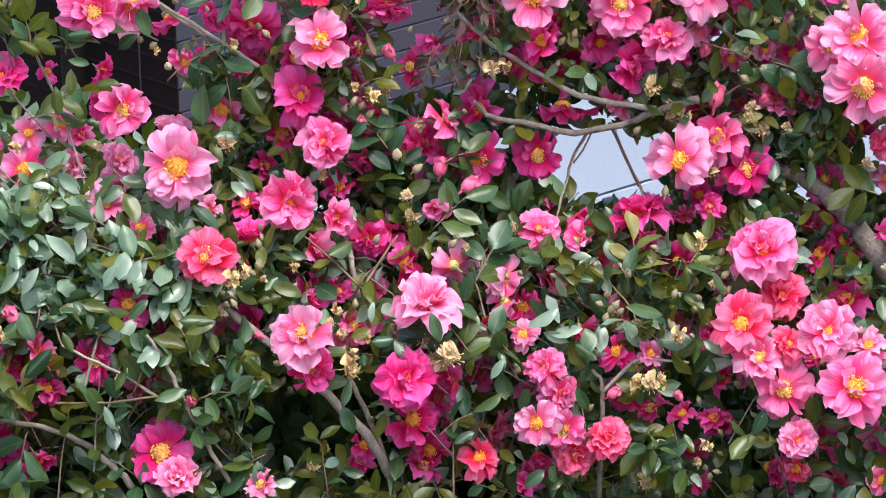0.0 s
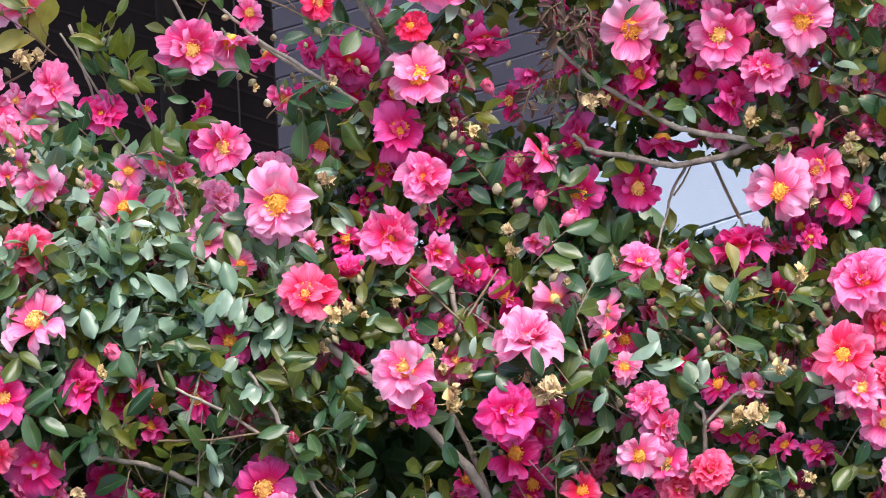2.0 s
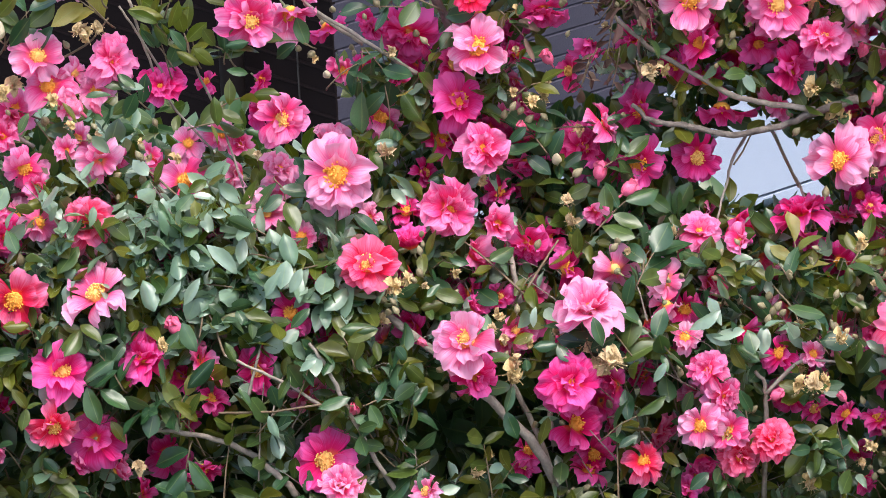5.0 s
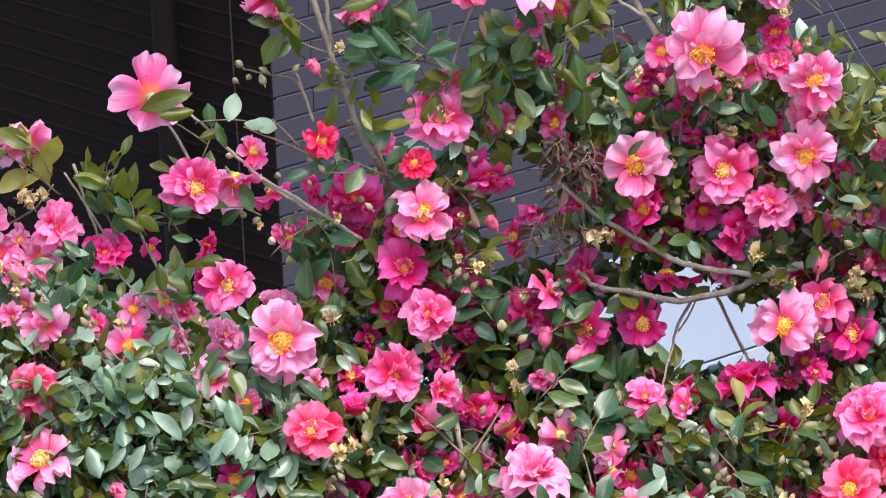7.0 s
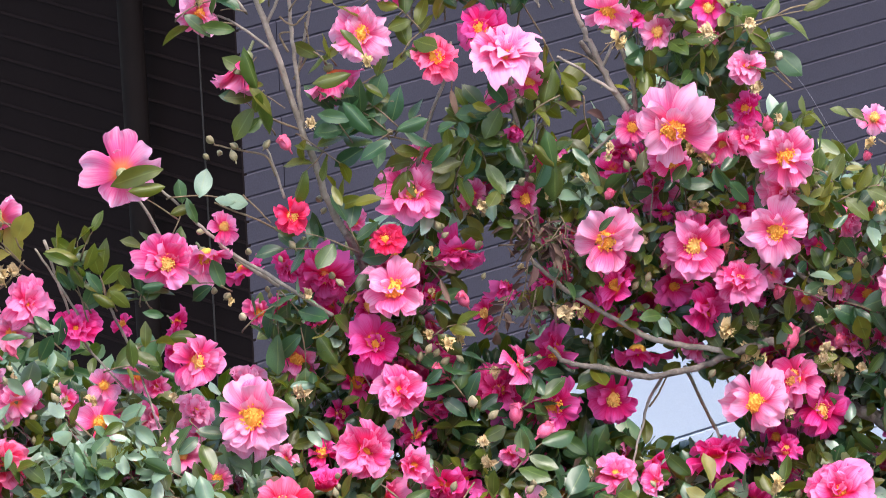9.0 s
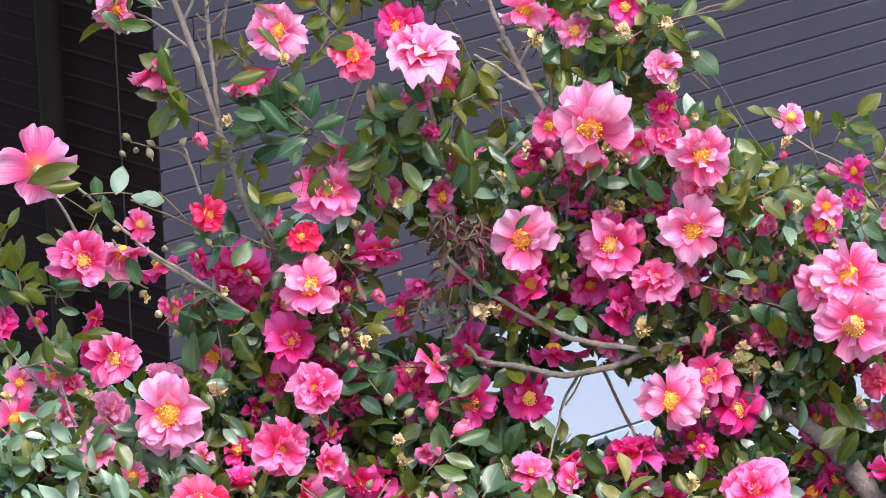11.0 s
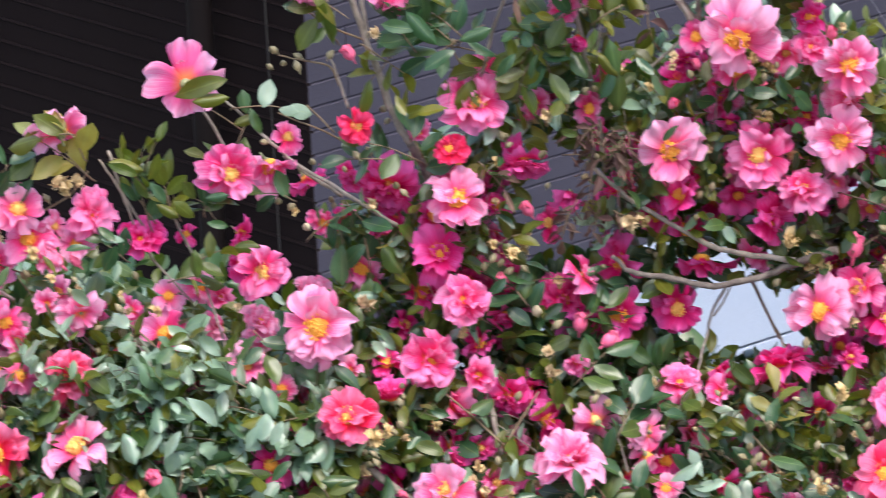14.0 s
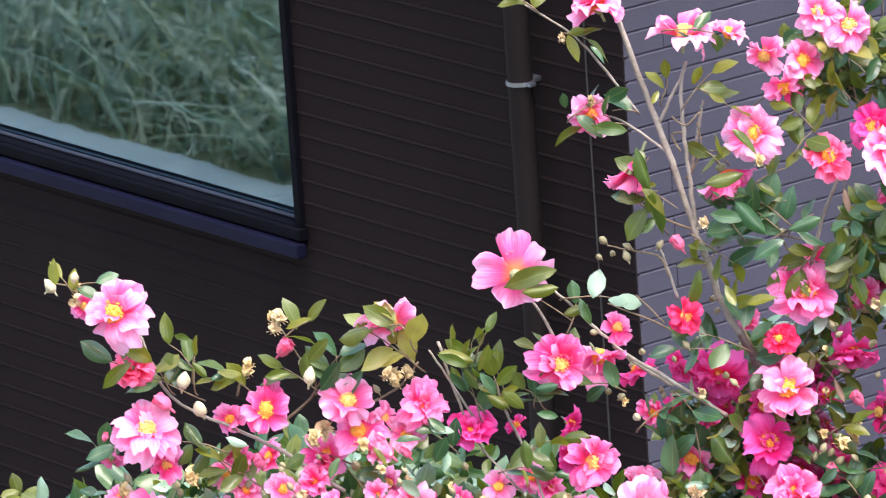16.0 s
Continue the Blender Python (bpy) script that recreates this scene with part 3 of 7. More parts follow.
STAMENS = [stamen_mesh("stamen_tuft", STAMEN, 90, 0.34, 0.34, 1), stamen_mesh("stamen_tuft", STAMEN, 80, 0.38, 0.30, 2), stamen_mesh("stamen_tuft", STAMEN_PALE, 84, 0.33, 0.36, 3)]


def calyx_mesh():
    bm = bmesh.new()
    bmesh.ops.create_uvsphere(bm, u_segments=10, v_segments=6, radius=0.16, matrix=Matrix.Translation((0, 0, -0.08)) @ Matrix.Diagonal((1, 1, 0.9, 1)))
    tube(bm, [Vector((0, 0, -0.20)), Vector((0.01, 0, -0.34)), Vector((0.03, 0.01, -0.5))], 0.05, 0.04, 6)
    return mesh_of("flower", bm, SEPAL)


CALYX = calyx_mesh()
LABELS = {"pale": "pale pink", "pink": "bright pink", "hot": "hot magenta-pink", "red": "coral red", "scarlet": "scarlet"}
FORM_WORDS = {"o": "semi-double open", "d": "full double", "s": "single open", "f": "five-petalled", "c": "half-open cupped", "w": "drooping half-closed", "b": "turned-away open"}
# rings of a bloom: how many petals, their lift in degrees, their length
RINGS = {
    "o": ((6, 12, 1.0), (5, 30, 0.92), (3, 54, 0.60)),
    "d": ((7, 8, 1.0), (6, 28, 0.92), (5, 48, 0.80), (4, 66, 0.60)),
    "s": ((6, 15, 1.0), (3, 34, 0.88)),
    "f": ((5, 3, 1.0), (1, 24, 0.8)),
    "c": ((5, 50, 1.0), (4, 60, 0.92)),
    "w": ((5, 66, 1.0), (3, 74, 0.9)),
    "b": ((5, 4, 1.0), (4, 30, 0.62)),
}
bloom_spots = []


def bloom(colour, form, at, size, aim):
    """A camellia bloom of that diameter facing aim; its petals and stamens are pieces of it."""
    at, z = Vector(at), Vector(aim).normalized()
    z = (z + Vector((rng.gauss(0, 0.22), 0, rng.gauss(0, 0.22)))).normalized()
    bloom_spots.append((at, size / 2, form))
    turn = z.to_track_quat("Z", "Y").to_matrix().to_4x4() @ Matrix.Rotation(rng.uniform(0, 6.28), 4, "Z")
    unit = size / 2 * (1.05 if form in "odsfb" else 1.25)
    ob = part("flower", CALYX, None, shrub, f"{LABELS[colour]} {FORM_WORDS[form]} camellia bloom with golden stamens", INTO @ Matrix.Translation(at) @ turn @ Matrix.Scale(unit, 4))
    wild = 0.3 if form == "b" else rng.uniform(0.9, 1.65)
    for n, lift, long in RINGS[form]:
        start = rng.uniform(0, 6.28)
        for k in range(n):
            a = start + 2 * math.pi * k / n + rng.gauss(0, 0.17) * wild
            e = radians(lift + rng.gauss(0, 13) * wild)
            s = long * rng.uniform(0.84, 1.12)
            m = Matrix.Rotation(a, 4, "Z") @ Matrix.Translation((0, 0.08 * long, 0.02 * (lift / 20))) @ Matrix.Rotation(e, 4, "X") @ Matrix.Rotation(rng.gauss(0, 0.22) * wild, 4, "Y") @ Matrix.Diagonal((s * (0.80 if form == "b" else 0.77 if form in "os" else 0.86), s * 0.95, s * 0.93, 1))
            part("petal", rng.choice(PETAL_MESH[colour]), None, ob, m=m)
    if form not in "wb":
        k = {"o": 0.92, "d": 0.62, "s": 0.88, "f": 0.84, "c": 0.6}[form]
        part("stamen_tuft", STAMENS[rng.randrange(3)], None, ob, "golden stamens", Matrix.Translation((0, 0, 0.09)) @ Matrix.Scale(k, 4))
    return ob


JOINED = {}


def joined_bloom(colour, form, kind):
    """A whole small bloom in one mesh, for those half buried among leaves."""
    if (colour, form, kind) not in JOINED:
        r, bm = random.Random(f"{colour}{form}{kind}"), bmesh.new()
        def take(me, m, slot):
            first = len(bm.verts), len(bm.faces)
            bm.from_mesh(me)
            bm.verts.ensure_lookup_table(), bm.faces.ensure_lookup_table()
            for v in bm.verts[first[0]:]:
                v.co = m @ v.co
            for f in bm.faces[first[1]:]:
                f.material_index = slot
        take(CALYX, Matrix.Identity(4), 2)
        for n, lift, long in RINGS[form]:
            start = r.uniform(0, 6.28)
            for k in range(n):
                m = Matrix.Rotation(start + 2 * math.pi * k / n + r.gauss(0, 0.22), 4, "Z") @ Matrix.Translation((0, 0.08 * long, 0.02 * (lift / 20))) @ Matrix.Rotation(radians(lift + r.gauss(0, 16)), 4, "X") @ Matrix.Rotation(r.gauss(0, 0.28), 4, "Y") @ Matrix.Scale(long * r.uniform(0.80, 1.08), 4)
                take(r.choice(PETAL_MESH[colour]), m, 0)
        if form not in "wb":
            take(STAMENS[r.randrange(3)], Matrix.Translation((0, 0, 0.09)) @ Matrix.Scale(0.75, 4), 1)
        me = mesh_of("flower", bm, PETALS[colour])
        me.materials.append(STAMEN)
        me.materials.append(SEPAL)
        JOINED[colour, form, kind] = me
    return JOINED[colour, form, kind]


def small_bloom(colour, form, at, size, aim):
    z = Vector(aim).normalized()
    bloom_spots.append((Vector(at), size * 0.35, "hidden"))
    turn = z.to_track_quat("Z", "Y").to_matrix().to_4x4() @ Matrix.Rotation(rng.uniform(0, 6.28), 4, "Z")
    return part("flower", joined_bloom(colour, form, rng.randrange(4)), None, shrub, f"small {LABELS[colour]} {FORM_WORDS[form]} bloom half buried among leaves", INTO @ Matrix.Translation(at) @ turn @ Matrix.Scale(size / 2, 4))


def bud_mesh(name, mat, wrapped):
    """A plump pointed bud with small scales at its foot, tip upwards; unit height."""
    bm = bmesh.new()
    rings = []
    for z, r in ((0.0, 0.05), (0.06, 0.17), (0.18, 0.27), (0.36, 0.32), (0.56, 0.29), (0.76, 0.19), (0.92, 0.08), (1.0, 0.01)):
        rings.append([bm.verts.new((math.cos(a) * r * (1 + 0.10 * math.cos(3 * a + 2.5 * z)), math.sin(a) * r * (1 + 0.10 * math.cos(3 * a + 2.5 * z)), z)) for a in (2 * math.pi * k / 12 for k in range(12))])
    for a, b in zip(rings, rings[1:]):
        for k in range(12):
            bm.faces.new((a[k], a[(k + 1) % 12], b[(k + 1) % 12], b[k]))
    for k in range(3 if wrapped else 4):
        g = petal_blade(10 + k, 0.40, 1.5, -0.25)
        m = Matrix.Rotation(2 * math.pi * k / (3 if wrapped else 4) + 0.4, 4, "Z") @ Matrix.Translation((0, 0.20, 0.03)) @ Matrix.Rotation(radians(80 if wrapped else 66), 4, "X") @ Matrix.Scale(0.85 if wrapped else 0.36, 4)
        g.transform(m)
        me = bpy.data.meshes.new("scale")
        g.to_mesh(me)
        g.free()
        bm.from_mesh(me)
    tube(bm, [Vector((0, 0, 0.06)), Vector((0.02, 0, -0.12)), Vector((0.05, 0, -0.3))], 0.08, 0.05, 6)
    return mesh_of(name, bm, mat)


BUDS = {"p": bud_mesh("bud", BUD_PINK, True), "g": bud_mesh("bud", BUD_GREEN, False), "w": bud_mesh("bud", BUD_WHITE, False)}
BUD_WORDS = {"p": "plump pink bud about to open", "g": "closed green bud with scales", "w": "cream closed bud"}


def bud(kind, at, size):
    way = Vector((rng.gauss(0, 0.4), -0.35 + rng.gauss(0, 0.3), rng.uniform(0.4, 1.0)))
    m = INTO @ Matrix.Translation(Vector(at) - way.normalized() * size * 0.5) @ way.to_track_quat("Z", "Y").to_matrix().to_4x4() @ Matrix.Scale(size, 4)
    return part("bud", BUDS[kind], None, shrub, BUD_WORDS[kind], m)


def spent_mesh(seed):
    r, bm = random.Random(seed), bmesh.new()
    for k in range(7):
        g = petal_blade(30 + k + seed * 7, 0.44, 1.5, r.uniform(-0.6, 0.6))
        g.transform(Matrix.Rotation(r.uniform(0, 6.28), 4, "Z") @ Matrix.Rotation(radians(r.uniform(-20, 80)), 4, "X") @ Matrix.Scale(r.uniform(0.45, 0.7), 4))
        me = bpy.data.meshes.new("scrap")
        g.to_mesh(me)
        g.free()
        bm.from_mesh(me)
    for k in range(26):
        tip = Vector((r.gauss(0, 0.22), r.gauss(0, 0.22), r.uniform(0.15, 0.5)))
        tube(bm, [Vector((0, 0, 0)), tip * 0.6 + Vector((0, 0, 0.05)), tip], 0.02, 0.016, 3)
        bmesh.ops.create_icosphere(bm, subdivisions=1, radius=0.04, matrix=Matrix.Translation(tip))
    return bm


SPENTS = [mesh_of("spent_flower", spent_mesh(s), STRAW if s % 2 else SPENT) for s in range(4)]


def spent(at, size):
    way = Vector((rng.gauss(0, 0.5), -0.8, rng.gauss(0.2, 0.5)))
    m = INTO @ Matrix.Translation(Vector(at)) @ way.to_track_quat("Z", "Y").to_matrix().to_4x4() @ Matrix.Scale(size * 0.72, 4)
    return part("spent_flower", rng.choice(SPENTS), None, shrub, "withered straw-yellow flower head", m)


# main stems from the ground
branch(0.036, 0.026, shrub_at + Vector((0.10, 0.10, -0.05)), shrub_at + Vector((0.16, 0.06, 0.8)), shrub_at + Vector((0.26, -0.05, 1.2)), Vector((0.601, 7.186, 2.948)))
branch(0.026, 0.012, shrub_at + Vector((-0.02, 0.05, -0.05)), shrub_at + Vector((-0.10, 0.0, 0.8)), shrub_at + Vector((-0.16, -0.10, 1.5)), shrub_at + Vector((-0.22, -0.22, 2.0)))
branch(0.024, 0.010, shrub_at + Vector((-0.06, -0.03, -0.05)), shrub_at + Vector((-0.35, -0.05, 0.8)), shrub_at + Vector((-0.55, -0.15, 1.5)), shrub_at + Vector((-0.75, -0.25, 2.05)))
branch(0.022, 0.010, shrub_at + Vector((0.02, 0.12, -0.05)), shrub_at + Vector((0.05, 0.15, 0.9)), shrub_at + Vector((0.0, 0.1, 1.7)), shrub_at + Vector((0.1, 0.0, 2.3)))
branch(0.020, 0.010, shrub_at + Vector((-0.10, 0.02, -0.05)), shrub_at + Vector((-0.25, -0.1, 0.7)), shrub_at + Vector((-0.22, -0.25, 1.3)), shrub_at + Vector((-0.1, -0.35, 1.75)))

# limbs and twigs
branch(0.0174, 0.0063, (0.601, 7.186, 2.948), (0.563, 7.229, 3.011), (0.526, 7.261, 3.059), (0.493, 7.286, 3.096), (0.459, 7.304, 3.124), (0.418, 7.315, 3.141))
branch(0.0090, 0.0054, (0.431, 7.341, 3.126), (0.386, 7.360, 3.179), (0.344, 7.360, 3.206), (0.298, 7.360, 3.231))
branch(0.0048, 0.0027, (0.343, 7.285, 3.225), (0.298, 7.285, 3.214), (0.271, 7.285, 3.203), (0.211, 7.285, 3.193), (0.157, 7.285, 3.206), (0.125, 7.285, 3.212), (0.105, 7.285, 3.231))
branch(0.0039, 0.0024, (0.298, 7.285, 3.216), (0.253, 7.285, 3.224), (0.218, 7.285, 3.233), (0.183, 7.285, 3.253), (0.125, 7.285, 3.294), (0.088, 7.285, 3.333))
branch(0.0061, 0.0036, (0.532, 7.351, 3.028), (0.486, 7.367, 3.054), (0.431, 7.369, 3.059))
branch(0.0049, 0.0030, (0.554, 7.331, 2.999), (0.494, 7.333, 3.004), (0.428, 7.337, 3.013), (0.374, 7.348, 3.031))
branch(0.0045, 0.0027, (-0.101, 7.300, 3.361), (-0.117, 7.300, 3.394), (-0.140, 7.300, 3.469), (-0.162, 7.300, 3.553), (-0.187, 7.300, 3.631), (-0.216, 7.300, 3.736), (-0.231, 7.300, 3.779))
branch(0.0048, 0.0066, (-0.102, 7.350, 3.346), (-0.083, 7.350, 3.302), (-0.061, 7.350, 3.213), (-0.036, 7.311, 3.124))
branch(0.0027, 0.0018, (-0.141, 7.300, 3.479), (-0.144, 7.300, 3.525), (-0.147, 7.300, 3.574), (-0.148, 7.300, 3.629), (-0.141, 7.300, 3.659))
branch(0.0021, 0.0012, (-0.144, 7.310, 3.534), (-0.131, 7.310, 3.589), (-0.126, 7.310, 3.613))
branch(0.0021, 0.0012, (-0.174, 7.300, 3.591), (-0.158, 7.300, 3.623), (-0.148, 7.300, 3.641))
branch(0.0018, 0.0012, (-0.167, 7.300, 3.563), (-0.212, 7.300, 3.599), (-0.253, 7.300, 3.610))
branch(0.0018, 0.0012, (-0.194, 7.300, 3.607), (-0.232, 7.300, 3.664), (-0.259, 7.300, 3.696), (-0.304, 7.300, 3.729))
branch(0.0015, 0.0009, (-0.142, 7.300, 3.476), (-0.183, 7.300, 3.496), (-0.205, 7.300, 3.516))
branch(0.0018, 0.0012, (-0.164, 7.300, 3.403), (-0.174, 7.300, 3.440), (-0.181, 7.300, 3.465))
branch(0.0015, 0.0009, (-0.172, 7.300, 3.428), (-0.182, 7.300, 3.450), (-0.209, 7.300, 3.458), (-0.235, 7.300, 3.465))
branch(0.0015, 0.0009, (-0.152, 7.300, 3.562), (-0.160, 7.300, 3.581), (-0.145, 7.300, 3.583))
branch(0.0027, 0.0018, (-0.120, 7.300, 3.272), (-0.175, 7.300, 3.312), (-0.224, 7.300, 3.347), (-0.257, 7.300, 3.380))
branch(0.0027, 0.0018, (-0.175, 7.310, 3.304), (-0.213, 7.310, 3.332), (-0.235, 7.310, 3.352))
branch(0.0018, 0.0012, (-0.257, 7.290, 3.383), (-0.279, 7.290, 3.408), (-0.302, 7.290, 3.429), (-0.331, 7.290, 3.443))
branch(0.0015, 0.0009, (-0.147, 7.300, 3.332), (-0.163, 7.300, 3.358), (-0.186, 7.300, 3.377), (-0.215, 7.300, 3.391), (-0.238, 7.300, 3.402))
branch(0.0012, 0.0009, (-0.208, 7.300, 3.409), (-0.197, 7.300, 3.397), (-0.180, 7.300, 3.377))
branch(0.0033, 0.0024, (0.103, 7.320, 3.314), (0.097, 7.320, 3.376), (0.092, 7.320, 3.414), (0.081, 7.320, 3.482), (0.074, 7.320, 3.544), (0.067, 7.320, 3.593))
branch(0.0048, 0.0030, (0.238, 7.330, 3.398), (0.215, 7.330, 3.442), (0.202, 7.330, 3.474), (0.182, 7.330, 3.505), (0.154, 7.330, 3.550))
branch(0.0030, 0.0021, (0.207, 7.330, 3.461), (0.207, 7.330, 3.498), (0.195, 7.330, 3.542))
branch(0.0018, 0.0012, (0.152, 7.330, 3.420), (0.180, 7.330, 3.444), (0.198, 7.330, 3.461))
branch(0.0024, 0.0015, (-0.023, 7.310, 3.428), (-0.009, 7.310, 3.477), (0.011, 7.310, 3.525), (0.018, 7.310, 3.562))
branch(0.0015, 0.0009, (-0.061, 7.300, 3.507), (-0.054, 7.300, 3.470), (-0.041, 7.300, 3.438))
branch(0.0015, 0.0009, (-0.110, 7.300, 3.479), (-0.075, 7.300, 3.471), (-0.028, 7.300, 3.459))
branch(0.0030, 0.0021, (0.359, 7.320, 3.301), (0.394, 7.320, 3.272), (0.430, 7.320, 3.254), (0.477, 7.320, 3.227))
branch(0.0060, 0.0039, (0.334, 7.360, 3.202), (0.360, 7.360, 3.252), (0.383, 7.360, 3.225), (0.412, 7.360, 3.186), (0.429, 7.353, 3.143))
branch(0.0018, 0.0012, (0.561, 7.320, 3.327), (0.538, 7.320, 3.366), (0.515, 7.320, 3.398), (0.480, 7.320, 3.418), (0.462, 7.320, 3.431))
branch(0.0018, 0.0012, (0.537, 7.320, 3.310), (0.520, 7.320, 3.373), (0.503, 7.320, 3.405))
branch(0.0015, 0.0009, (0.528, 7.330, 3.419), (0.545, 7.330, 3.387), (0.556, 7.330, 3.349))
branch(0.0021, 0.0015, (0.430, 7.350, 3.268), (0.437, 7.350, 3.318), (0.468, 7.350, 3.335))
branch(0.0042, 0.0060, (-0.214, 7.231, 3.071), (-0.185, 7.223, 3.057), (-0.156, 7.205, 3.030), (-0.110, 7.183, 2.997), (-0.059, 7.170, 2.949), (-0.019, 7.170, 2.903), (0.008, 7.170, 2.851))
branch(0.0030, 0.0021, (-0.159, 7.140, 2.857), (-0.186, 7.140, 2.909), (-0.212, 7.140, 2.967), (-0.228, 7.146, 3.004), (-0.245, 7.160, 3.025))
branch(0.0042, 0.0027, (-0.266, 7.150, 2.859), (-0.294, 7.150, 2.892), (-0.322, 7.150, 2.915), (-0.369, 7.150, 2.933), (-0.422, 7.150, 2.942))
branch(0.0021, 0.0015, (-0.236, 7.140, 2.962), (-0.271, 7.140, 2.989), (-0.311, 7.146, 3.008), (-0.334, 7.153, 3.019))
branch(0.0027, 0.0018, (-0.317, 7.222, 3.044), (-0.340, 7.236, 3.066), (-0.369, 7.247, 3.082))
branch(0.0042, 0.0030, (0.011, 7.200, 2.827), (-0.008, 7.200, 2.891), (-0.035, 7.200, 2.956))
branch(0.0036, 0.0024, (0.007, 7.200, 2.884), (0.003, 7.200, 2.935), (0.001, 7.200, 2.961))
branch(0.0030, 0.0021, (0.225, 7.170, 2.821), (0.231, 7.170, 2.923), (0.230, 7.170, 2.954), (0.221, 7.173, 2.966))
branch(0.0024, 0.0015, (0.231, 7.150, 2.949), (0.262, 7.156, 2.977), (0.286, 7.160, 2.980), (0.322, 7.158, 2.976))
branch(0.0015, 0.0012, (-0.343, 7.130, 2.963), (-0.284, 7.130, 2.962), (-0.236, 7.130, 2.967), (-0.201, 7.130, 2.964))
branch(0.0015, 0.0009, (-0.474, 7.214, 3.111), (-0.445, 7.200, 3.090), (-0.415, 7.189, 3.073))
branch(0.0015, 0.0009, (-0.417, 7.265, 3.198), (-0.382, 7.247, 3.171), (-0.336, 7.218, 3.128))
branch(0.0015, 0.0009, (-0.334, 7.153, 3.019), (-0.351, 7.182, 3.060), (-0.360, 7.164, 3.035))
branch(0.0018, 0.0012, (-0.313, 7.150, 2.969), (-0.299, 7.163, 3.014), (-0.296, 7.174, 3.029))
branch(0.0036, 0.0024, (-0.021, 7.223, 3.031), (-0.026, 7.241, 3.057), (-0.033, 7.266, 3.093), (-0.035, 7.276, 3.109))
branch(0.0015, 0.0009, (-0.018, 7.202, 3.054), (-0.058, 7.225, 3.089), (-0.092, 7.241, 3.114))
branch(0.0015, 0.0009, (-0.014, 7.205, 3.059), (0.008, 7.225, 3.086), (0.021, 7.236, 3.101))
branch(0.0018, 0.0012, (0.232, 7.340, 3.181), (0.212, 7.329, 3.155), (0.202, 7.311, 3.130), (0.189, 7.286, 3.094))
branch(0.0021, 0.0015, (0.250, 7.340, 3.185), (0.270, 7.322, 3.142), (0.286, 7.301, 3.110), (0.294, 7.283, 3.084))
branch(0.0015, 0.0009, (0.284, 7.340, 3.189), (0.301, 7.333, 3.156), (0.317, 7.311, 3.124))
branch(0.0012, 0.0009, (0.244, 7.207, 3.049), (0.266, 7.189, 3.023), (0.270, 7.171, 2.997))
branch(0.0012, 0.0009, (-0.406, 7.271, 3.172), (-0.365, 7.250, 3.140), (-0.318, 7.232, 3.112))
branch(0.0012, 0.0009, (-0.363, 7.269, 3.184), (-0.329, 7.244, 3.146), (-0.295, 7.219, 3.109))
branch(0.0018, 0.0012, (-0.419, 7.300, 3.370), (-0.404, 7.300, 3.313), (-0.384, 7.300, 3.256), (-0.339, 7.293, 3.200))
branch(0.0018, 0.0012, (-0.362, 7.300, 3.324), (-0.352, 7.300, 3.286), (-0.331, 7.300, 3.235), (-0.310, 7.271, 3.168), (-0.295, 7.236, 3.116))
branch(0.0024, 0.0015, (-0.528, 7.295, 3.212), (-0.591, 7.300, 3.258), (-0.637, 7.300, 3.285), (-0.706, 7.300, 3.326), (-0.731, 7.300, 3.390), (-0.750, 7.300, 3.416))
branch(0.0015, 0.0009, (-0.750, 7.300, 3.416), (-0.787, 7.300, 3.446), (-0.819, 7.300, 3.457))
branch(0.0015, 0.0009, (-0.601, 7.300, 3.283), (-0.551, 7.300, 3.324), (-0.571, 7.300, 3.369), (-0.587, 7.300, 3.401))
branch(0.0015, 0.0009, (-0.517, 7.300, 3.297), (-0.467, 7.300, 3.320), (-0.441, 7.300, 3.349))
branch(0.0015, 0.0009, (-0.635, 7.300, 3.322), (-0.627, 7.300, 3.347))
branch(0.0012, 0.0009, (-0.681, 7.300, 3.338), (-0.679, 7.300, 3.369), (-0.690, 7.300, 3.388))
branch(0.0015, 0.0009, (-0.462, 7.298, 3.214), (-0.503, 7.300, 3.234), (-0.555, 7.300, 3.256))
branch(0.0018, 0.0012, (-0.381, 7.300, 3.271), (-0.407, 7.300, 3.323), (-0.429, 7.300, 3.361))
branch(0.0021, 0.0015, (-0.288, 7.320, 3.335), (-0.308, 7.320, 3.386), (-0.338, 7.320, 3.431))
branch(0.0015, 0.0009, (-0.741, 7.263, 3.211), (-0.723, 7.250, 3.193), (-0.706, 7.236, 3.171))
branch(0.0018, 0.0012, (-0.777, 7.243, 3.185), (-0.730, 7.236, 3.173), (-0.685, 7.226, 3.157))

branch(0.0042, 0.0030, (0.200, 7.310, 3.478), (0.186, 7.310, 3.501), (0.175, 7.310, 3.525), (0.165, 7.310, 3.550), (0.156, 7.310, 3.571))
branch(0.0024, 0.0015, (0.189, 7.300, 3.500), (0.165, 7.300, 3.517), (0.148, 7.300, 3.531), (0.128, 7.300, 3.543))
branch(0.0020, 0.0012, (0.174, 7.310, 3.526), (0.184, 7.310, 3.544), (0.189, 7.310, 3.562))
branch(0.0015, 0.0009, (0.307, 7.290, 3.543), (0.320, 7.290, 3.561), (0.343, 7.290, 3.571), (0.373, 7.290, 3.586), (0.397, 7.290, 3.589))
branch(0.0012, 0.0009, (0.319, 7.290, 3.555), (0.337, 7.290, 3.548), (0.349, 7.290, 3.538))
branch(0.0012, 0.0009, (-0.159, 7.290, 3.603), (-0.145, 7.290, 3.593), (-0.129, 7.290, 3.607))
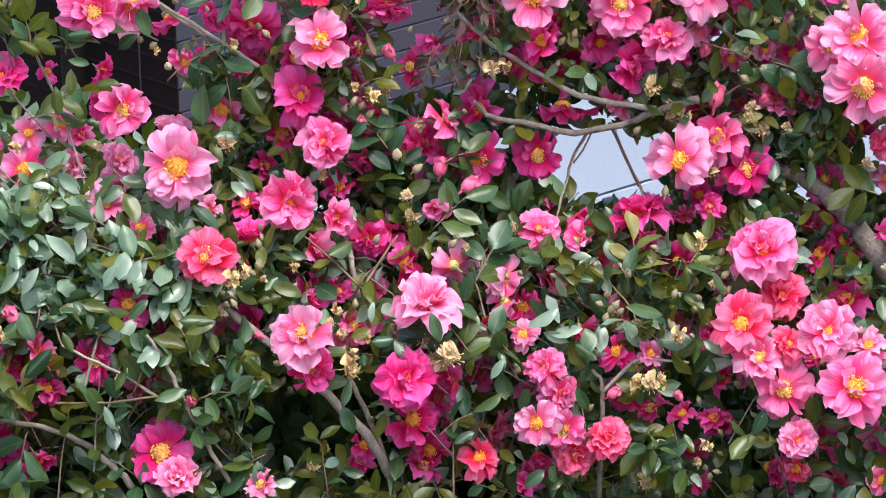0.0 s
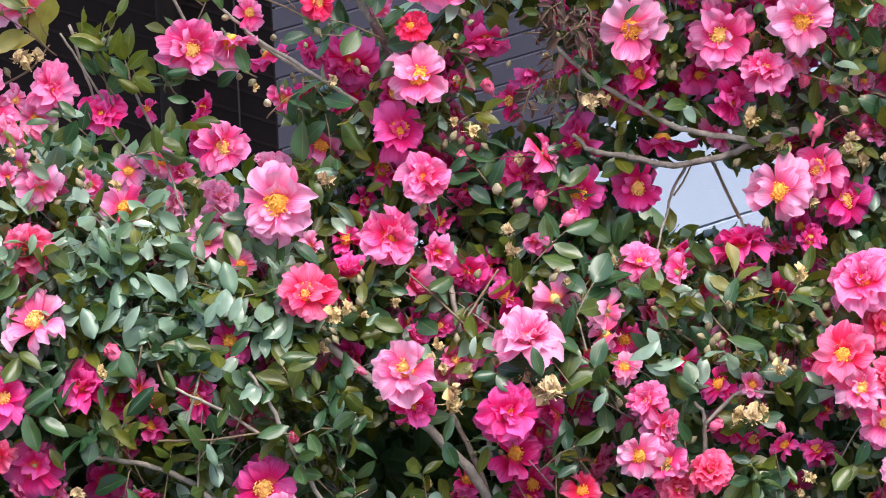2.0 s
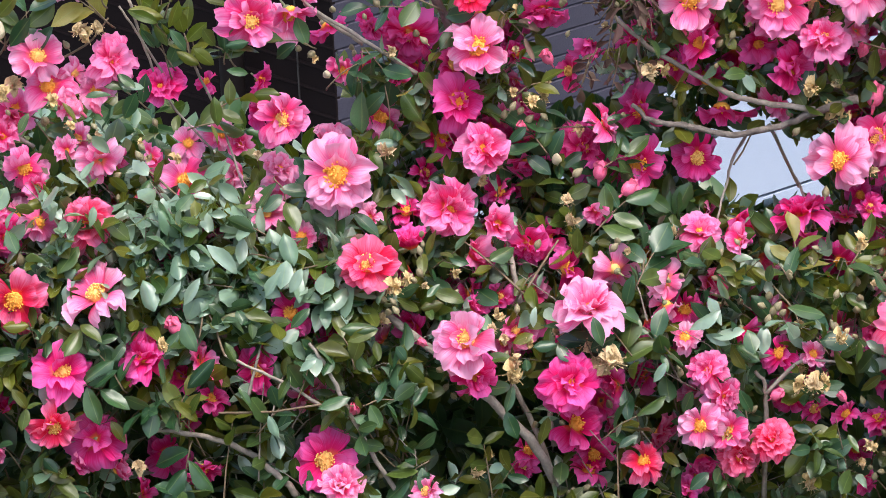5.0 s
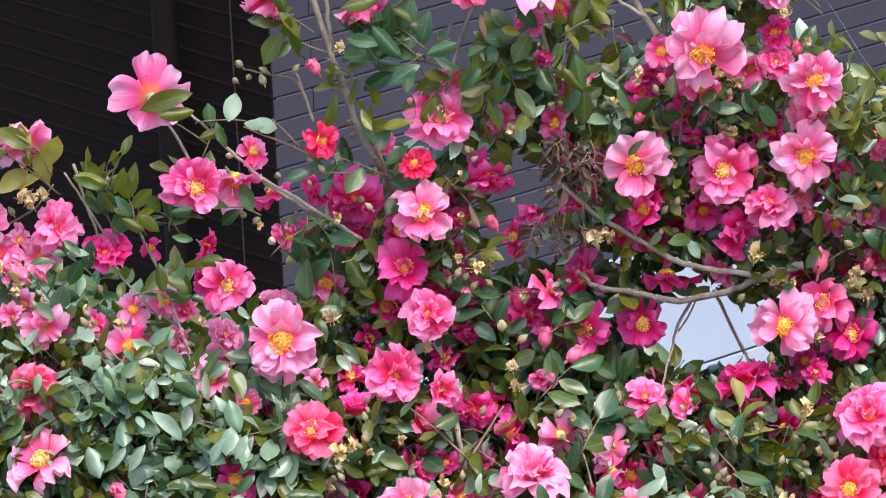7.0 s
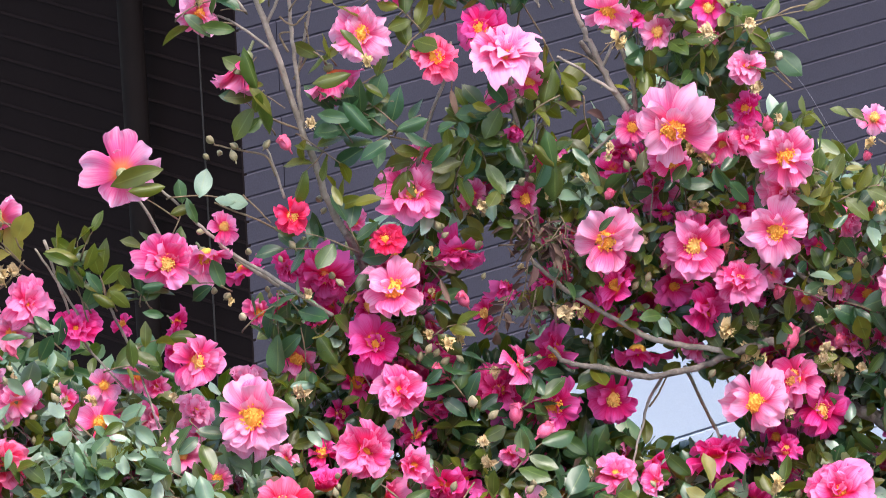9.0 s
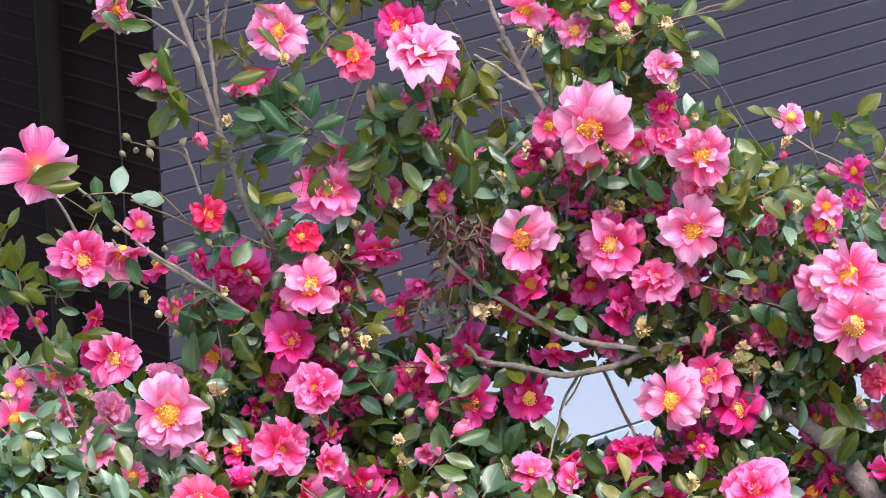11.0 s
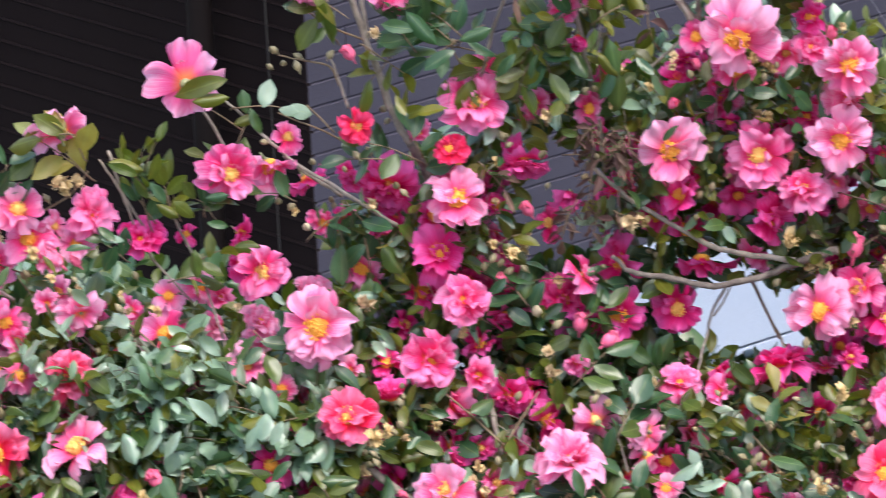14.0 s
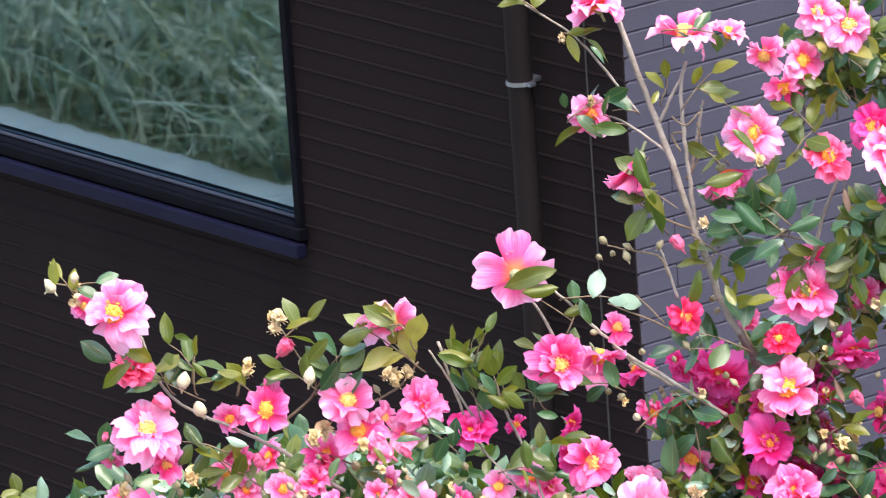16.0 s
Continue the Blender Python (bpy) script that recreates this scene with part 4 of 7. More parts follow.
branch(0.0012, 0.0009, (-0.148, 7.300, 3.532), (-0.131, 7.300, 3.562), (-0.133, 7.300, 3.593))
branch(0.0012, 0.0008, (0.210, 7.300, 3.154), (0.223, 7.300, 3.173), (0.233, 7.300, 3.194))
branch(0.0014, 0.0009, (0.279, 7.310, 3.122), (0.265, 7.310, 3.155), (0.255, 7.310, 3.183))
branch(0.0030, 0.0020, (0.156, 7.310, 3.571), (0.146, 7.310, 3.598), (0.142, 7.310, 3.638))

# blooms
bloom("pale", "b", (-0.331, 7.280, 3.445), 0.080, (0.05, 0.95, -0.15))
bloom("pale", "s", (-0.466, 7.280, 3.398), 0.070, (-0.09, 0.75, 0.35))
bloom("pink", "o", (-0.292, 7.280, 3.345), 0.062, (0.04, -0.92, 0.38))
bloom("pink", "s", (-0.252, 7.300, 3.348), 0.057, (0.23, -0.47, -0.85))
bloom("pink", "s", (-0.231, 7.311, 3.371), 0.036, (0.53, -0.75, 0.40))
bloom("pink", "w", (-0.196, 7.300, 3.556), 0.066, (-0.42, -0.35, -0.80))
bloom("pink", "w", (-0.110, 7.300, 3.540), 0.056, (0.08, -0.35, -0.92))
bloom("scarlet", "o", (-0.158, 7.280, 3.390), 0.038, (0.02, -0.89, 0.46))
bloom("scarlet", "o", (-0.059, 7.280, 3.359), 0.037, (0.11, -0.98, 0.19))
bloom("pink", "c", (-0.092, 7.311, 3.368), 0.027, (0.28, -0.75, 0.60))
bloom("pink", "o", (-0.030, 7.300, 3.402), 0.073, (0.00, -0.96, 0.28))
bloom("pink", "s", (-0.022, 7.327, 3.434), 0.036, (0.18, -0.72, 0.67))
bloom("pale", "o", (-0.054, 7.270, 3.306), 0.067, (-0.09, -0.92, 0.38))
bloom("hot", "o", (-0.079, 7.300, 3.238), 0.061, (0.01, -0.94, 0.35))
bloom("hot", "d", (-0.127, 7.333, 3.309), 0.069, (-0.24, -0.74, -0.63))
bloom("hot", "d", (-0.164, 7.327, 3.321), 0.037, (-0.72, -0.60, -0.35))
bloom("hot", "s", (-0.084, 7.328, 3.269), 0.040, (0.51, -0.36, 0.79))
bloom("pink", "s", (-0.196, 7.311, 3.278), 0.036, (-0.40, -0.91, -0.07))
bloom("pink", "s", (-0.157, 7.316, 3.221), 0.054, (-0.35, -0.93, 0.10))
bloom("hot", "d", (0.015, 7.311, 3.336), 0.055, (-0.00, -0.49, -0.87))
bloom("pink", "s", (0.028, 7.316, 3.394), 0.043, (0.35, -0.94, -0.01))
bloom("hot", "w", (0.080, 7.311, 3.468), 0.029, (-0.01, -0.87, -0.49))
bloom("pink", "s", (0.066, 7.316, 3.498), 0.036, (-0.01, -1.00, -0.02))
bloom("pink", "s", (0.099, 7.300, 3.519), 0.035, (0.17, -0.98, -0.02))
bloom("pink", "s", (0.091, 7.311, 3.387), 0.039, (-0.29, -0.95, 0.08))
bloom("pink", "s", (0.205, 7.305, 3.461), 0.037, (-0.40, -0.88, 0.25))
bloom("pale", "o", (0.244, 7.240, 3.477), 0.082, (-0.03, -0.97, 0.22))
bloom("pink", "s", (0.242, 7.270, 3.433), 0.042, (-0.03, -0.95, -0.32))
bloom("pink", "s", (0.280, 7.300, 3.447), 0.033, (0.34, -0.88, 0.34))
bloom("pink", "c", (0.299, 7.300, 3.442), 0.043, (-0.04, -0.96, 0.27))
bloom("pink", "d", (0.322, 7.300, 3.444), 0.039, (-0.04, -0.89, 0.46))
bloom("pale", "o", (0.359, 7.250, 3.438), 0.066, (0.05, -0.96, 0.28))
bloom("pale", "d", (0.359, 7.290, 3.391), 0.049, (-0.05, -0.97, -0.25))
bloom("hot", "o", (0.326, 7.311, 3.473), 0.037, (-0.04, -0.89, 0.45))
bloom("pale", "o", (0.171, 7.270, 3.349), 0.070, (-0.02, -0.90, 0.43))
bloom("pink", "o", (0.264, 7.280, 3.337), 0.073, (-0.04, -0.98, 0.19))
bloom("hot", "s", (0.235, 7.322, 3.364), 0.029, (0.24, -0.65, -0.72))
bloom("pale", "o", (0.349, 7.250, 3.358), 0.069, (-0.04, -0.92, 0.38))
bloom("pink", "d", (0.308, 7.260, 3.300), 0.053, (-0.02, -0.51, 0.86))
bloom("hot", "w", (0.064, 7.316, 3.293), 0.037, (-0.16, -0.92, -0.36))
bloom("hot", "s", (0.044, 7.327, 3.258), 0.040, (-0.84, -0.53, 0.13))
bloom("hot", "s", (0.158, 7.333, 3.260), 0.050, (-0.68, -0.72, 0.13))
bloom("hot", "s", (0.184, 7.344, 3.234), 0.052, (0.34, -0.15, 0.93))
bloom("hot", "s", (0.201, 7.333, 3.211), 0.066, (-0.02, -0.62, -0.79))
bloom("hot", "s", (0.117, 7.322, 3.214), 0.062, (-0.71, -0.48, 0.52))
bloom("hot", "o", (0.108, 7.302, 3.162), 0.062, (-0.01, -1.00, 0.02))
bloom("hot", "s", (0.172, 7.317, 3.161), 0.055, (0.23, -0.97, -0.02))
bloom("hot", "d", (0.052, 7.331, 3.168), 0.065, (0.08, -0.72, 0.69))
bloom("pink", "d", (-0.054, 7.263, 3.196), 0.057, (0.01, -0.71, 0.70))
bloom("pink", "d", (-0.094, 7.246, 3.139), 0.064, (0.11, -0.86, 0.49))
bloom("hot", "s", (-0.138, 7.275, 3.125), 0.044, (-0.40, -0.47, 0.79))
bloom("hot", "s", (-0.037, 7.303, 3.132), 0.043, (-0.47, -0.34, 0.81))
bloom("hot", "d", (-0.012, 7.267, 3.089), 0.050, (0.12, -0.89, -0.44))
bloom("hot", "s", (0.025, 7.245, 3.066), 0.050, (0.81, -0.58, -0.08))
bloom("pale", "f", (0.080, 7.217, 3.071), 0.050, (-0.48, 0.85, 0.22))
bloom("pale", "f", (0.130, 7.201, 3.063), 0.045, (0.68, 0.51, -0.53))
bloom("pink", "d", (0.170, 7.256, 3.094), 0.047, (-0.02, -0.71, 0.71))
bloom("pink", "c", (0.215, 7.224, 3.092), 0.036, (-0.02, -0.82, 0.58))
bloom("hot", "d", (0.280, 7.273, 3.102), 0.062, (0.00, 0.10, 0.99))
bloom("hot", "s", (0.285, 7.277, 3.079), 0.044, (-0.34, -0.68, -0.65))
bloom("pale", "s", (0.321, 7.266, 3.164), 0.070, (-0.04, -0.95, 0.31))
bloom("pink", "o", (0.367, 7.290, 3.179), 0.060, (-0.55, -0.76, 0.34))
bloom("hot", "o", (0.390, 7.298, 3.142), 0.063, (-0.05, -0.98, 0.21))
bloom("pink", "d", (0.404, 7.189, 3.086), 0.070, (-0.04, -0.76, 0.65))
bloom("hot", "s", (0.354, 7.281, 3.101), 0.037, (-0.20, -0.18, 0.96))
bloom("hot", "s", (0.321, 7.289, 3.046), 0.051, (-0.29, -0.73, -0.62))
bloom("pale", "d", (0.049, 7.161, 3.046), 0.074, (-0.00, -0.53, 0.85))
bloom("pale", "f", (0.130, 7.186, 3.042), 0.039, (0.43, 0.39, -0.81))
bloom("hot", "s", (-0.120, 7.323, 3.154), 0.036, (0.86, -0.51, 0.09))
bloom("pink", "o", (-0.265, 7.280, 3.236), 0.058, (0.31, -0.83, 0.46))
bloom("pale", "f", (-0.366, 7.302, 3.205), 0.035, (0.04, -0.87, 0.48))
bloom("pink", "f", (-0.373, 7.278, 3.171), 0.055, (0.03, -0.66, 0.75))
bloom("pale", "s", (-0.286, 7.253, 3.140), 0.048, (0.03, -0.87, 0.49))
bloom("hot", "d", (-0.390, 7.300, 3.270), 0.049, (0.04, -0.67, 0.74))
bloom("pink", "d", (-0.441, 7.300, 3.300), 0.055, (0.25, -0.92, 0.29))
bloom("hot", "s", (-0.342, 7.316, 3.268), 0.026, (0.04, -0.78, 0.63))
bloom("pink", "c", (-0.309, 7.307, 3.200), 0.027, (0.03, -0.82, 0.56))
bloom("red", "d", (-0.473, 7.216, 3.150), 0.062, (0.06, -0.91, 0.41))
bloom("pale", "s", (-0.462, 7.169, 3.083), 0.072, (0.01, -0.20, 0.98))
bloom("red", "o", (-0.181, 7.190, 3.098), 0.064, (-0.08, -0.91, 0.41))
bloom("pale", "o", (-0.206, 7.238, 3.185), 0.083, (0.03, -0.95, 0.31))
bloom("hot", "s", (-0.263, 7.201, 3.046), 0.050, (-0.25, -0.84, 0.48))
bloom("hot", "c", (-0.238, 7.230, 3.076), 0.027, (0.03, -0.81, 0.58))
bloom("pale", "s", (-0.251, 7.259, 3.109), 0.036, (0.03, -0.76, 0.65))
bloom("pale", "s", (-0.228, 7.288, 3.139), 0.030, (0.03, -0.82, 0.57))
bloom("pale", "c", (-0.175, 7.261, 3.127), 0.027, (0.02, -0.76, 0.64))
bloom("pink", "f", (-0.508, 7.290, 3.279), 0.055, (-0.04, -0.83, 0.55))
bloom("pink", "s", (-0.548, 7.311, 3.249), 0.050, (0.07, -1.00, 0.01))
bloom("pink", "s", (-0.538, 7.290, 3.177), 0.050, (0.06, -0.82, 0.57))
bloom("pale", "s", (-0.545, 7.262, 3.146), 0.045, (0.06, -0.76, 0.64))
bloom("red", "s", (-0.550, 7.169, 3.086), 0.067, (0.07, -0.94, 0.32))
bloom("hot", "s", (-0.506, 7.142, 3.011), 0.067, (0.04, -0.53, 0.85))
bloom("red", "o", (-0.515, 7.120, 2.964), 0.055, (0.35, -0.93, 0.14))
bloom("hot", "d", (-0.418, 7.166, 3.013), 0.056, (0.03, -0.48, 0.88))
bloom("hot", "s", (-0.298, 7.182, 2.991), 0.051, (-0.74, -0.67, 0.06))
bloom("hot", "s", (-0.352, 7.183, 2.959), 0.036, (0.44, -0.59, 0.68))
bloom("hot", "s", (-0.234, 7.155, 2.896), 0.074, (0.03, -0.94, 0.35))
bloom("pale", "d", (-0.217, 7.120, 2.877), 0.048, (0.19, -0.61, 0.77))
bloom("pale", "s", (-0.128, 7.120, 2.867), 0.038, (0.01, -0.62, 0.78))
bloom("pale", "o", (-0.079, 7.122, 3.033), 0.070, (0.01, -0.86, 0.51))
bloom("hot", "d", (-0.074, 7.130, 2.992), 0.050, (0.01, -0.95, -0.33))
bloom("hot", "d", (0.025, 7.130, 2.978), 0.062, (-0.00, -0.69, 0.72))
bloom("hot", "s", (0.029, 7.183, 2.912), 0.062, (0.84, -0.49, 0.24))
bloom("hot", "s", (0.049, 7.210, 2.872), 0.051, (-0.26, -0.92, -0.31))
bloom("hot", "s", (-0.025, 7.199, 2.866), 0.034, (-0.64, -0.75, -0.15))
bloom("red", "s", (0.098, 7.150, 2.879), 0.044, (0.18, -0.79, 0.59))
bloom("pale", "s", (0.149, 7.185, 3.002), 0.037, (-0.02, -0.81, 0.59))
bloom("pink", "d", (0.173, 7.144, 2.980), 0.046, (-0.38, -0.79, 0.48))
bloom("pink", "d", (0.185, 7.140, 2.952), 0.042, (0.26, -0.96, 0.14))
bloom("pale", "s", (0.161, 7.120, 2.928), 0.050, (-0.39, -0.83, 0.40))
bloom("pink", "s", (0.187, 7.130, 2.917), 0.045, (0.25, -0.97, 0.06))
bloom("red", "d", (0.199, 7.140, 2.885), 0.046, (0.16, -0.99, -0.03))
bloom("red", "d", (0.235, 7.130, 2.905), 0.045, (0.25, -0.78, 0.58))
bloom("hot", "s", (0.249, 7.175, 2.983), 0.045, (-0.22, -0.84, 0.50))
bloom("pale", "s", (0.281, 7.164, 2.986), 0.031, (0.34, -0.89, 0.31))
bloom("hot", "s", (0.151, 7.236, 3.017), 0.044, (-0.22, -0.98, -0.02))
bloom("hot", "s", (0.286, 7.205, 2.906), 0.040, (-0.60, -0.12, 0.79))
bloom("hot", "c", (0.146, 7.150, 2.845), 0.025, (-0.02, -0.74, 0.67))
bloom("pink", "s", (-0.026, 7.205, 3.011), 0.040, (0.00, -0.86, 0.51))
bloom("hot", "s", (-0.043, 7.243, 3.037), 0.034, (-0.17, -0.84, 0.52))
bloom("hot", "s", (0.008, 7.290, 3.082), 0.054, (-0.20, -0.11, 0.97))
bloom("hot", "c", (0.240, 7.327, 3.322), 0.024, (-0.42, -0.36, 0.83))
bloom("pale", "o", (0.396, 7.131, 2.987), 0.055, (-0.23, -0.78, 0.58))
bloom("red", "d", (0.426, 7.150, 2.994), 0.042, (0.14, -0.80, 0.58))
bloom("red", "o", (0.377, 7.144, 3.023), 0.063, (-0.04, -0.70, 0.72))
bloom("pink", "s", (0.419, 7.130, 2.953), 0.062, (0.04, -0.99, 0.15))
bloom("red", "d", (0.424, 7.202, 3.033), 0.052, (-0.05, -0.86, 0.51))
bloom("pale", "d", (0.468, 7.148, 3.007), 0.067, (-0.05, -0.69, 0.72))
bloom("pink", "o", (0.491, 7.110, 2.957), 0.077, (-0.06, -0.90, 0.43))
bloom("pale", "o", (0.510, 7.159, 2.986), 0.045, (-0.06, -0.80, 0.59))
bloom("pale", "d", (0.432, 7.120, 2.899), 0.042, (0.05, -0.74, 0.67))
bloom("red", "s", (0.434, 7.150, 2.859), 0.036, (-0.06, -0.98, -0.18))
bloom("pale", "s", (0.523, 7.150, 2.840), 0.036, (-0.06, -0.79, 0.61))
bloom("hot", "s", (0.496, 7.253, 3.004), 0.054, (-0.22, -0.25, 0.94))
bloom("hot", "s", (0.350, 7.194, 2.897), 0.038, (-0.34, -0.13, 0.93))
bloom("hot", "s", (0.472, 7.292, 3.043), 0.052, (-0.81, -0.31, 0.50))
bloom("hot", "s", (0.500, 7.294, 3.063), 0.046, (-0.77, -0.64, 0.04))
bloom("hot", "s", (0.318, 7.194, 2.904), 0.034, (-0.87, -0.25, 0.42))
bloom("hot", "s", (0.258, 7.199, 2.927), 0.042, (-0.34, -0.82, -0.46))
bloom("hot", "s", (-0.024, 7.194, 2.881), 0.036, (0.71, -0.49, 0.51))
bloom("hot", "s", (0.041, 7.205, 2.849), 0.046, (0.23, -0.05, 0.97))
bloom("pale", "o", (0.481, 7.260, 3.287), 0.053, (-0.43, -0.86, 0.27))
bloom("pale", "o", (0.512, 7.240, 3.301), 0.075, (0.03, -0.92, 0.39))
bloom("pale", "o", (0.514, 7.220, 3.257), 0.078, (-0.07, -0.98, 0.20))
bloom("red", "d", (0.543, 7.299, 3.165), 0.037, (-0.05, -0.71, 0.70))
bloom("pale", "o", (0.573, 7.300, 3.407), 0.045, (-0.07, -0.93, 0.37))
bloom("pale", "o", (0.572, 7.300, 3.342), 0.047, (-0.07, -0.92, 0.38))
bloom("hot", "s", (0.523, 7.311, 3.395), 0.032, (-0.07, -0.96, 0.28))
bloom("hot", "s", (0.522, 7.311, 3.364), 0.027, (-0.06, -0.88, 0.47))
bloom("pale", "s", (0.492, 7.300, 3.361), 0.036, (-0.34, -0.83, 0.45))
bloom("hot", "s", (0.486, 7.305, 3.338), 0.044, (-0.26, -0.92, 0.28))
bloom("pale", "f", (0.457, 7.300, 3.459), 0.039, (-0.13, -0.68, 0.73))
bloom("hot", "s", (0.519, 7.366, 3.158), 0.047, (-0.84, -0.50, 0.22))
bloom("pink", "c", (0.462, 7.311, 3.210), 0.031, (0.46, -0.85, 0.26))
bloom("pink", "c", (0.500, 7.327, 3.247), 0.024, (-0.06, -0.95, 0.30))
bloom("pink", "s", (0.453, 7.322, 3.298), 0.036, (-0.05, -0.88, 0.47))
bloom("pale", "s", (0.416, 7.316, 3.267), 0.026, (-0.05, -0.95, 0.30))
bloom("hot", "s", (0.355, 7.284, 3.104), 0.030, (-0.65, -0.72, 0.27))
bloom("hot", "s", (0.500, 7.308, 3.064), 0.048, (-0.09, -0.80, 0.59))
bloom("pale", "s", (0.543, 7.310, 3.124), 0.034, (-0.07, -0.99, 0.12))
bloom("pale", "o", (-0.074, 7.290, 3.580), 0.060, (0.13, -0.87, 0.48))
bloom("red", "o", (0.001, 7.280, 3.552), 0.049, (-0.00, -0.80, 0.60))
bloom("hot", "o", (0.050, 7.300, 3.578), 0.055, (-0.01, -0.94, 0.35))
bloom("pale", "d", (0.074, 7.270, 3.552), 0.075, (-0.00, -0.32, 0.95))
bloom("pale", "s", (-0.244, 7.300, 3.608), 0.042, (-0.02, 0.75, 0.66))
bloom("pale", "s", (0.183, 7.300, 3.591), 0.055, (-0.03, -1.00, -0.03))
bloom("pale", "s", (0.235, 7.311, 3.562), 0.045, (-0.03, -1.00, 0.07))
bloom("pink", "s", (0.281, 7.311, 3.555), 0.037, (-0.04, -0.96, 0.26))
bloom("pale", "d", (0.324, 7.280, 3.527), 0.039, (-0.04, -0.80, 0.60))
bloom("hot", "s", (0.289, 7.311, 3.585), 0.039, (-0.04, -0.97, 0.26))
bloom("hot", "c", (0.209, 7.311, 3.575), 0.022, (-0.03, -0.97, 0.26))
bloom("pale", "d", (-0.228, 7.290, 3.724), 0.064, (0.00, -0.08, 1.00))
bloom("pale", "s", (-0.141, 7.290, 3.687), 0.067, (0.00, -0.12, 0.99))
bloom("pale", "s", (-0.096, 7.305, 3.682), 0.048, (0.60, -0.16, 0.78))
bloom("pale", "s", (-0.058, 7.300, 3.663), 0.045, (-0.19, -0.95, 0.24))
bloom("pink", "s", (-0.041, 7.300, 3.628), 0.050, (0.01, -0.99, -0.13))
bloom("pale", "o", (-0.001, 7.300, 3.703), 0.045, (0.00, -0.97, 0.24))
bloom("pale", "o", (0.028, 7.300, 3.686), 0.054, (-0.00, -0.90, 0.43))
bloom("pale", "s", (-0.241, 7.300, 3.607), 0.045, (-0.16, -0.99, -0.03))
bloom("pale", "o", (-0.752, 7.260, 3.431), 0.072, (0.18, -0.82, 0.54))
bloom("red", "d", (-0.742, 7.290, 3.359), 0.044, (-0.02, -0.63, 0.78))
bloom("pale", "o", (-0.733, 7.270, 3.296), 0.067, (0.18, -0.81, 0.55))
bloom("pink", "s", (-0.717, 7.290, 3.255), 0.044, (0.36, -0.93, -0.08))
bloom("pink", "s", (-0.772, 7.300, 3.264), 0.033, (-0.25, -0.97, -0.08))
bloom("pink", "s", (-0.788, 7.300, 3.430), 0.031, (-0.34, -0.94, 0.07))
bloom("pink", "s", (-0.604, 7.280, 3.311), 0.057, (0.26, -0.85, 0.46))
bloom("pink", "s", (-0.643, 7.305, 3.296), 0.036, (-0.11, -0.99, 0.10))
bloom("pink", "c", (-0.637, 7.300, 3.251), 0.030, (0.07, -0.77, 0.63))
bloom("pale", "s", (-0.653, 7.305, 3.234), 0.039, (-0.11, -0.92, 0.38))
bloom("pink", "w", (-0.551, 7.305, 3.244), 0.033, (0.07, -0.99, -0.08))
bloom("pale", "c", (-0.485, 7.280, 3.259), 0.033, (0.06, -0.88, 0.48))
bloom("pale", "s", (-0.564, 7.297, 3.216), 0.030, (0.06, -0.82, 0.56))
bloom("pale", "s", (-0.633, 7.295, 3.217), 0.033, (0.07, -0.82, 0.56))
bloom("pale", "s", (-0.517, 7.280, 3.315), 0.057, (0.15, -0.82, 0.55))
bloom("pale", "s", (-0.480, 7.300, 3.219), 0.039, (-0.14, -0.87, 0.47))
bloom("pale", "s", (-0.594, 7.296, 3.216), 0.036, (0.25, -0.79, 0.55))
bloom("pale", "s", (-0.459, 7.300, 3.269), 0.037, (0.06, -0.88, 0.48))
bloom("pale", "s", (-0.021, 7.300, 3.653), 0.047, (0.00, -0.86, 0.52))
bloom("hot", "s", (-0.099, 7.325, 3.186), 0.054, (0.36, -0.40, 0.84))
bloom("pale", "o", (-0.642, 7.189, 3.171), 0.078, (0.08, -0.95, 0.31))
bloom("red", "s", (-0.606, 7.171, 3.127), 0.066, (0.17, -0.85, 0.49))
bloom("hot", "d", (-0.559, 7.239, 3.133), 0.050, (0.08, -1.00, 0.03))
bloom("pale", "f", (-0.524, 7.217, 3.153), 0.043, (0.25, -0.84, 0.48))
bloom("pink", "s", (-0.538, 7.262, 3.201), 0.050, (0.06, -0.82, 0.57))
bloom("pink", "s", (-0.524, 7.250, 3.183), 0.033, (0.26, -0.97, 0.02))
bloom("pink", "s", (-0.631, 7.267, 3.195), 0.038, (0.25, -0.74, 0.63))
bloom("pink", "c", (-0.559, 7.290, 3.225), 0.032, (0.06, -0.82, 0.56))
bloom("pale", "c", (-0.491, 7.272, 3.213), 0.026, (0.06, -0.82, 0.56))
bloom("pink", "s", (-0.570, 7.244, 3.159), 0.031, (-0.22, -0.93, 0.30))
bloom("pale", "f", (-0.653, 7.273, 3.204), 0.031, (-0.29, -0.80, 0.53))
bloom("pale", "s", (-0.483, 7.300, 3.290), 0.032, (0.34, -0.82, 0.46))
bloom("pale", "f", (-0.714, 7.231, 3.130), 0.026, (-0.20, -0.93, 0.30))
# blooms low in the crown; the later random draws stay as they are
kept = rng.getstate()
bloom("pink", "c", (-0.043, 7.240, 3.121), 0.036, (0.38, -0.85, 0.25))
bloom("pink", "w", (0.063, 7.250, 3.129), 0.031, (-0.12, -0.85, -0.25))
rng.setstate(kept)

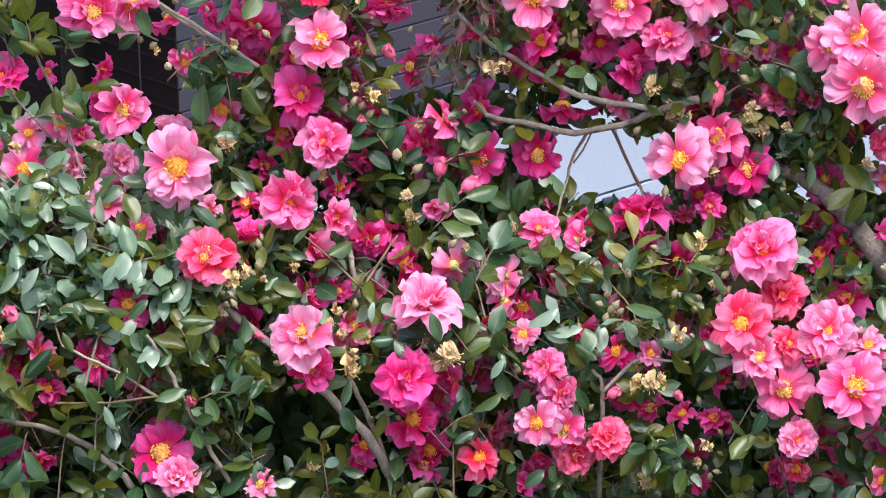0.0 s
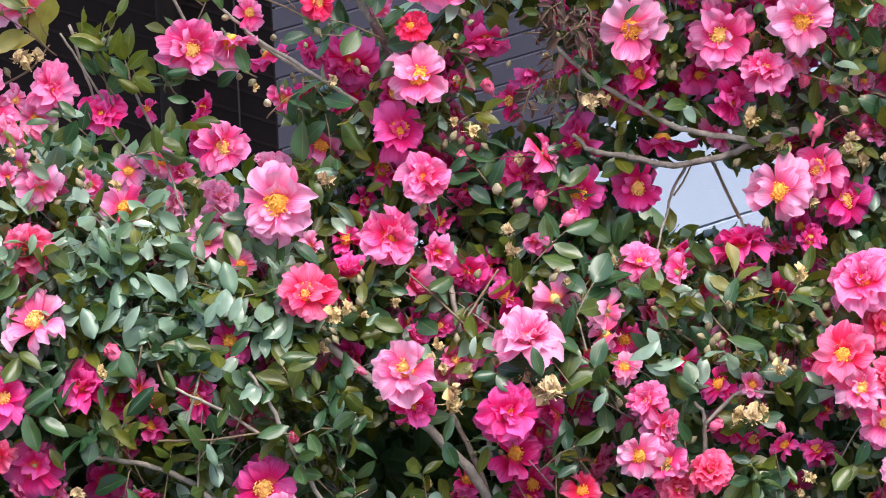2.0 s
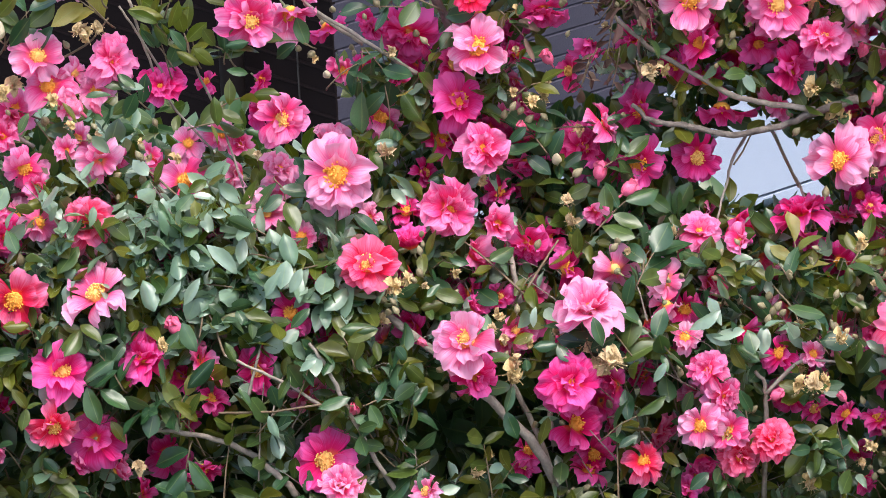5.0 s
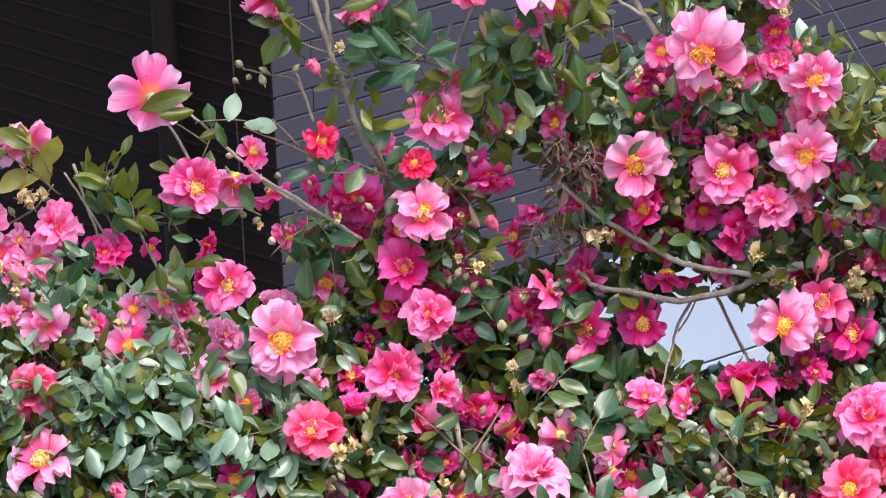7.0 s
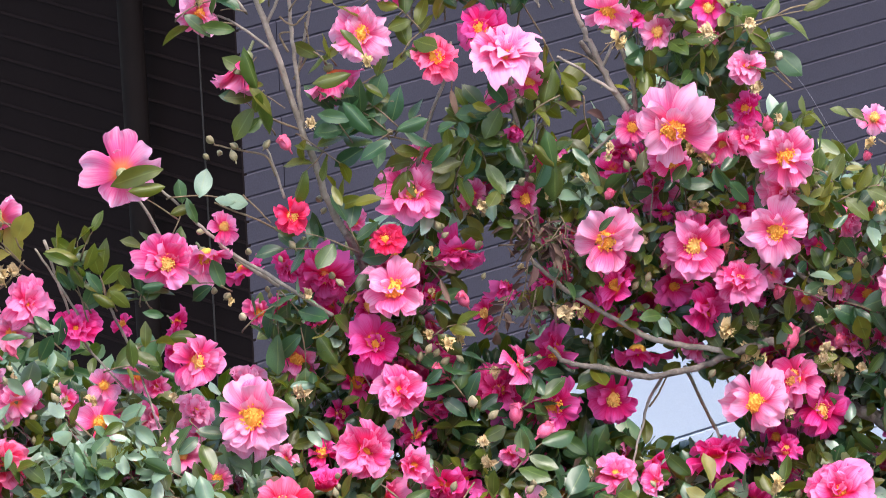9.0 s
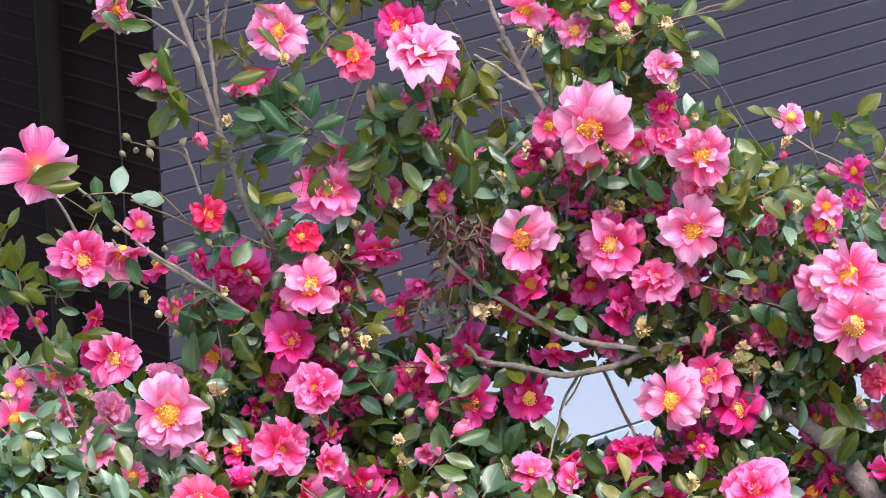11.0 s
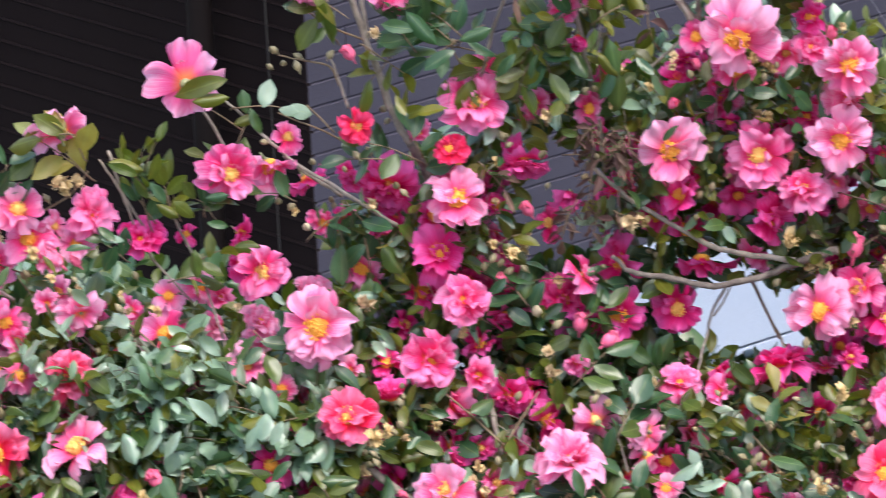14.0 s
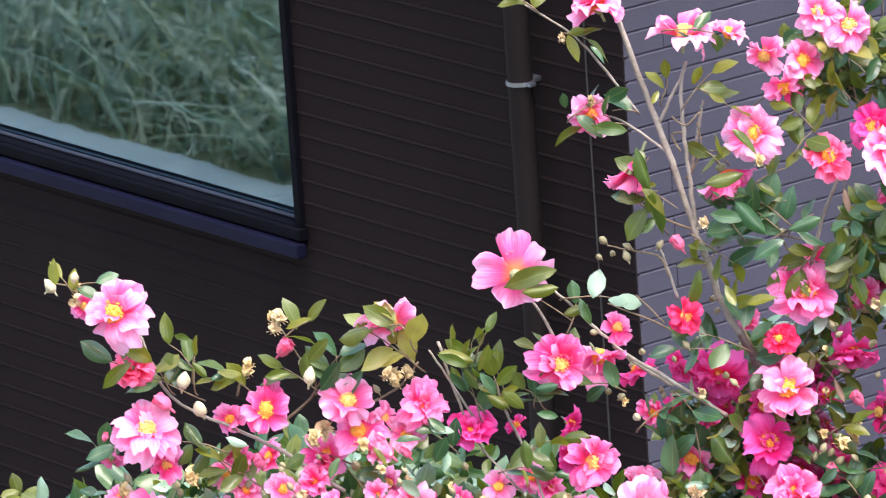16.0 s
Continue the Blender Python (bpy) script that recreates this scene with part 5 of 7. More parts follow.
# buds
bud("p", (-0.161, 7.290, 3.467), 0.020)
bud("g", (-0.179, 7.290, 3.466), 0.012)
bud("g", (-0.239, 7.290, 3.474), 0.013)
bud("g", (-0.214, 7.290, 3.466), 0.011)
bud("g", (-0.229, 7.290, 3.459), 0.010)
bud("g", (-0.215, 7.290, 3.456), 0.013)
bud("g", (-0.244, 7.290, 3.456), 0.010)
bud("g", (-0.243, 7.290, 3.309), 0.011)
bud("g", (-0.229, 7.290, 3.302), 0.012)
bud("g", (-0.205, 7.290, 3.350), 0.011)
bud("g", (-0.255, 7.290, 3.374), 0.011)
bud("g", (-0.051, 7.290, 3.473), 0.011)
bud("g", (-0.085, 7.290, 3.484), 0.011)
bud("g", (-0.093, 7.290, 3.483), 0.010)
bud("p", (-0.010, 7.290, 3.207), 0.026)
bud("p", (0.069, 7.270, 3.165), 0.024)
bud("p", (0.099, 7.260, 3.148), 0.023)
bud("p", (0.361, 7.290, 3.229), 0.029)
bud("p", (0.018, 7.290, 3.287), 0.020)
bud("p", (0.351, 7.290, 3.278), 0.019)
bud("p", (-0.386, 7.172, 3.048), 0.023)
bud("p", (-0.491, 7.290, 3.258), 0.031)
bud("w", (0.023, 7.277, 3.178), 0.017)
bud("w", (-0.215, 7.290, 3.279), 0.013)
bud("g", (-0.440, 7.267, 3.185), 0.012)
bud("g", (-0.414, 7.265, 3.181), 0.013)
bud("g", (-0.411, 7.252, 3.163), 0.012)
bud("g", (-0.166, 7.188, 3.060), 0.013)
bud("g", (-0.003, 7.290, 3.219), 0.013)
bud("g", (-0.012, 7.290, 3.229), 0.012)
bud("p", (0.161, 7.290, 3.308), 0.016)
bud("p", (0.177, 7.290, 3.394), 0.016)
bud("p", (0.202, 7.290, 3.436), 0.014)
bud("p", (0.269, 7.290, 3.411), 0.016)
bud("p", (0.345, 7.290, 3.463), 0.018)
bud("p", (0.150, 7.217, 3.085), 0.014)
bud("g", (0.230, 7.185, 3.035), 0.012)
bud("g", (0.242, 7.181, 3.030), 0.012)
bud("g", (0.237, 7.176, 3.023), 0.012)
bud("g", (0.352, 7.213, 3.070), 0.014)
bud("g", (0.361, 7.219, 3.077), 0.013)
bud("g", (0.362, 7.194, 3.042), 0.013)
bud("g", (0.367, 7.183, 3.026), 0.013)
bud("p", (0.251, 7.219, 3.082), 0.013)
bud("g", (-0.213, 7.290, 3.210), 0.012)
bud("g", (0.045, 7.269, 3.164), 0.014)
bud("p", (-0.461, 7.290, 3.254), 0.016)
bud("p", (-0.387, 7.173, 3.049), 0.023)
bud("g", (-0.382, 7.165, 3.037), 0.013)
bud("g", (-0.528, 7.167, 3.048), 0.012)
bud("g", (-0.525, 7.176, 3.061), 0.012)
bud("g", (-0.428, 7.173, 3.051), 0.012)
bud("g", (-0.467, 7.155, 3.028), 0.011)
bud("p", (-0.201, 7.140, 2.957), 0.018)
bud("p", (-0.127, 7.161, 3.020), 0.013)
bud("p", (-0.488, 7.290, 3.262), 0.026)
bud("g", (-0.487, 7.290, 3.325), 0.011)
bud("g", (0.239, 7.191, 3.044), 0.013)
bud("g", (0.248, 7.184, 3.034), 0.013)
bud("g", (0.253, 7.180, 3.028), 0.011)
bud("p", (0.243, 7.140, 2.952), 0.017)
bud("g", (0.332, 7.200, 3.052), 0.013)
bud("g", (0.334, 7.189, 3.037), 0.013)
bud("g", (0.330, 7.182, 3.027), 0.012)
bud("g", (0.305, 7.172, 3.014), 0.014)
bud("g", (-0.476, 7.167, 3.046), 0.011)
bud("g", (-0.545, 7.214, 3.115), 0.016)
bud("p", (-0.579, 7.290, 3.376), 0.023)
bud("w", (-0.563, 7.290, 3.359), 0.013)
bud("w", (-0.552, 7.290, 3.343), 0.013)
bud("p", (-0.715, 7.290, 3.321), 0.019)
bud("w", (-0.615, 7.290, 3.253), 0.014)
bud("w", (-0.758, 7.287, 3.230), 0.018)
bud("w", (-0.796, 7.290, 3.465), 0.011)
bud("w", (-0.821, 7.290, 3.454), 0.012)
bud("g", (-0.560, 7.290, 3.272), 0.013)
bud("g", (-0.629, 7.290, 3.228), 0.012)
bud("p", (-0.777, 7.290, 3.289), 0.017)
bud("p", (0.498, 7.290, 3.404), 0.018)
bud("p", (0.448, 7.290, 3.422), 0.014)
bud("g", (0.305, 7.257, 3.134), 0.013)
bud("p", (0.362, 7.223, 3.083), 0.018)
bud("p", (0.413, 7.290, 3.222), 0.017)
bud("g", (0.485, 7.290, 3.463), 0.013)
bud("g", (0.374, 7.140, 2.887), 0.013)
bud("g", (0.452, 7.140, 2.923), 0.013)
bud("p", (0.310, 7.140, 2.946), 0.014)
bud("p", (-0.577, 7.270, 3.383), 0.026)
bud("w", (-0.554, 7.270, 3.350), 0.020)
bud("w", (-0.793, 7.270, 3.471), 0.014)
bud("w", (-0.820, 7.270, 3.463), 0.018)
bud("p", (-0.712, 7.270, 3.329), 0.024)
bud("w", (-0.687, 7.270, 3.352), 0.022)
bud("w", (-0.673, 7.270, 3.320), 0.022)
bud("p", (-0.482, 7.270, 3.264), 0.024)
bud("p", (-0.614, 7.270, 3.259), 0.020)

# spent flower heads
spent((-0.148, 7.290, 3.301), 0.020)
spent((-0.227, 7.290, 3.295), 0.014)
spent((0.010, 7.290, 3.245), 0.020)
spent((0.139, 7.290, 3.268), 0.020)
spent((0.031, 7.251, 3.139), 0.020)
spent((0.039, 7.240, 3.123), 0.024)
spent((-0.160, 7.194, 3.067), 0.020)
spent((-0.153, 7.208, 3.087), 0.012)
spent((-0.410, 7.279, 3.201), 0.016)
spent((-0.380, 7.277, 3.197), 0.017)
spent((-0.291, 7.279, 3.196), 0.014)
spent((-0.456, 7.290, 3.338), 0.024)
spent((-0.225, 7.283, 3.198), 0.014)
spent((-0.154, 7.285, 3.197), 0.018)
spent((0.091, 7.219, 3.091), 0.014)
spent((0.210, 7.290, 3.343), 0.014)
spent((0.302, 7.290, 3.332), 0.021)
spent((0.310, 7.290, 3.213), 0.026)
spent((0.402, 7.290, 3.202), 0.024)
spent((0.397, 7.290, 3.215), 0.014)
spent((0.398, 7.290, 3.274), 0.016)
spent((0.323, 7.290, 3.244), 0.018)
spent((0.325, 7.290, 3.206), 0.027)
spent((0.043, 7.290, 3.391), 0.013)
spent((-0.020, 7.290, 3.248), 0.016)
spent((-0.121, 7.195, 3.068), 0.014)
spent((0.350, 7.197, 3.047), 0.014)
spent((0.334, 7.290, 3.503), 0.018)
spent((0.354, 7.290, 3.468), 0.016)
spent((-0.136, 7.290, 3.488), 0.014)
spent((0.175, 7.290, 3.437), 0.016)
spent((0.111, 7.290, 3.394), 0.012)
spent((0.281, 7.290, 3.512), 0.021)
spent((-0.154, 7.200, 3.076), 0.020)
spent((-0.399, 7.158, 3.029), 0.017)
spent((-0.430, 7.140, 2.902), 0.024)
spent((-0.055, 7.169, 3.028), 0.018)
spent((-0.030, 7.150, 2.999), 0.024)
spent((0.061, 7.150, 2.995), 0.044)
spent((0.045, 7.162, 3.013), 0.027)
spent((-0.074, 7.140, 2.882), 0.020)
spent((0.139, 7.232, 3.107), 0.018)
spent((0.311, 7.164, 3.003), 0.020)
spent((0.285, 7.140, 2.962), 0.030)
spent((0.275, 7.140, 2.849), 0.021)
spent((0.333, 7.140, 2.891), 0.020)
spent((-0.544, 7.290, 3.281), 0.030)
spent((-0.554, 7.210, 3.110), 0.020)
spent((-0.463, 7.290, 3.336), 0.026)
spent((-0.586, 7.290, 3.409), 0.021)
spent((-0.620, 7.290, 3.353), 0.019)
spent((-0.466, 7.290, 3.338), 0.020)
spent((-0.554, 7.290, 3.271), 0.017)
spent((-0.688, 7.290, 3.238), 0.018)
spent((-0.271, 7.290, 3.693), 0.016)
spent((-0.243, 7.290, 3.625), 0.016)
spent((-0.791, 7.290, 3.452), 0.014)
spent((0.493, 7.290, 3.343), 0.021)
spent((0.508, 7.290, 3.450), 0.018)
spent((0.454, 7.290, 3.434), 0.020)
spent((0.427, 7.290, 3.312), 0.016)
spent((0.435, 7.290, 3.186), 0.020)
spent((0.451, 7.290, 3.192), 0.018)
spent((0.403, 7.290, 3.213), 0.017)
spent((0.405, 7.290, 3.185), 0.030)
spent((0.272, 7.290, 3.313), 0.024)
spent((0.355, 7.271, 3.152), 0.024)
spent((0.268, 7.140, 2.960), 0.026)
spent((0.318, 7.167, 3.006), 0.018)
spent((0.341, 7.140, 2.888), 0.014)
spent((0.272, 7.140, 2.853), 0.021)
spent((-0.583, 7.270, 3.413), 0.024)
spent((-0.588, 7.270, 3.401), 0.020)
spent((-0.618, 7.270, 3.362), 0.024)
spent((-0.470, 7.270, 3.343), 0.024)
spent((-0.754, 7.270, 3.234), 0.024)
spent((-0.793, 7.270, 3.446), 0.020)
spent((-0.683, 7.270, 3.246), 0.026)
spent((-0.552, 7.270, 3.281), 0.024)
spent((-0.505, 7.270, 3.269), 0.022)
spent((-0.135, 7.260, 3.495), 0.020)
spent((0.191, 7.260, 3.569), 0.024)
spent((0.281, 7.260, 3.571), 0.026)
spent((0.326, 7.260, 3.578), 0.024)
spent((0.176, 7.260, 3.453), 0.016)
spent((0.130, 7.260, 3.274), 0.030)
spent((-0.155, 7.260, 3.204), 0.026)
spent((0.001, 7.260, 3.245), 0.022)
spent((0.296, 7.260, 3.250), 0.030)
spent((0.328, 7.260, 3.509), 0.018)
spent((-0.070, 7.260, 3.559), 0.018)
spent((0.044, 7.260, 3.396), 0.018)
spent((-0.059, 7.260, 3.165), 0.020)
spent((-0.097, 7.260, 3.114), 0.030)
spent((-0.155, 7.130, 3.093), 0.026)
spent((-0.032, 7.130, 2.994), 0.030)
spent((0.068, 7.130, 2.999), 0.040)
spent((0.280, 7.130, 2.962), 0.030)
spent((0.311, 7.130, 3.017), 0.022)
spent((-0.041, 7.130, 3.060), 0.022)
spent((-0.396, 7.130, 3.044), 0.020)
spent((0.331, 7.130, 3.119), 0.026)
spent((0.190, 7.130, 2.912), 0.030)


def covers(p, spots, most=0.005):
    """Whether something there would hang before one of these spots, as seen from the camera."""
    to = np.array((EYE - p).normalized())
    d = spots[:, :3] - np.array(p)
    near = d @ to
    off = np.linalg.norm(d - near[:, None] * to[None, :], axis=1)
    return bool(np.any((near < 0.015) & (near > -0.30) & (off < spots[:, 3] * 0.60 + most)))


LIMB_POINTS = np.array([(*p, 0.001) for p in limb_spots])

# leafy shoots at the edge of the crown
shoot(4, 0.037, "o", (-0.704, 7.285, 3.337), (-0.720, 7.285, 3.369))
shoot(4, 0.037, "d", (-0.681, 7.285, 3.330), (-0.762, 7.285, 3.371))
shoot(3, 0.031, "o", (-0.678, 7.285, 3.336), (-0.675, 7.285, 3.373))
shoot(3, 0.031, "o", (-0.679, 7.285, 3.361), (-0.701, 7.285, 3.387))
shoot(2, 0.031, "d", (-0.797, 7.285, 3.454), (-0.773, 7.285, 3.459))
shoot(2, 0.026, "y", (-0.797, 7.285, 3.448), (-0.808, 7.285, 3.466))
shoot(4, 0.035, "d", (-0.770, 7.285, 3.259), (-0.787, 7.285, 3.279))
shoot(5, 0.035, "d", (-0.650, 7.285, 3.265), (-0.697, 7.285, 3.280))
shoot(4, 0.031, "o", (-0.640, 7.284, 3.228), (-0.668, 7.285, 3.266))
shoot(3, 0.031, "o", (-0.621, 7.285, 3.333), (-0.643, 7.285, 3.352))
shoot(3, 0.037, "o", (-0.550, 7.285, 3.329), (-0.583, 7.285, 3.355))
shoot(3, 0.037, "d", (-0.550, 7.285, 3.329), (-0.523, 7.285, 3.365))
shoot(3, 0.034, "o", (-0.581, 7.285, 3.386), (-0.553, 7.285, 3.404))
shoot(3, 0.040, "y", (-0.441, 7.285, 3.348), (-0.486, 7.285, 3.387))
shoot(3, 0.031, "y", (-0.441, 7.285, 3.348), (-0.463, 7.285, 3.374))
shoot(4, 0.028, "o", (-0.377, 7.285, 3.326), (-0.404, 7.285, 3.364))
shoot(3, 0.026, "o", (-0.381, 7.285, 3.351), (-0.367, 7.285, 3.381))
shoot(4, 0.029, "d", (-0.379, 7.285, 3.288), (-0.394, 7.285, 3.339))
shoot(4, 0.031, "o", (-0.349, 7.285, 3.299), (-0.358, 7.285, 3.337))
shoot(5, 0.031, "d", (-0.313, 7.285, 3.297), (-0.330, 7.285, 3.317))
shoot(4, 0.031, "o", (-0.283, 7.285, 3.395), (-0.323, 7.285, 3.422))
shoot(4, 0.031, "d", (-0.285, 7.285, 3.370), (-0.271, 7.285, 3.407))
shoot(3, 0.029, "w", (-0.282, 7.285, 3.414), (-0.229, 7.285, 3.411))
shoot(4, 0.031, "o", (-0.280, 7.285, 3.345), (-0.315, 7.285, 3.360))
shoot(3, 0.035, "d", (-0.229, 7.285, 3.311), (-0.258, 7.285, 3.319))
shoot(4, 0.034, "d", (-0.213, 7.285, 3.267), (-0.182, 7.285, 3.290))
shoot(3, 0.039, "o", (-0.199, 7.285, 3.520), (-0.185, 7.285, 3.562))
shoot(2, 0.047, "o", (-0.198, 7.285, 3.532), (-0.158, 7.285, 3.505))
shoot(2, 0.037, "o", (-0.181, 7.285, 3.525), (-0.191, 7.285, 3.507))
shoot(3, 0.031, "d", (-0.264, 7.285, 3.609), (-0.228, 7.285, 3.625))
shoot(2, 0.042, "o", (-0.212, 7.285, 3.600), (-0.253, 7.285, 3.599))
shoot(3, 0.029, "o", (-0.292, 7.285, 3.726), (-0.309, 7.285, 3.739))
shoot(3, 0.029, "o", (-0.265, 7.285, 3.700), (-0.242, 7.285, 3.693))
shoot(3, 0.028, "o", (-0.169, 7.285, 3.622), (-0.162, 7.285, 3.646))
shoot(5, 0.028, "o", (-0.146, 7.285, 3.614), (-0.115, 7.285, 3.649))
shoot(3, 0.031, "o", (-0.128, 7.285, 3.632), (-0.099, 7.285, 3.612))
shoot(4, 0.035, "o", (-0.119, 7.285, 3.460), (-0.139, 7.285, 3.437))
shoot(3, 0.031, "o", (-0.114, 7.285, 3.552), (-0.126, 7.285, 3.565))
shoot(3, 0.037, "d", (-0.082, 7.285, 3.489), (-0.123, 7.285, 3.497))
shoot(4, 0.038, "d", (-0.042, 7.285, 3.480), (-0.081, 7.285, 3.513))
shoot(4, 0.035, "d", (-0.048, 7.285, 3.475), (-0.078, 7.285, 3.458))
shoot(3, 0.037, "d", (-0.042, 7.285, 3.474), (-0.017, 7.285, 3.491))
shoot(4, 0.031, "o", (-0.013, 7.285, 3.454), (-0.045, 7.285, 3.419))
shoot(4, 0.031, "o", (0.005, 7.285, 3.478), (0.040, 7.285, 3.464))
shoot(4, 0.035, "d", (0.041, 7.285, 3.476), (0.059, 7.285, 3.518))
shoot(3, 0.034, "o", (0.027, 7.285, 3.446), (0.013, 7.285, 3.404))
shoot(2, 0.031, "o", (-0.105, 7.285, 3.398), (-0.110, 7.285, 3.416))
shoot(2, 0.031, "o", (-0.058, 7.285, 3.401), (-0.081, 7.285, 3.403))
shoot(5, 0.031, "d", (-0.096, 7.285, 3.348), (-0.148, 7.285, 3.369))
shoot(4, 0.038, "d", (-0.090, 7.285, 3.354), (-0.100, 7.285, 3.379))
shoot(4, 0.031, "d", (-0.131, 7.285, 3.350), (-0.167, 7.285, 3.352))
shoot(3, 0.042, "d", (-0.176, 7.285, 3.302), (-0.178, 7.285, 3.259))
shoot(4, 0.035, "d", (-0.170, 7.285, 3.302), (-0.137, 7.285, 3.257))
shoot(3, 0.039, "d", (-0.154, 7.285, 3.264), (-0.151, 7.285, 3.220))
shoot(4, 0.031, "o", (-0.144, 7.285, 3.475), (-0.104, 7.285, 3.443))
shoot(4, 0.037, "d", (-0.091, 7.285, 3.467), (-0.108, 7.285, 3.498))
shoot(4, 0.037, "d", (-0.055, 7.285, 3.477), (-0.090, 7.285, 3.504))
shoot(4, 0.035, "o", (-0.009, 7.285, 3.457), (-0.034, 7.285, 3.433))
shoot(5, 0.035, "o", (0.033, 7.285, 3.473), (0.014, 7.285, 3.437))
shoot(4, 0.037, "d", (0.033, 7.285, 3.467), (0.049, 7.285, 3.435))
shoot(5, 0.037, "d", (0.094, 7.285, 3.507), (0.057, 7.285, 3.490))
shoot(4, 0.035, "o", (0.099, 7.285, 3.488), (0.129, 7.285, 3.505))
shoot(4, 0.037, "d", (0.109, 7.285, 3.457), (0.120, 7.285, 3.432))
shoot(4, 0.031, "o", (0.061, 7.285, 3.576), (0.036, 7.285, 3.552))
shoot(4, 0.031, "o", (0.114, 7.285, 3.567), (0.130, 7.285, 3.530))
shoot(3, 0.031, "o", (-0.105, 7.285, 3.553), (-0.122, 7.285, 3.566))
shoot(4, 0.031, "o", (-0.034, 7.285, 3.556), (-0.015, 7.285, 3.579))
shoot(3, 0.031, "o", (-0.042, 7.285, 3.507), (-0.066, 7.285, 3.502))
shoot(3, 0.031, "o", (0.137, 7.285, 3.554), (0.171, 7.285, 3.534))
shoot(4, 0.031, "o", (0.196, 7.285, 3.569), (0.172, 7.285, 3.546))
shoot(4, 0.034, "o", (0.302, 7.285, 3.564), (0.272, 7.285, 3.541))
shoot(4, 0.037, "o", (0.314, 7.285, 3.570), (0.385, 7.285, 3.584))
shoot(3, 0.037, "d", (0.331, 7.285, 3.563), (0.354, 7.285, 3.543))
shoot(3, 0.031, "d", (-0.196, 7.285, 3.612), (-0.220, 7.285, 3.614))
shoot(4, 0.031, "d", (-0.173, 7.285, 3.483), (-0.195, 7.285, 3.515))
shoot(4, 0.031, "o", (0.411, 7.285, 3.395), (0.388, 7.285, 3.414))
shoot(5, 0.037, "y", (0.386, 7.285, 3.359), (0.382, 7.285, 3.396))
shoot(4, 0.034, "o", (0.417, 7.285, 3.376), (0.459, 7.285, 3.392))
shoot(4, 0.034, "d", (0.416, 7.285, 3.345), (0.434, 7.285, 3.369))
shoot(4, 0.034, "o", (0.483, 7.285, 3.416), (0.478, 7.285, 3.453))
shoot(4, 0.034, "o", (0.501, 7.285, 3.433), (0.526, 7.285, 3.463))
shoot(3, 0.031, "d", (0.519, 7.285, 3.426), (0.531, 7.285, 3.444))
shoot(2, 0.026, "o", (0.449, 7.285, 3.460), (0.431, 7.285, 3.467))
shoot(4, 0.034, "o", (0.536, 7.285, 3.407), (0.561, 7.285, 3.430))
shoot(4, 0.034, "o", (0.541, 7.285, 3.376), (0.560, 7.285, 3.393))
shoot(4, 0.034, "d", (0.523, 7.285, 3.340), (0.553, 7.285, 3.363))
shoot(5, 0.042, "d", (0.551, 7.285, 3.282), (0.575, 7.285, 3.325))
shoot(4, 0.037, "d", (0.450, 7.285, 3.287), (0.433, 7.285, 3.313))
shoot(4, 0.034, "d", (0.425, 7.285, 3.263), (0.455, 7.285, 3.250))
shoot(4, 0.034, "d", (0.354, 7.285, 3.286), (0.407, 7.285, 3.258))
shoot(4, 0.037, "d", (0.371, 7.285, 3.229), (0.389, 7.285, 3.240))
shoot(5, 0.037, "o", (0.527, 7.252, 3.125), (0.497, 7.255, 3.132))
shoot(4, 0.037, "d", (0.551, 7.255, 3.129), (0.569, 7.270, 3.148))
shoot(5, 0.034, "d", (0.541, 7.223, 3.083), (0.566, 7.241, 3.108))
shoot(4, 0.042, "d", (-0.524, 7.285, 3.309), (-0.526, 7.285, 3.365))
shoot(4, 0.031, "o", (-0.391, 7.285, 3.340), (-0.413, 7.285, 3.366))
shoot(3, 0.031, "o", (-0.391, 7.285, 3.340), (-0.383, 7.285, 3.371))
shoot(4, 0.031, "d", (-0.376, 7.285, 3.296), (-0.398, 7.285, 3.328))
shoot(4, 0.031, "o", (-0.358, 7.285, 3.301), (-0.362, 7.285, 3.333))
shoot(4, 0.031, "d", (-0.322, 7.285, 3.300), (-0.315, 7.285, 3.318))
shoot(4, 0.031, "d", (-0.408, 7.285, 3.254), (-0.431, 7.285, 3.274))
shoot(3, 0.038, "d", (-0.440, 7.280, 3.213), (-0.482, 7.284, 3.220))
shoot(4, 0.038, "d", (-0.239, 7.263, 3.178), (-0.193, 7.238, 3.140))
shoot(5, 0.035, "d", (-0.362, 7.285, 3.227), (-0.332, 7.285, 3.232))
shoot(4, 0.031, "o", (-0.337, 7.285, 3.244), (-0.294, 7.285, 3.261))
shoot(4, 0.035, "d", (-0.275, 7.259, 3.175), (-0.264, 7.245, 3.154))
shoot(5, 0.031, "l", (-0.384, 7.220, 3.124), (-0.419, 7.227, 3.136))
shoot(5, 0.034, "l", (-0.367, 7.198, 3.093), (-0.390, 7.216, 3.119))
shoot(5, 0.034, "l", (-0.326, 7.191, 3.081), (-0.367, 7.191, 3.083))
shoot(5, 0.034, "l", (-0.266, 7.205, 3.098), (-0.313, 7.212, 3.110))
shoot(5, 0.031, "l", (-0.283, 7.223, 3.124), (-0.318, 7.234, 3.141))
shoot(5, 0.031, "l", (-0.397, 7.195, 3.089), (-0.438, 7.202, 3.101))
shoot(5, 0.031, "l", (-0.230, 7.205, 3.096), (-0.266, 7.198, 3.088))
shoot(5, 0.037, "d", (-0.260, 7.135, 2.971), (-0.246, 7.145, 3.011))
shoot(5, 0.034, "d", (-0.303, 7.135, 2.936), (-0.271, 7.135, 2.972))
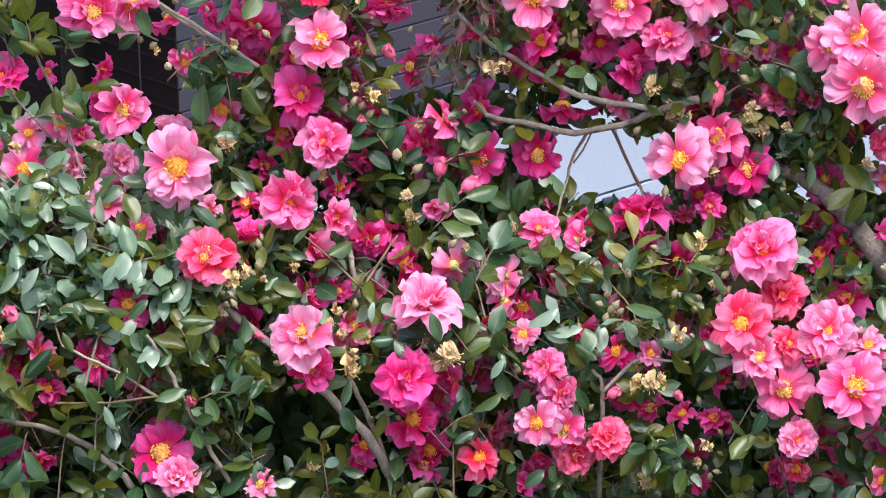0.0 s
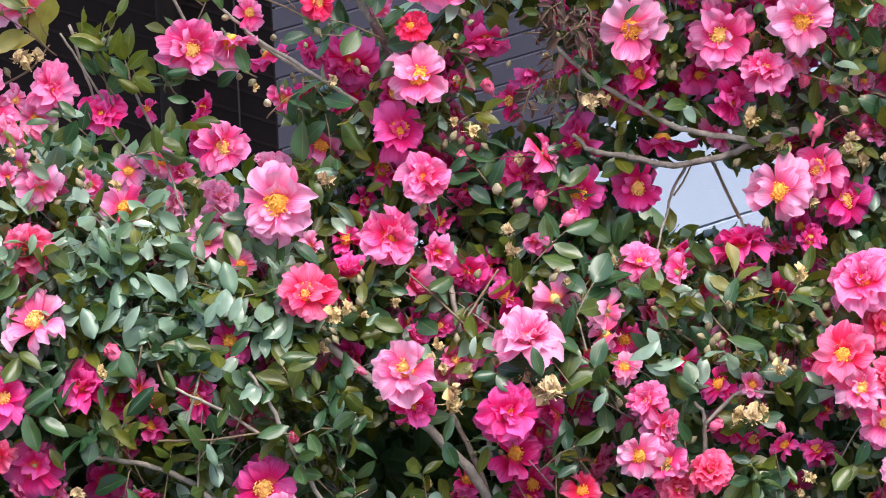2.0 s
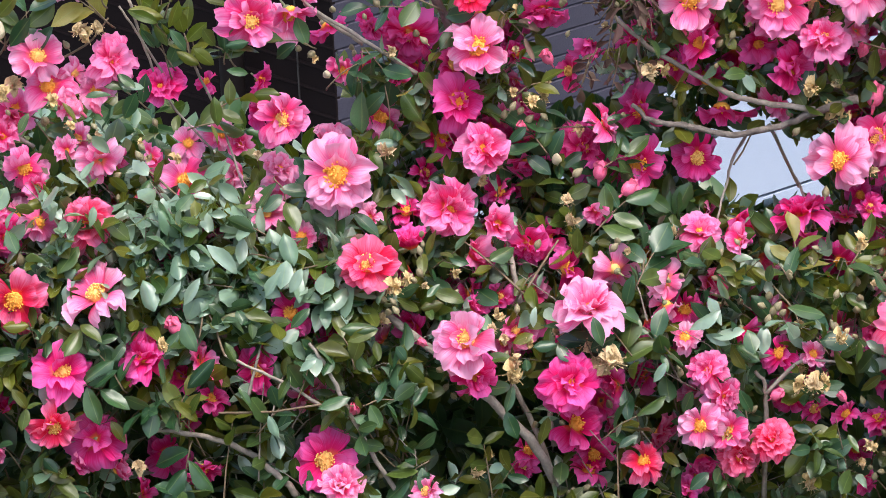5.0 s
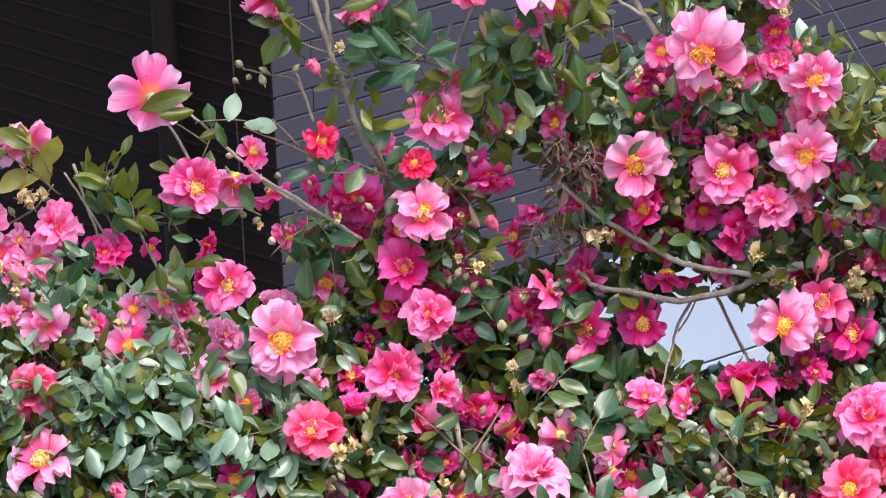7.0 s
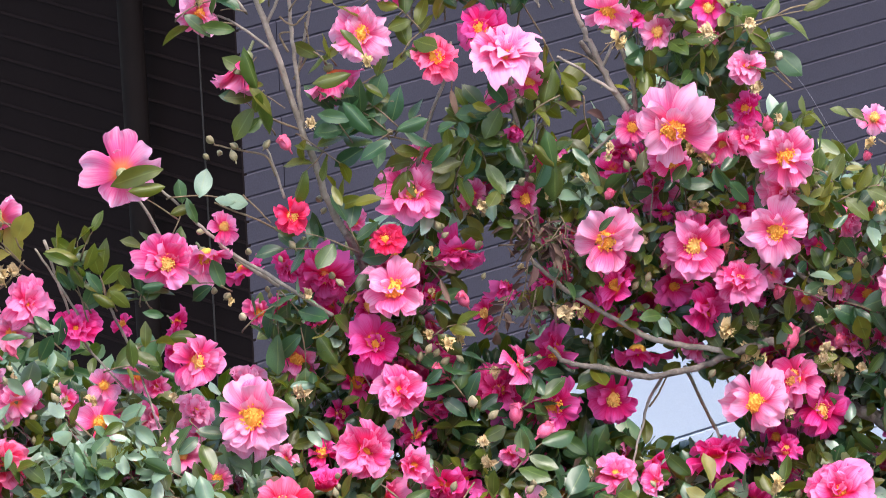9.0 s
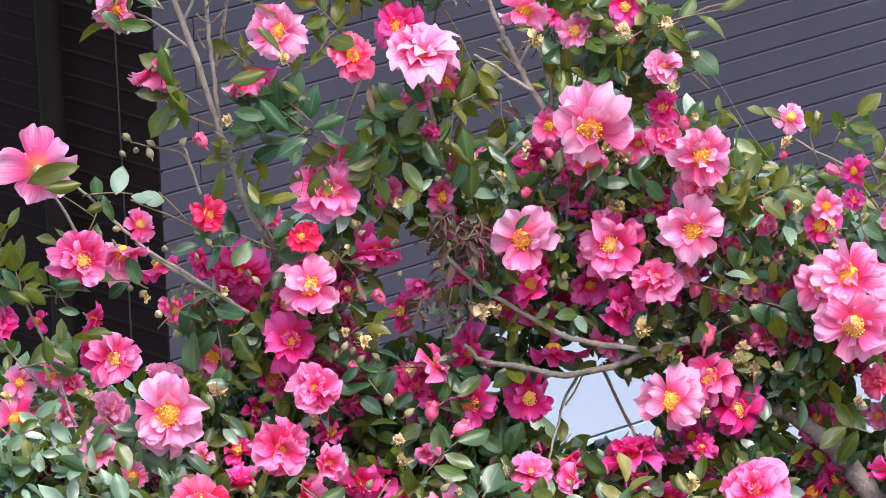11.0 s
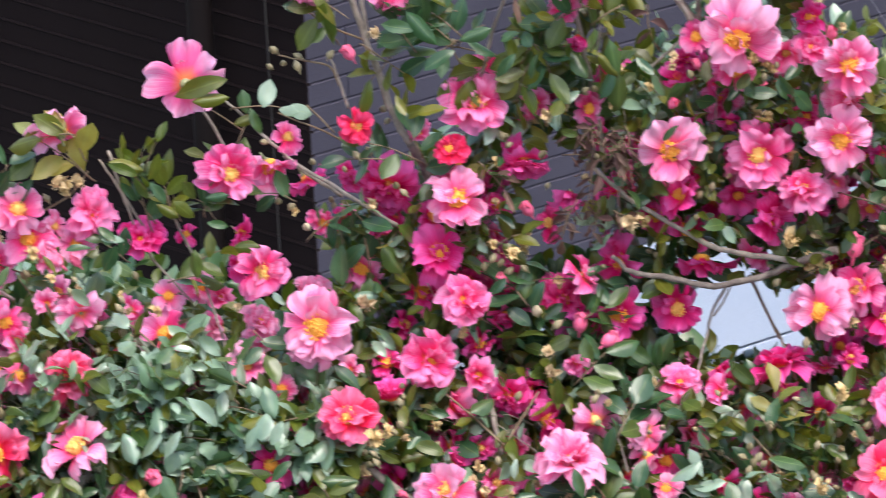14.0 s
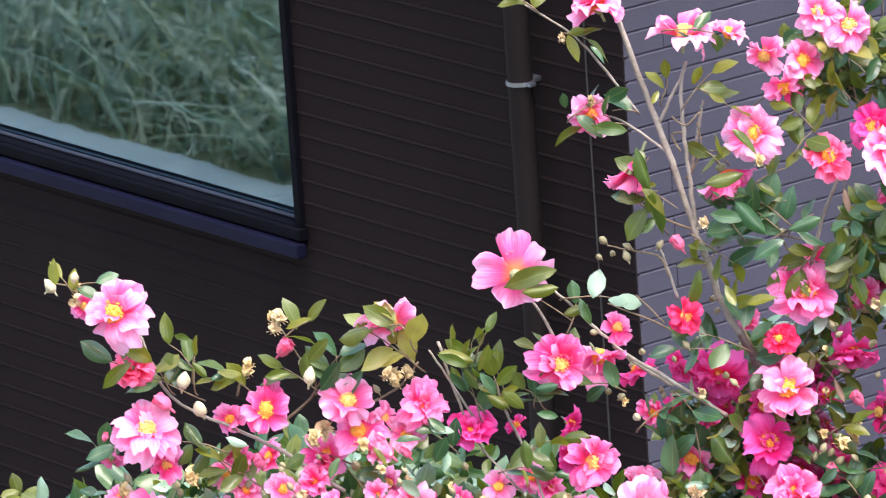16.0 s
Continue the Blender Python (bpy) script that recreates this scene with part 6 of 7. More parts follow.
shoot(4, 0.034, "y", (-0.385, 7.135, 2.952), (-0.377, 7.135, 2.983))
shoot(5, 0.034, "o", (-0.199, 7.141, 3.004), (-0.209, 7.159, 3.030))
shoot(4, 0.038, "d", (-0.375, 7.135, 2.926), (-0.383, 7.135, 2.889))
shoot(5, 0.038, "d", (-0.495, 7.135, 3.002), (-0.466, 7.135, 2.994))
shoot(4, 0.034, "d", (-0.442, 7.135, 2.993), (-0.464, 7.148, 3.027))
shoot(4, 0.031, "d", (-0.189, 7.135, 2.962), (-0.159, 7.135, 2.967))
shoot(5, 0.037, "d", (-0.127, 7.135, 2.896), (-0.146, 7.135, 2.878))
shoot(4, 0.038, "d", (-0.034, 7.135, 2.980), (-0.042, 7.135, 2.948))
shoot(5, 0.040, "d", (0.050, 7.148, 3.002), (0.040, 7.170, 3.033))
shoot(5, 0.040, "d", (0.091, 7.148, 3.000), (0.063, 7.170, 3.032))
shoot(5, 0.037, "d", (0.132, 7.149, 2.998), (0.104, 7.166, 3.025))
shoot(4, 0.042, "d", (0.107, 7.199, 3.070), (0.120, 7.216, 3.095))
shoot(5, 0.037, "d", (0.058, 7.135, 2.912), (0.094, 7.135, 2.936))
shoot(4, 0.035, "d", (0.172, 7.135, 2.951), (0.171, 7.135, 2.926))
shoot(4, 0.035, "d", (0.212, 7.135, 2.911), (0.207, 7.135, 2.949))
shoot(4, 0.031, "d", (0.261, 7.195, 3.057), (0.250, 7.206, 3.073))
shoot(4, 0.035, "y", (0.267, 7.199, 3.062), (0.269, 7.220, 3.092))
shoot(4, 0.035, "o", (0.327, 7.206, 3.069), (0.346, 7.220, 3.089))
shoot(4, 0.035, "d", (0.281, 7.163, 3.011), (0.298, 7.149, 2.990))
shoot(5, 0.035, "d", (0.062, 7.227, 3.113), (0.093, 7.245, 3.137))
shoot(5, 0.035, "d", (0.012, 7.277, 3.186), (-0.005, 7.285, 3.210))
shoot(4, 0.035, "d", (0.071, 7.266, 3.168), (0.095, 7.274, 3.177))
shoot(6, 0.029, "d", (0.061, 7.285, 3.213), (0.096, 7.285, 3.199))
shoot(4, 0.035, "d", (0.050, 7.285, 3.209), (0.008, 7.285, 3.204))
shoot(4, 0.035, "o", (-0.014, 7.285, 3.249), (0.010, 7.285, 3.260))
shoot(9, 0.018, "b", (0.098, 7.285, 3.368), (0.076, 7.285, 3.326))
shoot(9, 0.018, "b", (0.088, 7.285, 3.325), (0.080, 7.285, 3.282))
shoot(9, 0.018, "b", (0.071, 7.285, 3.295), (0.055, 7.285, 3.258))
shoot(9, 0.018, "b", (0.095, 7.285, 3.294), (0.085, 7.285, 3.251))
shoot(9, 0.018, "b", (0.062, 7.285, 3.345), (0.091, 7.285, 3.337))
shoot(4, 0.026, "b", (0.062, 7.285, 3.283), (0.052, 7.285, 3.252))
shoot(4, 0.026, "b", (0.008, 7.285, 3.545), (0.016, 7.285, 3.517))
shoot(4, 0.021, "b", (0.154, 7.285, 3.501), (0.158, 7.285, 3.464))
shoot(3, 0.031, "d", (0.327, 7.285, 3.349), (0.351, 7.285, 3.367))
shoot(3, 0.031, "b", (-0.028, 7.285, 3.340), (-0.005, 7.285, 3.311))
shoot(2, 0.037, "o", (-0.456, 7.250, 3.405), (-0.486, 7.250, 3.401))
shoot(2, 0.037, "y", (-0.443, 7.250, 3.380), (-0.459, 7.250, 3.409))
shoot(2, 0.042, "d", (0.100, 7.166, 3.069), (0.120, 7.188, 3.098))
shoot(3, 0.031, "d", (-0.729, 7.268, 3.209), (-0.699, 7.271, 3.213))
shoot(4, 0.029, "l", (-0.664, 7.250, 3.180), (-0.628, 7.259, 3.191))
shoot(4, 0.029, "l", (-0.604, 7.257, 3.188), (-0.562, 7.278, 3.216))
shoot(4, 0.031, "l", (-0.409, 7.242, 3.157), (-0.385, 7.231, 3.141))
shoot(4, 0.031, "l", (-0.434, 7.217, 3.123), (-0.399, 7.206, 3.106))
shoot(5, 0.031, "o", (-0.621, 7.285, 3.229), (-0.655, 7.285, 3.256))
shoot(4, 0.031, "d", (-0.524, 7.285, 3.243), (-0.502, 7.278, 3.213))
shoot(3, 0.033, "d", (-0.159, 7.270, 3.701), (-0.109, 7.270, 3.695))
shoot(3, 0.031, "o", (-0.081, 7.285, 3.525), (-0.044, 7.285, 3.542))
shoot(4, 0.029, "o", (-0.013, 7.285, 3.583), (-0.035, 7.285, 3.608))
shoot(4, 0.031, "o", (0.024, 7.285, 3.617), (0.001, 7.285, 3.631))

# withered tangle below the dead twigs
shoot(4, 0.020, "b", (0.110, 7.275, 3.284), (0.121, 7.265, 3.281))
shoot(4, 0.020, "b", (0.124, 7.275, 3.352), (0.164, 7.265, 3.345))
shoot(4, 0.020, "b", (0.097, 7.275, 3.379), (0.085, 7.265, 3.375))
shoot(4, 0.020, "b", (0.112, 7.275, 3.348), (0.108, 7.265, 3.343))
shoot(4, 0.020, "b", (0.119, 7.275, 3.351), (0.099, 7.265, 3.344))
shoot(4, 0.020, "b", (0.125, 7.275, 3.337), (0.129, 7.265, 3.316))
shoot(4, 0.020, "b", (0.126, 7.275, 3.339), (0.114, 7.265, 3.332))
shoot(4, 0.020, "b", (0.123, 7.275, 3.365), (0.111, 7.265, 3.352))
shoot(4, 0.020, "b", (0.125, 7.275, 3.375), (0.126, 7.265, 3.354))
shoot(4, 0.020, "b", (0.112, 7.275, 3.373), (0.112, 7.265, 3.352))
shoot(4, 0.020, "b", (0.086, 7.275, 3.377), (0.092, 7.265, 3.369))
shoot(4, 0.020, "b", (0.098, 7.275, 3.344), (0.093, 7.265, 3.328))
shoot(4, 0.020, "b", (0.125, 7.275, 3.329), (0.117, 7.265, 3.311))
shoot(4, 0.020, "b", (0.072, 7.275, 3.375), (0.071, 7.265, 3.371))
shoot(4, 0.020, "b", (0.089, 7.275, 3.361), (0.109, 7.265, 3.349))
shoot(4, 0.020, "b", (0.122, 7.275, 3.360), (0.114, 7.265, 3.355))

# larger single leaves that stand out
leaf_at("o", 1, (-0.287, 7.245, 3.457), (-0.350, 7.233, 3.448))
leaf_at("o", 4, (-0.286, 7.240, 3.439), (-0.327, 7.228, 3.442))
leaf_at("o", 4, (-0.186, 7.255, 3.534), (-0.191, 7.243, 3.582))
leaf_at("o", 1, (-0.194, 7.255, 3.540), (-0.165, 7.243, 3.509))
leaf_at("o", 2, (-0.189, 7.255, 3.510), (-0.184, 7.243, 3.536))
leaf_at("d", 4, (-0.068, 7.255, 3.480), (-0.094, 7.243, 3.524))
leaf_at("d", 3, (-0.089, 7.255, 3.498), (-0.132, 7.243, 3.507))
leaf_at("o", 5, (-0.097, 7.255, 3.596), (-0.068, 7.243, 3.567))
leaf_at("o", 4, (-0.087, 7.255, 3.547), (-0.132, 7.243, 3.546))
leaf_at("d", 0, (-0.049, 7.255, 3.473), (-0.088, 7.243, 3.458))
leaf_at("d", 4, (-0.044, 7.255, 3.484), (-0.010, 7.243, 3.502))
leaf_at("o", 0, (-0.092, 7.255, 3.406), (-0.060, 7.243, 3.419))
leaf_at("o", 3, (-0.113, 7.255, 3.428), (-0.101, 7.243, 3.404))
leaf_at("w", 2, (-0.236, 7.255, 3.419), (-0.212, 7.243, 3.419))
leaf_at("o", 4, (-0.257, 7.255, 3.414), (-0.285, 7.243, 3.409))
leaf_at("d", 1, (-0.265, 7.255, 3.422), (-0.256, 7.243, 3.393))
leaf_at("d", 1, (0.014, 7.260, 3.465), (-0.011, 7.248, 3.442))
leaf_at("d", 5, (0.028, 7.255, 3.438), (0.037, 7.243, 3.472))
leaf_at("d", 3, (0.075, 7.255, 3.374), (0.052, 7.243, 3.385))
leaf_at("d", 4, (0.119, 7.255, 3.434), (0.113, 7.243, 3.479))
leaf_at("o", 4, (0.099, 7.255, 3.462), (0.122, 7.243, 3.438))
leaf_at("o", 3, (0.057, 7.255, 3.501), (0.031, 7.243, 3.511))
leaf_at("d", 3, (0.139, 7.255, 3.456), (0.160, 7.243, 3.435))
leaf_at("d", 5, (0.301, 7.255, 3.406), (0.285, 7.243, 3.435))
leaf_at("d", 1, (0.285, 7.255, 3.426), (0.293, 7.243, 3.401))
leaf_at("o", 1, (0.389, 7.255, 3.402), (0.380, 7.243, 3.427))
leaf_at("o", 5, (0.403, 7.255, 3.389), (0.407, 7.243, 3.423))
leaf_at("y", 1, (0.383, 7.255, 3.390), (0.378, 7.243, 3.419))
leaf_at("y", 4, (0.396, 7.255, 3.389), (0.405, 7.243, 3.410))
leaf_at("d", 3, (0.424, 7.255, 3.369), (0.405, 7.243, 3.355))
leaf_at("d", 5, (0.163, 7.255, 3.364), (0.181, 7.243, 3.385))
leaf_at("d", 0, (-0.360, 7.255, 3.322), (-0.372, 7.243, 3.352))
leaf_at("d", 5, (-0.392, 7.255, 3.327), (-0.405, 7.243, 3.354))
leaf_at("o", 0, (-0.376, 7.255, 3.349), (-0.359, 7.243, 3.380))
leaf_at("o", 1, (-0.387, 7.255, 3.354), (-0.416, 7.243, 3.375))
leaf_at("d", 4, (-0.318, 7.255, 3.326), (-0.294, 7.243, 3.335))
leaf_at("d", 0, (-0.296, 7.255, 3.294), (-0.318, 7.243, 3.304))
leaf_at("o", 2, (-0.331, 7.255, 3.305), (-0.353, 7.243, 3.328))
leaf_at("l", 0, (-0.406, 7.255, 3.284), (-0.429, 7.243, 3.293))
leaf_at("d", 2, (-0.429, 7.255, 3.251), (-0.415, 7.243, 3.285))
leaf_at("l", 3, (-0.446, 7.255, 3.214), (-0.471, 7.243, 3.241))
leaf_at("d", 4, (-0.333, 7.255, 3.271), (-0.332, 7.243, 3.237))
leaf_at("o", 5, (-0.338, 7.255, 3.240), (-0.330, 7.243, 3.219))
leaf_at("d", 3, (-0.432, 7.255, 3.301), (-0.410, 7.243, 3.285))
leaf_at("o", 5, (-0.573, 7.262, 3.355), (-0.604, 7.250, 3.357))
leaf_at("o", 3, (-0.555, 7.262, 3.366), (-0.524, 7.250, 3.400))
leaf_at("d", 3, (-0.544, 7.262, 3.334), (-0.513, 7.250, 3.376))
leaf_at("o", 5, (-0.575, 7.262, 3.404), (-0.543, 7.250, 3.420))
leaf_at("o", 4, (-0.676, 7.262, 3.373), (-0.660, 7.250, 3.359))
leaf_at("o", 3, (-0.677, 7.262, 3.399), (-0.696, 7.250, 3.408))
leaf_at("o", 1, (-0.740, 7.262, 3.376), (-0.778, 7.250, 3.354))
leaf_at("d", 2, (-0.763, 7.262, 3.286), (-0.799, 7.250, 3.274))
leaf_at("y", 0, (-0.813, 7.262, 3.465), (-0.813, 7.250, 3.498))
leaf_at("o", 1, (-0.191, 7.262, 3.542), (-0.196, 7.250, 3.581))
leaf_at("d", 2, (-0.268, 7.262, 3.626), (-0.270, 7.250, 3.645))
leaf_at("d", 5, (-0.229, 7.262, 3.616), (-0.221, 7.250, 3.643))
leaf_at("d", 3, (-0.205, 7.262, 3.598), (-0.248, 7.250, 3.607))
leaf_at("d", 5, (-0.238, 7.262, 3.691), (-0.222, 7.250, 3.673))
leaf_at("o", 2, (-0.260, 7.262, 3.705), (-0.242, 7.250, 3.713))
leaf_at("o", 3, (-0.170, 7.262, 3.639), (-0.180, 7.250, 3.625))
leaf_at("o", 4, (-0.135, 7.262, 3.643), (-0.125, 7.250, 3.664))
leaf_at("o", 3, (-0.118, 7.262, 3.633), (-0.098, 7.250, 3.623))
leaf_at("d", 4, (-0.641, 7.262, 3.360), (-0.657, 7.250, 3.357))
leaf_at("o", 2, (-0.624, 7.262, 3.356), (-0.652, 7.250, 3.367))
leaf_at("o", 4, (-0.394, 7.262, 3.327), (-0.402, 7.250, 3.356))
leaf_at("o", 4, (-0.381, 7.262, 3.357), (-0.417, 7.250, 3.374))
leaf_at("d", 3, (-0.379, 7.262, 3.326), (-0.390, 7.250, 3.362))
leaf_at("o", 4, (-0.370, 7.262, 3.320), (-0.344, 7.250, 3.309))
leaf_at("d", 1, (-0.469, 7.262, 3.275), (-0.441, 7.250, 3.284))
leaf_at("d", 2, (-0.441, 7.262, 3.254), (-0.420, 7.250, 3.276))
leaf_at("o", 5, (-0.493, 7.262, 3.270), (-0.476, 7.250, 3.248))
leaf_at("d", 0, (-0.529, 7.262, 3.260), (-0.543, 7.250, 3.240))
leaf_at("d", 2, (-0.587, 7.262, 3.251), (-0.564, 7.250, 3.272))
leaf_at("l", 4, (-0.624, 7.262, 3.278), (-0.644, 7.250, 3.295))
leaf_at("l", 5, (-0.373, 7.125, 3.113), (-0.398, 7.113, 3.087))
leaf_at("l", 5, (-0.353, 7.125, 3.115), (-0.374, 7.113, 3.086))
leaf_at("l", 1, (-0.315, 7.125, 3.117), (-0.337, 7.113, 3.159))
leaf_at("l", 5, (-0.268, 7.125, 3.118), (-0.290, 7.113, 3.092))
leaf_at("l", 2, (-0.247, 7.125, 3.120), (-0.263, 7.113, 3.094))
leaf_at("d", 4, (-0.171, 7.125, 3.049), (-0.212, 7.113, 3.058))
leaf_at("d", 4, (-0.343, 7.125, 3.025), (-0.380, 7.113, 2.996))
leaf_at("d", 4, (-0.331, 7.125, 3.043), (-0.320, 7.113, 3.022))
leaf_at("l", 0, (-0.237, 7.125, 3.020), (-0.257, 7.113, 3.011))
leaf_at("d", 5, (-0.265, 7.125, 3.002), (-0.281, 7.113, 2.977))
leaf_at("d", 5, (-0.321, 7.125, 2.992), (-0.302, 7.113, 2.964))
leaf_at("o", 1, (-0.365, 7.125, 2.956), (-0.385, 7.113, 2.987))
leaf_at("o", 5, (-0.373, 7.125, 2.963), (-0.359, 7.113, 2.995))
leaf_at("l", 4, (-0.291, 7.125, 2.960), (-0.277, 7.113, 2.938))
leaf_at("d", 2, (-0.204, 7.125, 2.975), (-0.243, 7.113, 2.969))
leaf_at("d", 2, (-0.033, 7.125, 2.980), (-0.046, 7.113, 2.950))
leaf_at("d", 0, (-0.241, 7.125, 3.076), (-0.265, 7.113, 3.057))
leaf_at("o", 0, (-0.171, 7.125, 3.049), (-0.207, 7.113, 3.042))
leaf_at("d", 3, (-0.105, 7.125, 3.096), (-0.120, 7.113, 3.082))
leaf_at("l", 5, (0.194, 7.125, 3.064), (0.183, 7.113, 3.094))
leaf_at("d", 3, (0.236, 7.125, 3.081), (0.242, 7.113, 3.110))
leaf_at("d", 0, (0.088, 7.125, 3.063), (0.095, 7.113, 3.101))
leaf_at("d", 2, (0.294, 7.125, 3.041), (0.252, 7.113, 3.060))
leaf_at("d", 0, (0.214, 7.125, 2.938), (0.203, 7.113, 2.968))
leaf_at("d", 3, (0.143, 7.125, 2.941), (0.156, 7.113, 2.976))
leaf_at("l", 1, (-0.006, 7.125, 3.066), (-0.013, 7.113, 3.046))
leaf_at("d", 0, (0.053, 7.125, 3.052), (0.063, 7.113, 3.018))
leaf_at("d", 2, (0.359, 7.125, 3.064), (0.347, 7.113, 3.093))
leaf_at("o", 3, (0.391, 7.125, 2.906), (0.372, 7.113, 2.886))
leaf_at("d", 3, (0.314, 7.125, 2.909), (0.325, 7.113, 2.888))
leaf_at("l", 0, (0.127, 7.125, 2.998), (0.112, 7.113, 2.978))
leaf_at("d", 0, (0.095, 7.125, 2.918), (0.071, 7.113, 2.911))

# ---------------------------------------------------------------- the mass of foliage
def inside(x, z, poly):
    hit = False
    for (x0, z0), (x1, z1) in zip(poly, poly[1:] + poly[:1]):
        if (z0 > z) != (z1 > z) and x < (x1 - x0) * (z - z0) / (z1 - z0) + x0:
            hit = not hit
    return hit


GAP_Y = 7.4   # plane of the gaps, cleared along the camera's sight: centre, half width, half height
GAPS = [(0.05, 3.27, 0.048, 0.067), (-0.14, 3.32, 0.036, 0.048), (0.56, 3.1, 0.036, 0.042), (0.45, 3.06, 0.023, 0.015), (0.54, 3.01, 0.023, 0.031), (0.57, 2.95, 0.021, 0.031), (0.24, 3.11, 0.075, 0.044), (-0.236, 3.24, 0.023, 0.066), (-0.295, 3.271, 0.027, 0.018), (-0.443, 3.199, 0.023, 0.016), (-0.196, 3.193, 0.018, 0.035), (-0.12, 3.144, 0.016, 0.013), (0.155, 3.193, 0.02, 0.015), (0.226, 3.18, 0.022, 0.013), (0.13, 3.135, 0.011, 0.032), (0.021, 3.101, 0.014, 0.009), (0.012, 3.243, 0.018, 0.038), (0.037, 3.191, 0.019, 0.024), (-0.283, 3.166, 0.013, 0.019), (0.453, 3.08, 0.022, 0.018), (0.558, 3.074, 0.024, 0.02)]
# dark hollows in its face, cleared along the same sight, closed further back
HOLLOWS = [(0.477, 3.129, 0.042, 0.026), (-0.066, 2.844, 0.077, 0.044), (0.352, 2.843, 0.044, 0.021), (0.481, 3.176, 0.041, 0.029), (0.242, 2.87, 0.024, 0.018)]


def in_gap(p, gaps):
    # project p from the camera into the plane of the gaps
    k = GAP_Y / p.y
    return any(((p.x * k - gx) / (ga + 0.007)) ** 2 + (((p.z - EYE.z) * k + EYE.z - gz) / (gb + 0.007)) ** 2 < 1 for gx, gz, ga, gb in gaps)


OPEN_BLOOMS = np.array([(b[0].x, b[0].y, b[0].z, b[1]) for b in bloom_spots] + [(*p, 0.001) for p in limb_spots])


def hidden_blooms(poly, count, front, back, colours, least=0.034, most=0.056):
    """Smaller blooms half buried in the crown."""
    xs, zs = [p[0] for p in poly], [p[1] for p in poly]
    made, count = 0, round(count * 0.8)
    for _ in range(count * 60):
        if made == count:
            break
        p = Vector((rng.uniform(min(xs), max(xs)), rng.uniform(front, back), rng.uniform(min(zs), max(zs))))
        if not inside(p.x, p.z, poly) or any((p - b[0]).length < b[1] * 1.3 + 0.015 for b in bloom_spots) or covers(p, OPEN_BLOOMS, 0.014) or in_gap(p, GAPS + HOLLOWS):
            continue
        small_bloom(rng.choice(colours), rng.choice("bbwwdsc"), p, rng.uniform(least, most), (rng.gauss(0, 1.0), -0.6, rng.gauss(0.3, 1.0)))
        made += 1


hidden_blooms([(-0.18, 3.13), (0.60, 3.08), (0.59, 3.01), (-0.18, 3.04)], 26, 7.252, 7.372, ["hot", "hot", "pink", "pink"])
hidden_blooms([(-0.18, 3.06), (0.59, 3.02), (0.59, 2.93), (-0.18, 2.97)], 18, 7.199, 7.319, ["hot", "hot", "pink", "pale"])
hidden_blooms([(0.04, 2.97), (0.59, 2.94), (0.58, 2.79), (0.03, 2.81)], 14, 7.170, 7.290, ["hot", "hot", "pink", "hot"])
hidden_blooms([(-0.87, 3.20), (-0.33, 3.21), (-0.18, 3.11), (-0.18, 3.04), (-0.76, 3.07)], 26, 7.270, 7.350, ["pale", "pink", "pale", "pale"])
hidden_blooms([(-0.69, 3.10), (-0.18, 3.07), (-0.19, 2.83), (-0.64, 2.85)], 10, 7.170, 7.290, ["hot", "pink", "hot"])
hidden_blooms([(-0.18, 3.27), (-0.03, 3.33), (0.16, 3.32), (0.40, 3.37), (0.61, 3.28), (0.60, 3.08), (0.33, 3.20), (0.16, 3.25), (0.01, 3.18), (-0.15, 3.13)], 32, 7.320, 7.460, ["hot", "hot", "pink", "hot"])
hidden_blooms([(-0.76, 3.25), (-0.47, 3.26), (-0.33, 3.19), (-0.33, 3.16), (-0.76, 3.18)], 4, 7.320, 7.370, ["pale", "pink", "pink"])
hidden_blooms([(-0.76, 3.22), (-0.68, 3.28), (-0.47, 3.27), (-0.31, 3.19), (-0.18, 3.09), (-0.34, 3.06), (-0.82, 3.09)], 18, 7.291, 7.341, ["pale", "pale", "pale", "pink"])
hidden_blooms([(-0.17, 3.13), (0.27, 3.11), (0.59, 2.96), (0.59, 2.80), (0.03, 2.83), (-0.18, 3.00)], 24, 7.206, 7.246, ["pale", "pink", "hot"])
hidden_blooms([(-0.17, 3.32), (0.04, 3.40), (0.22, 3.44), (0.40, 3.42), (0.52, 3.30), (0.51, 3.14), (0.32, 3.20), (0.10, 3.31), (0.01, 3.25), (-0.13, 3.17)], 14, 7.320, 7.370, ["pink", "hot", "pale"])
hidden_blooms([(-0.17, 3.30), (-0.02, 3.33), (0.10, 3.31), (0.17, 3.25), (0.13, 3.22), (0.01, 3.16), (-0.13, 3.17)], 12, 7.320, 7.380, ["hot", "hot", "pink"])
hidden_blooms([(0.04, 3.39), (0.22, 3.39), (0.43, 3.35), (0.43, 3.23), (0.25, 3.27), (0.10, 3.31)], 10, 7.320, 7.380, ["hot", "pink", "hot"])
hidden_blooms([(-0.30, 3.32), (-0.21, 3.32), (-0.17, 3.26), (-0.19, 3.17), (-0.26, 3.18), (-0.31, 3.25)], 9, 7.320, 7.360, ["pale", "pink", "hot"])
hidden_blooms([(-0.04, 3.24), (0.03, 3.24), (0.03, 3.06), (-0.05, 3.06)], 11, 7.299, 7.349, ["hot", "pink", "pink"])
hidden_blooms([(-0.60, 3.09), (-0.18, 3.07), (-0.19, 2.85), (-0.61, 2.87)], 6, 7.170, 7.210, ["hot", "pink", "pale"])
hidden_blooms([(0.32, 3.23), (0.51, 3.22), (0.53, 3.03), (0.32, 3.04)], 12, 7.302, 7.382, ["hot", "hot", "pink"])
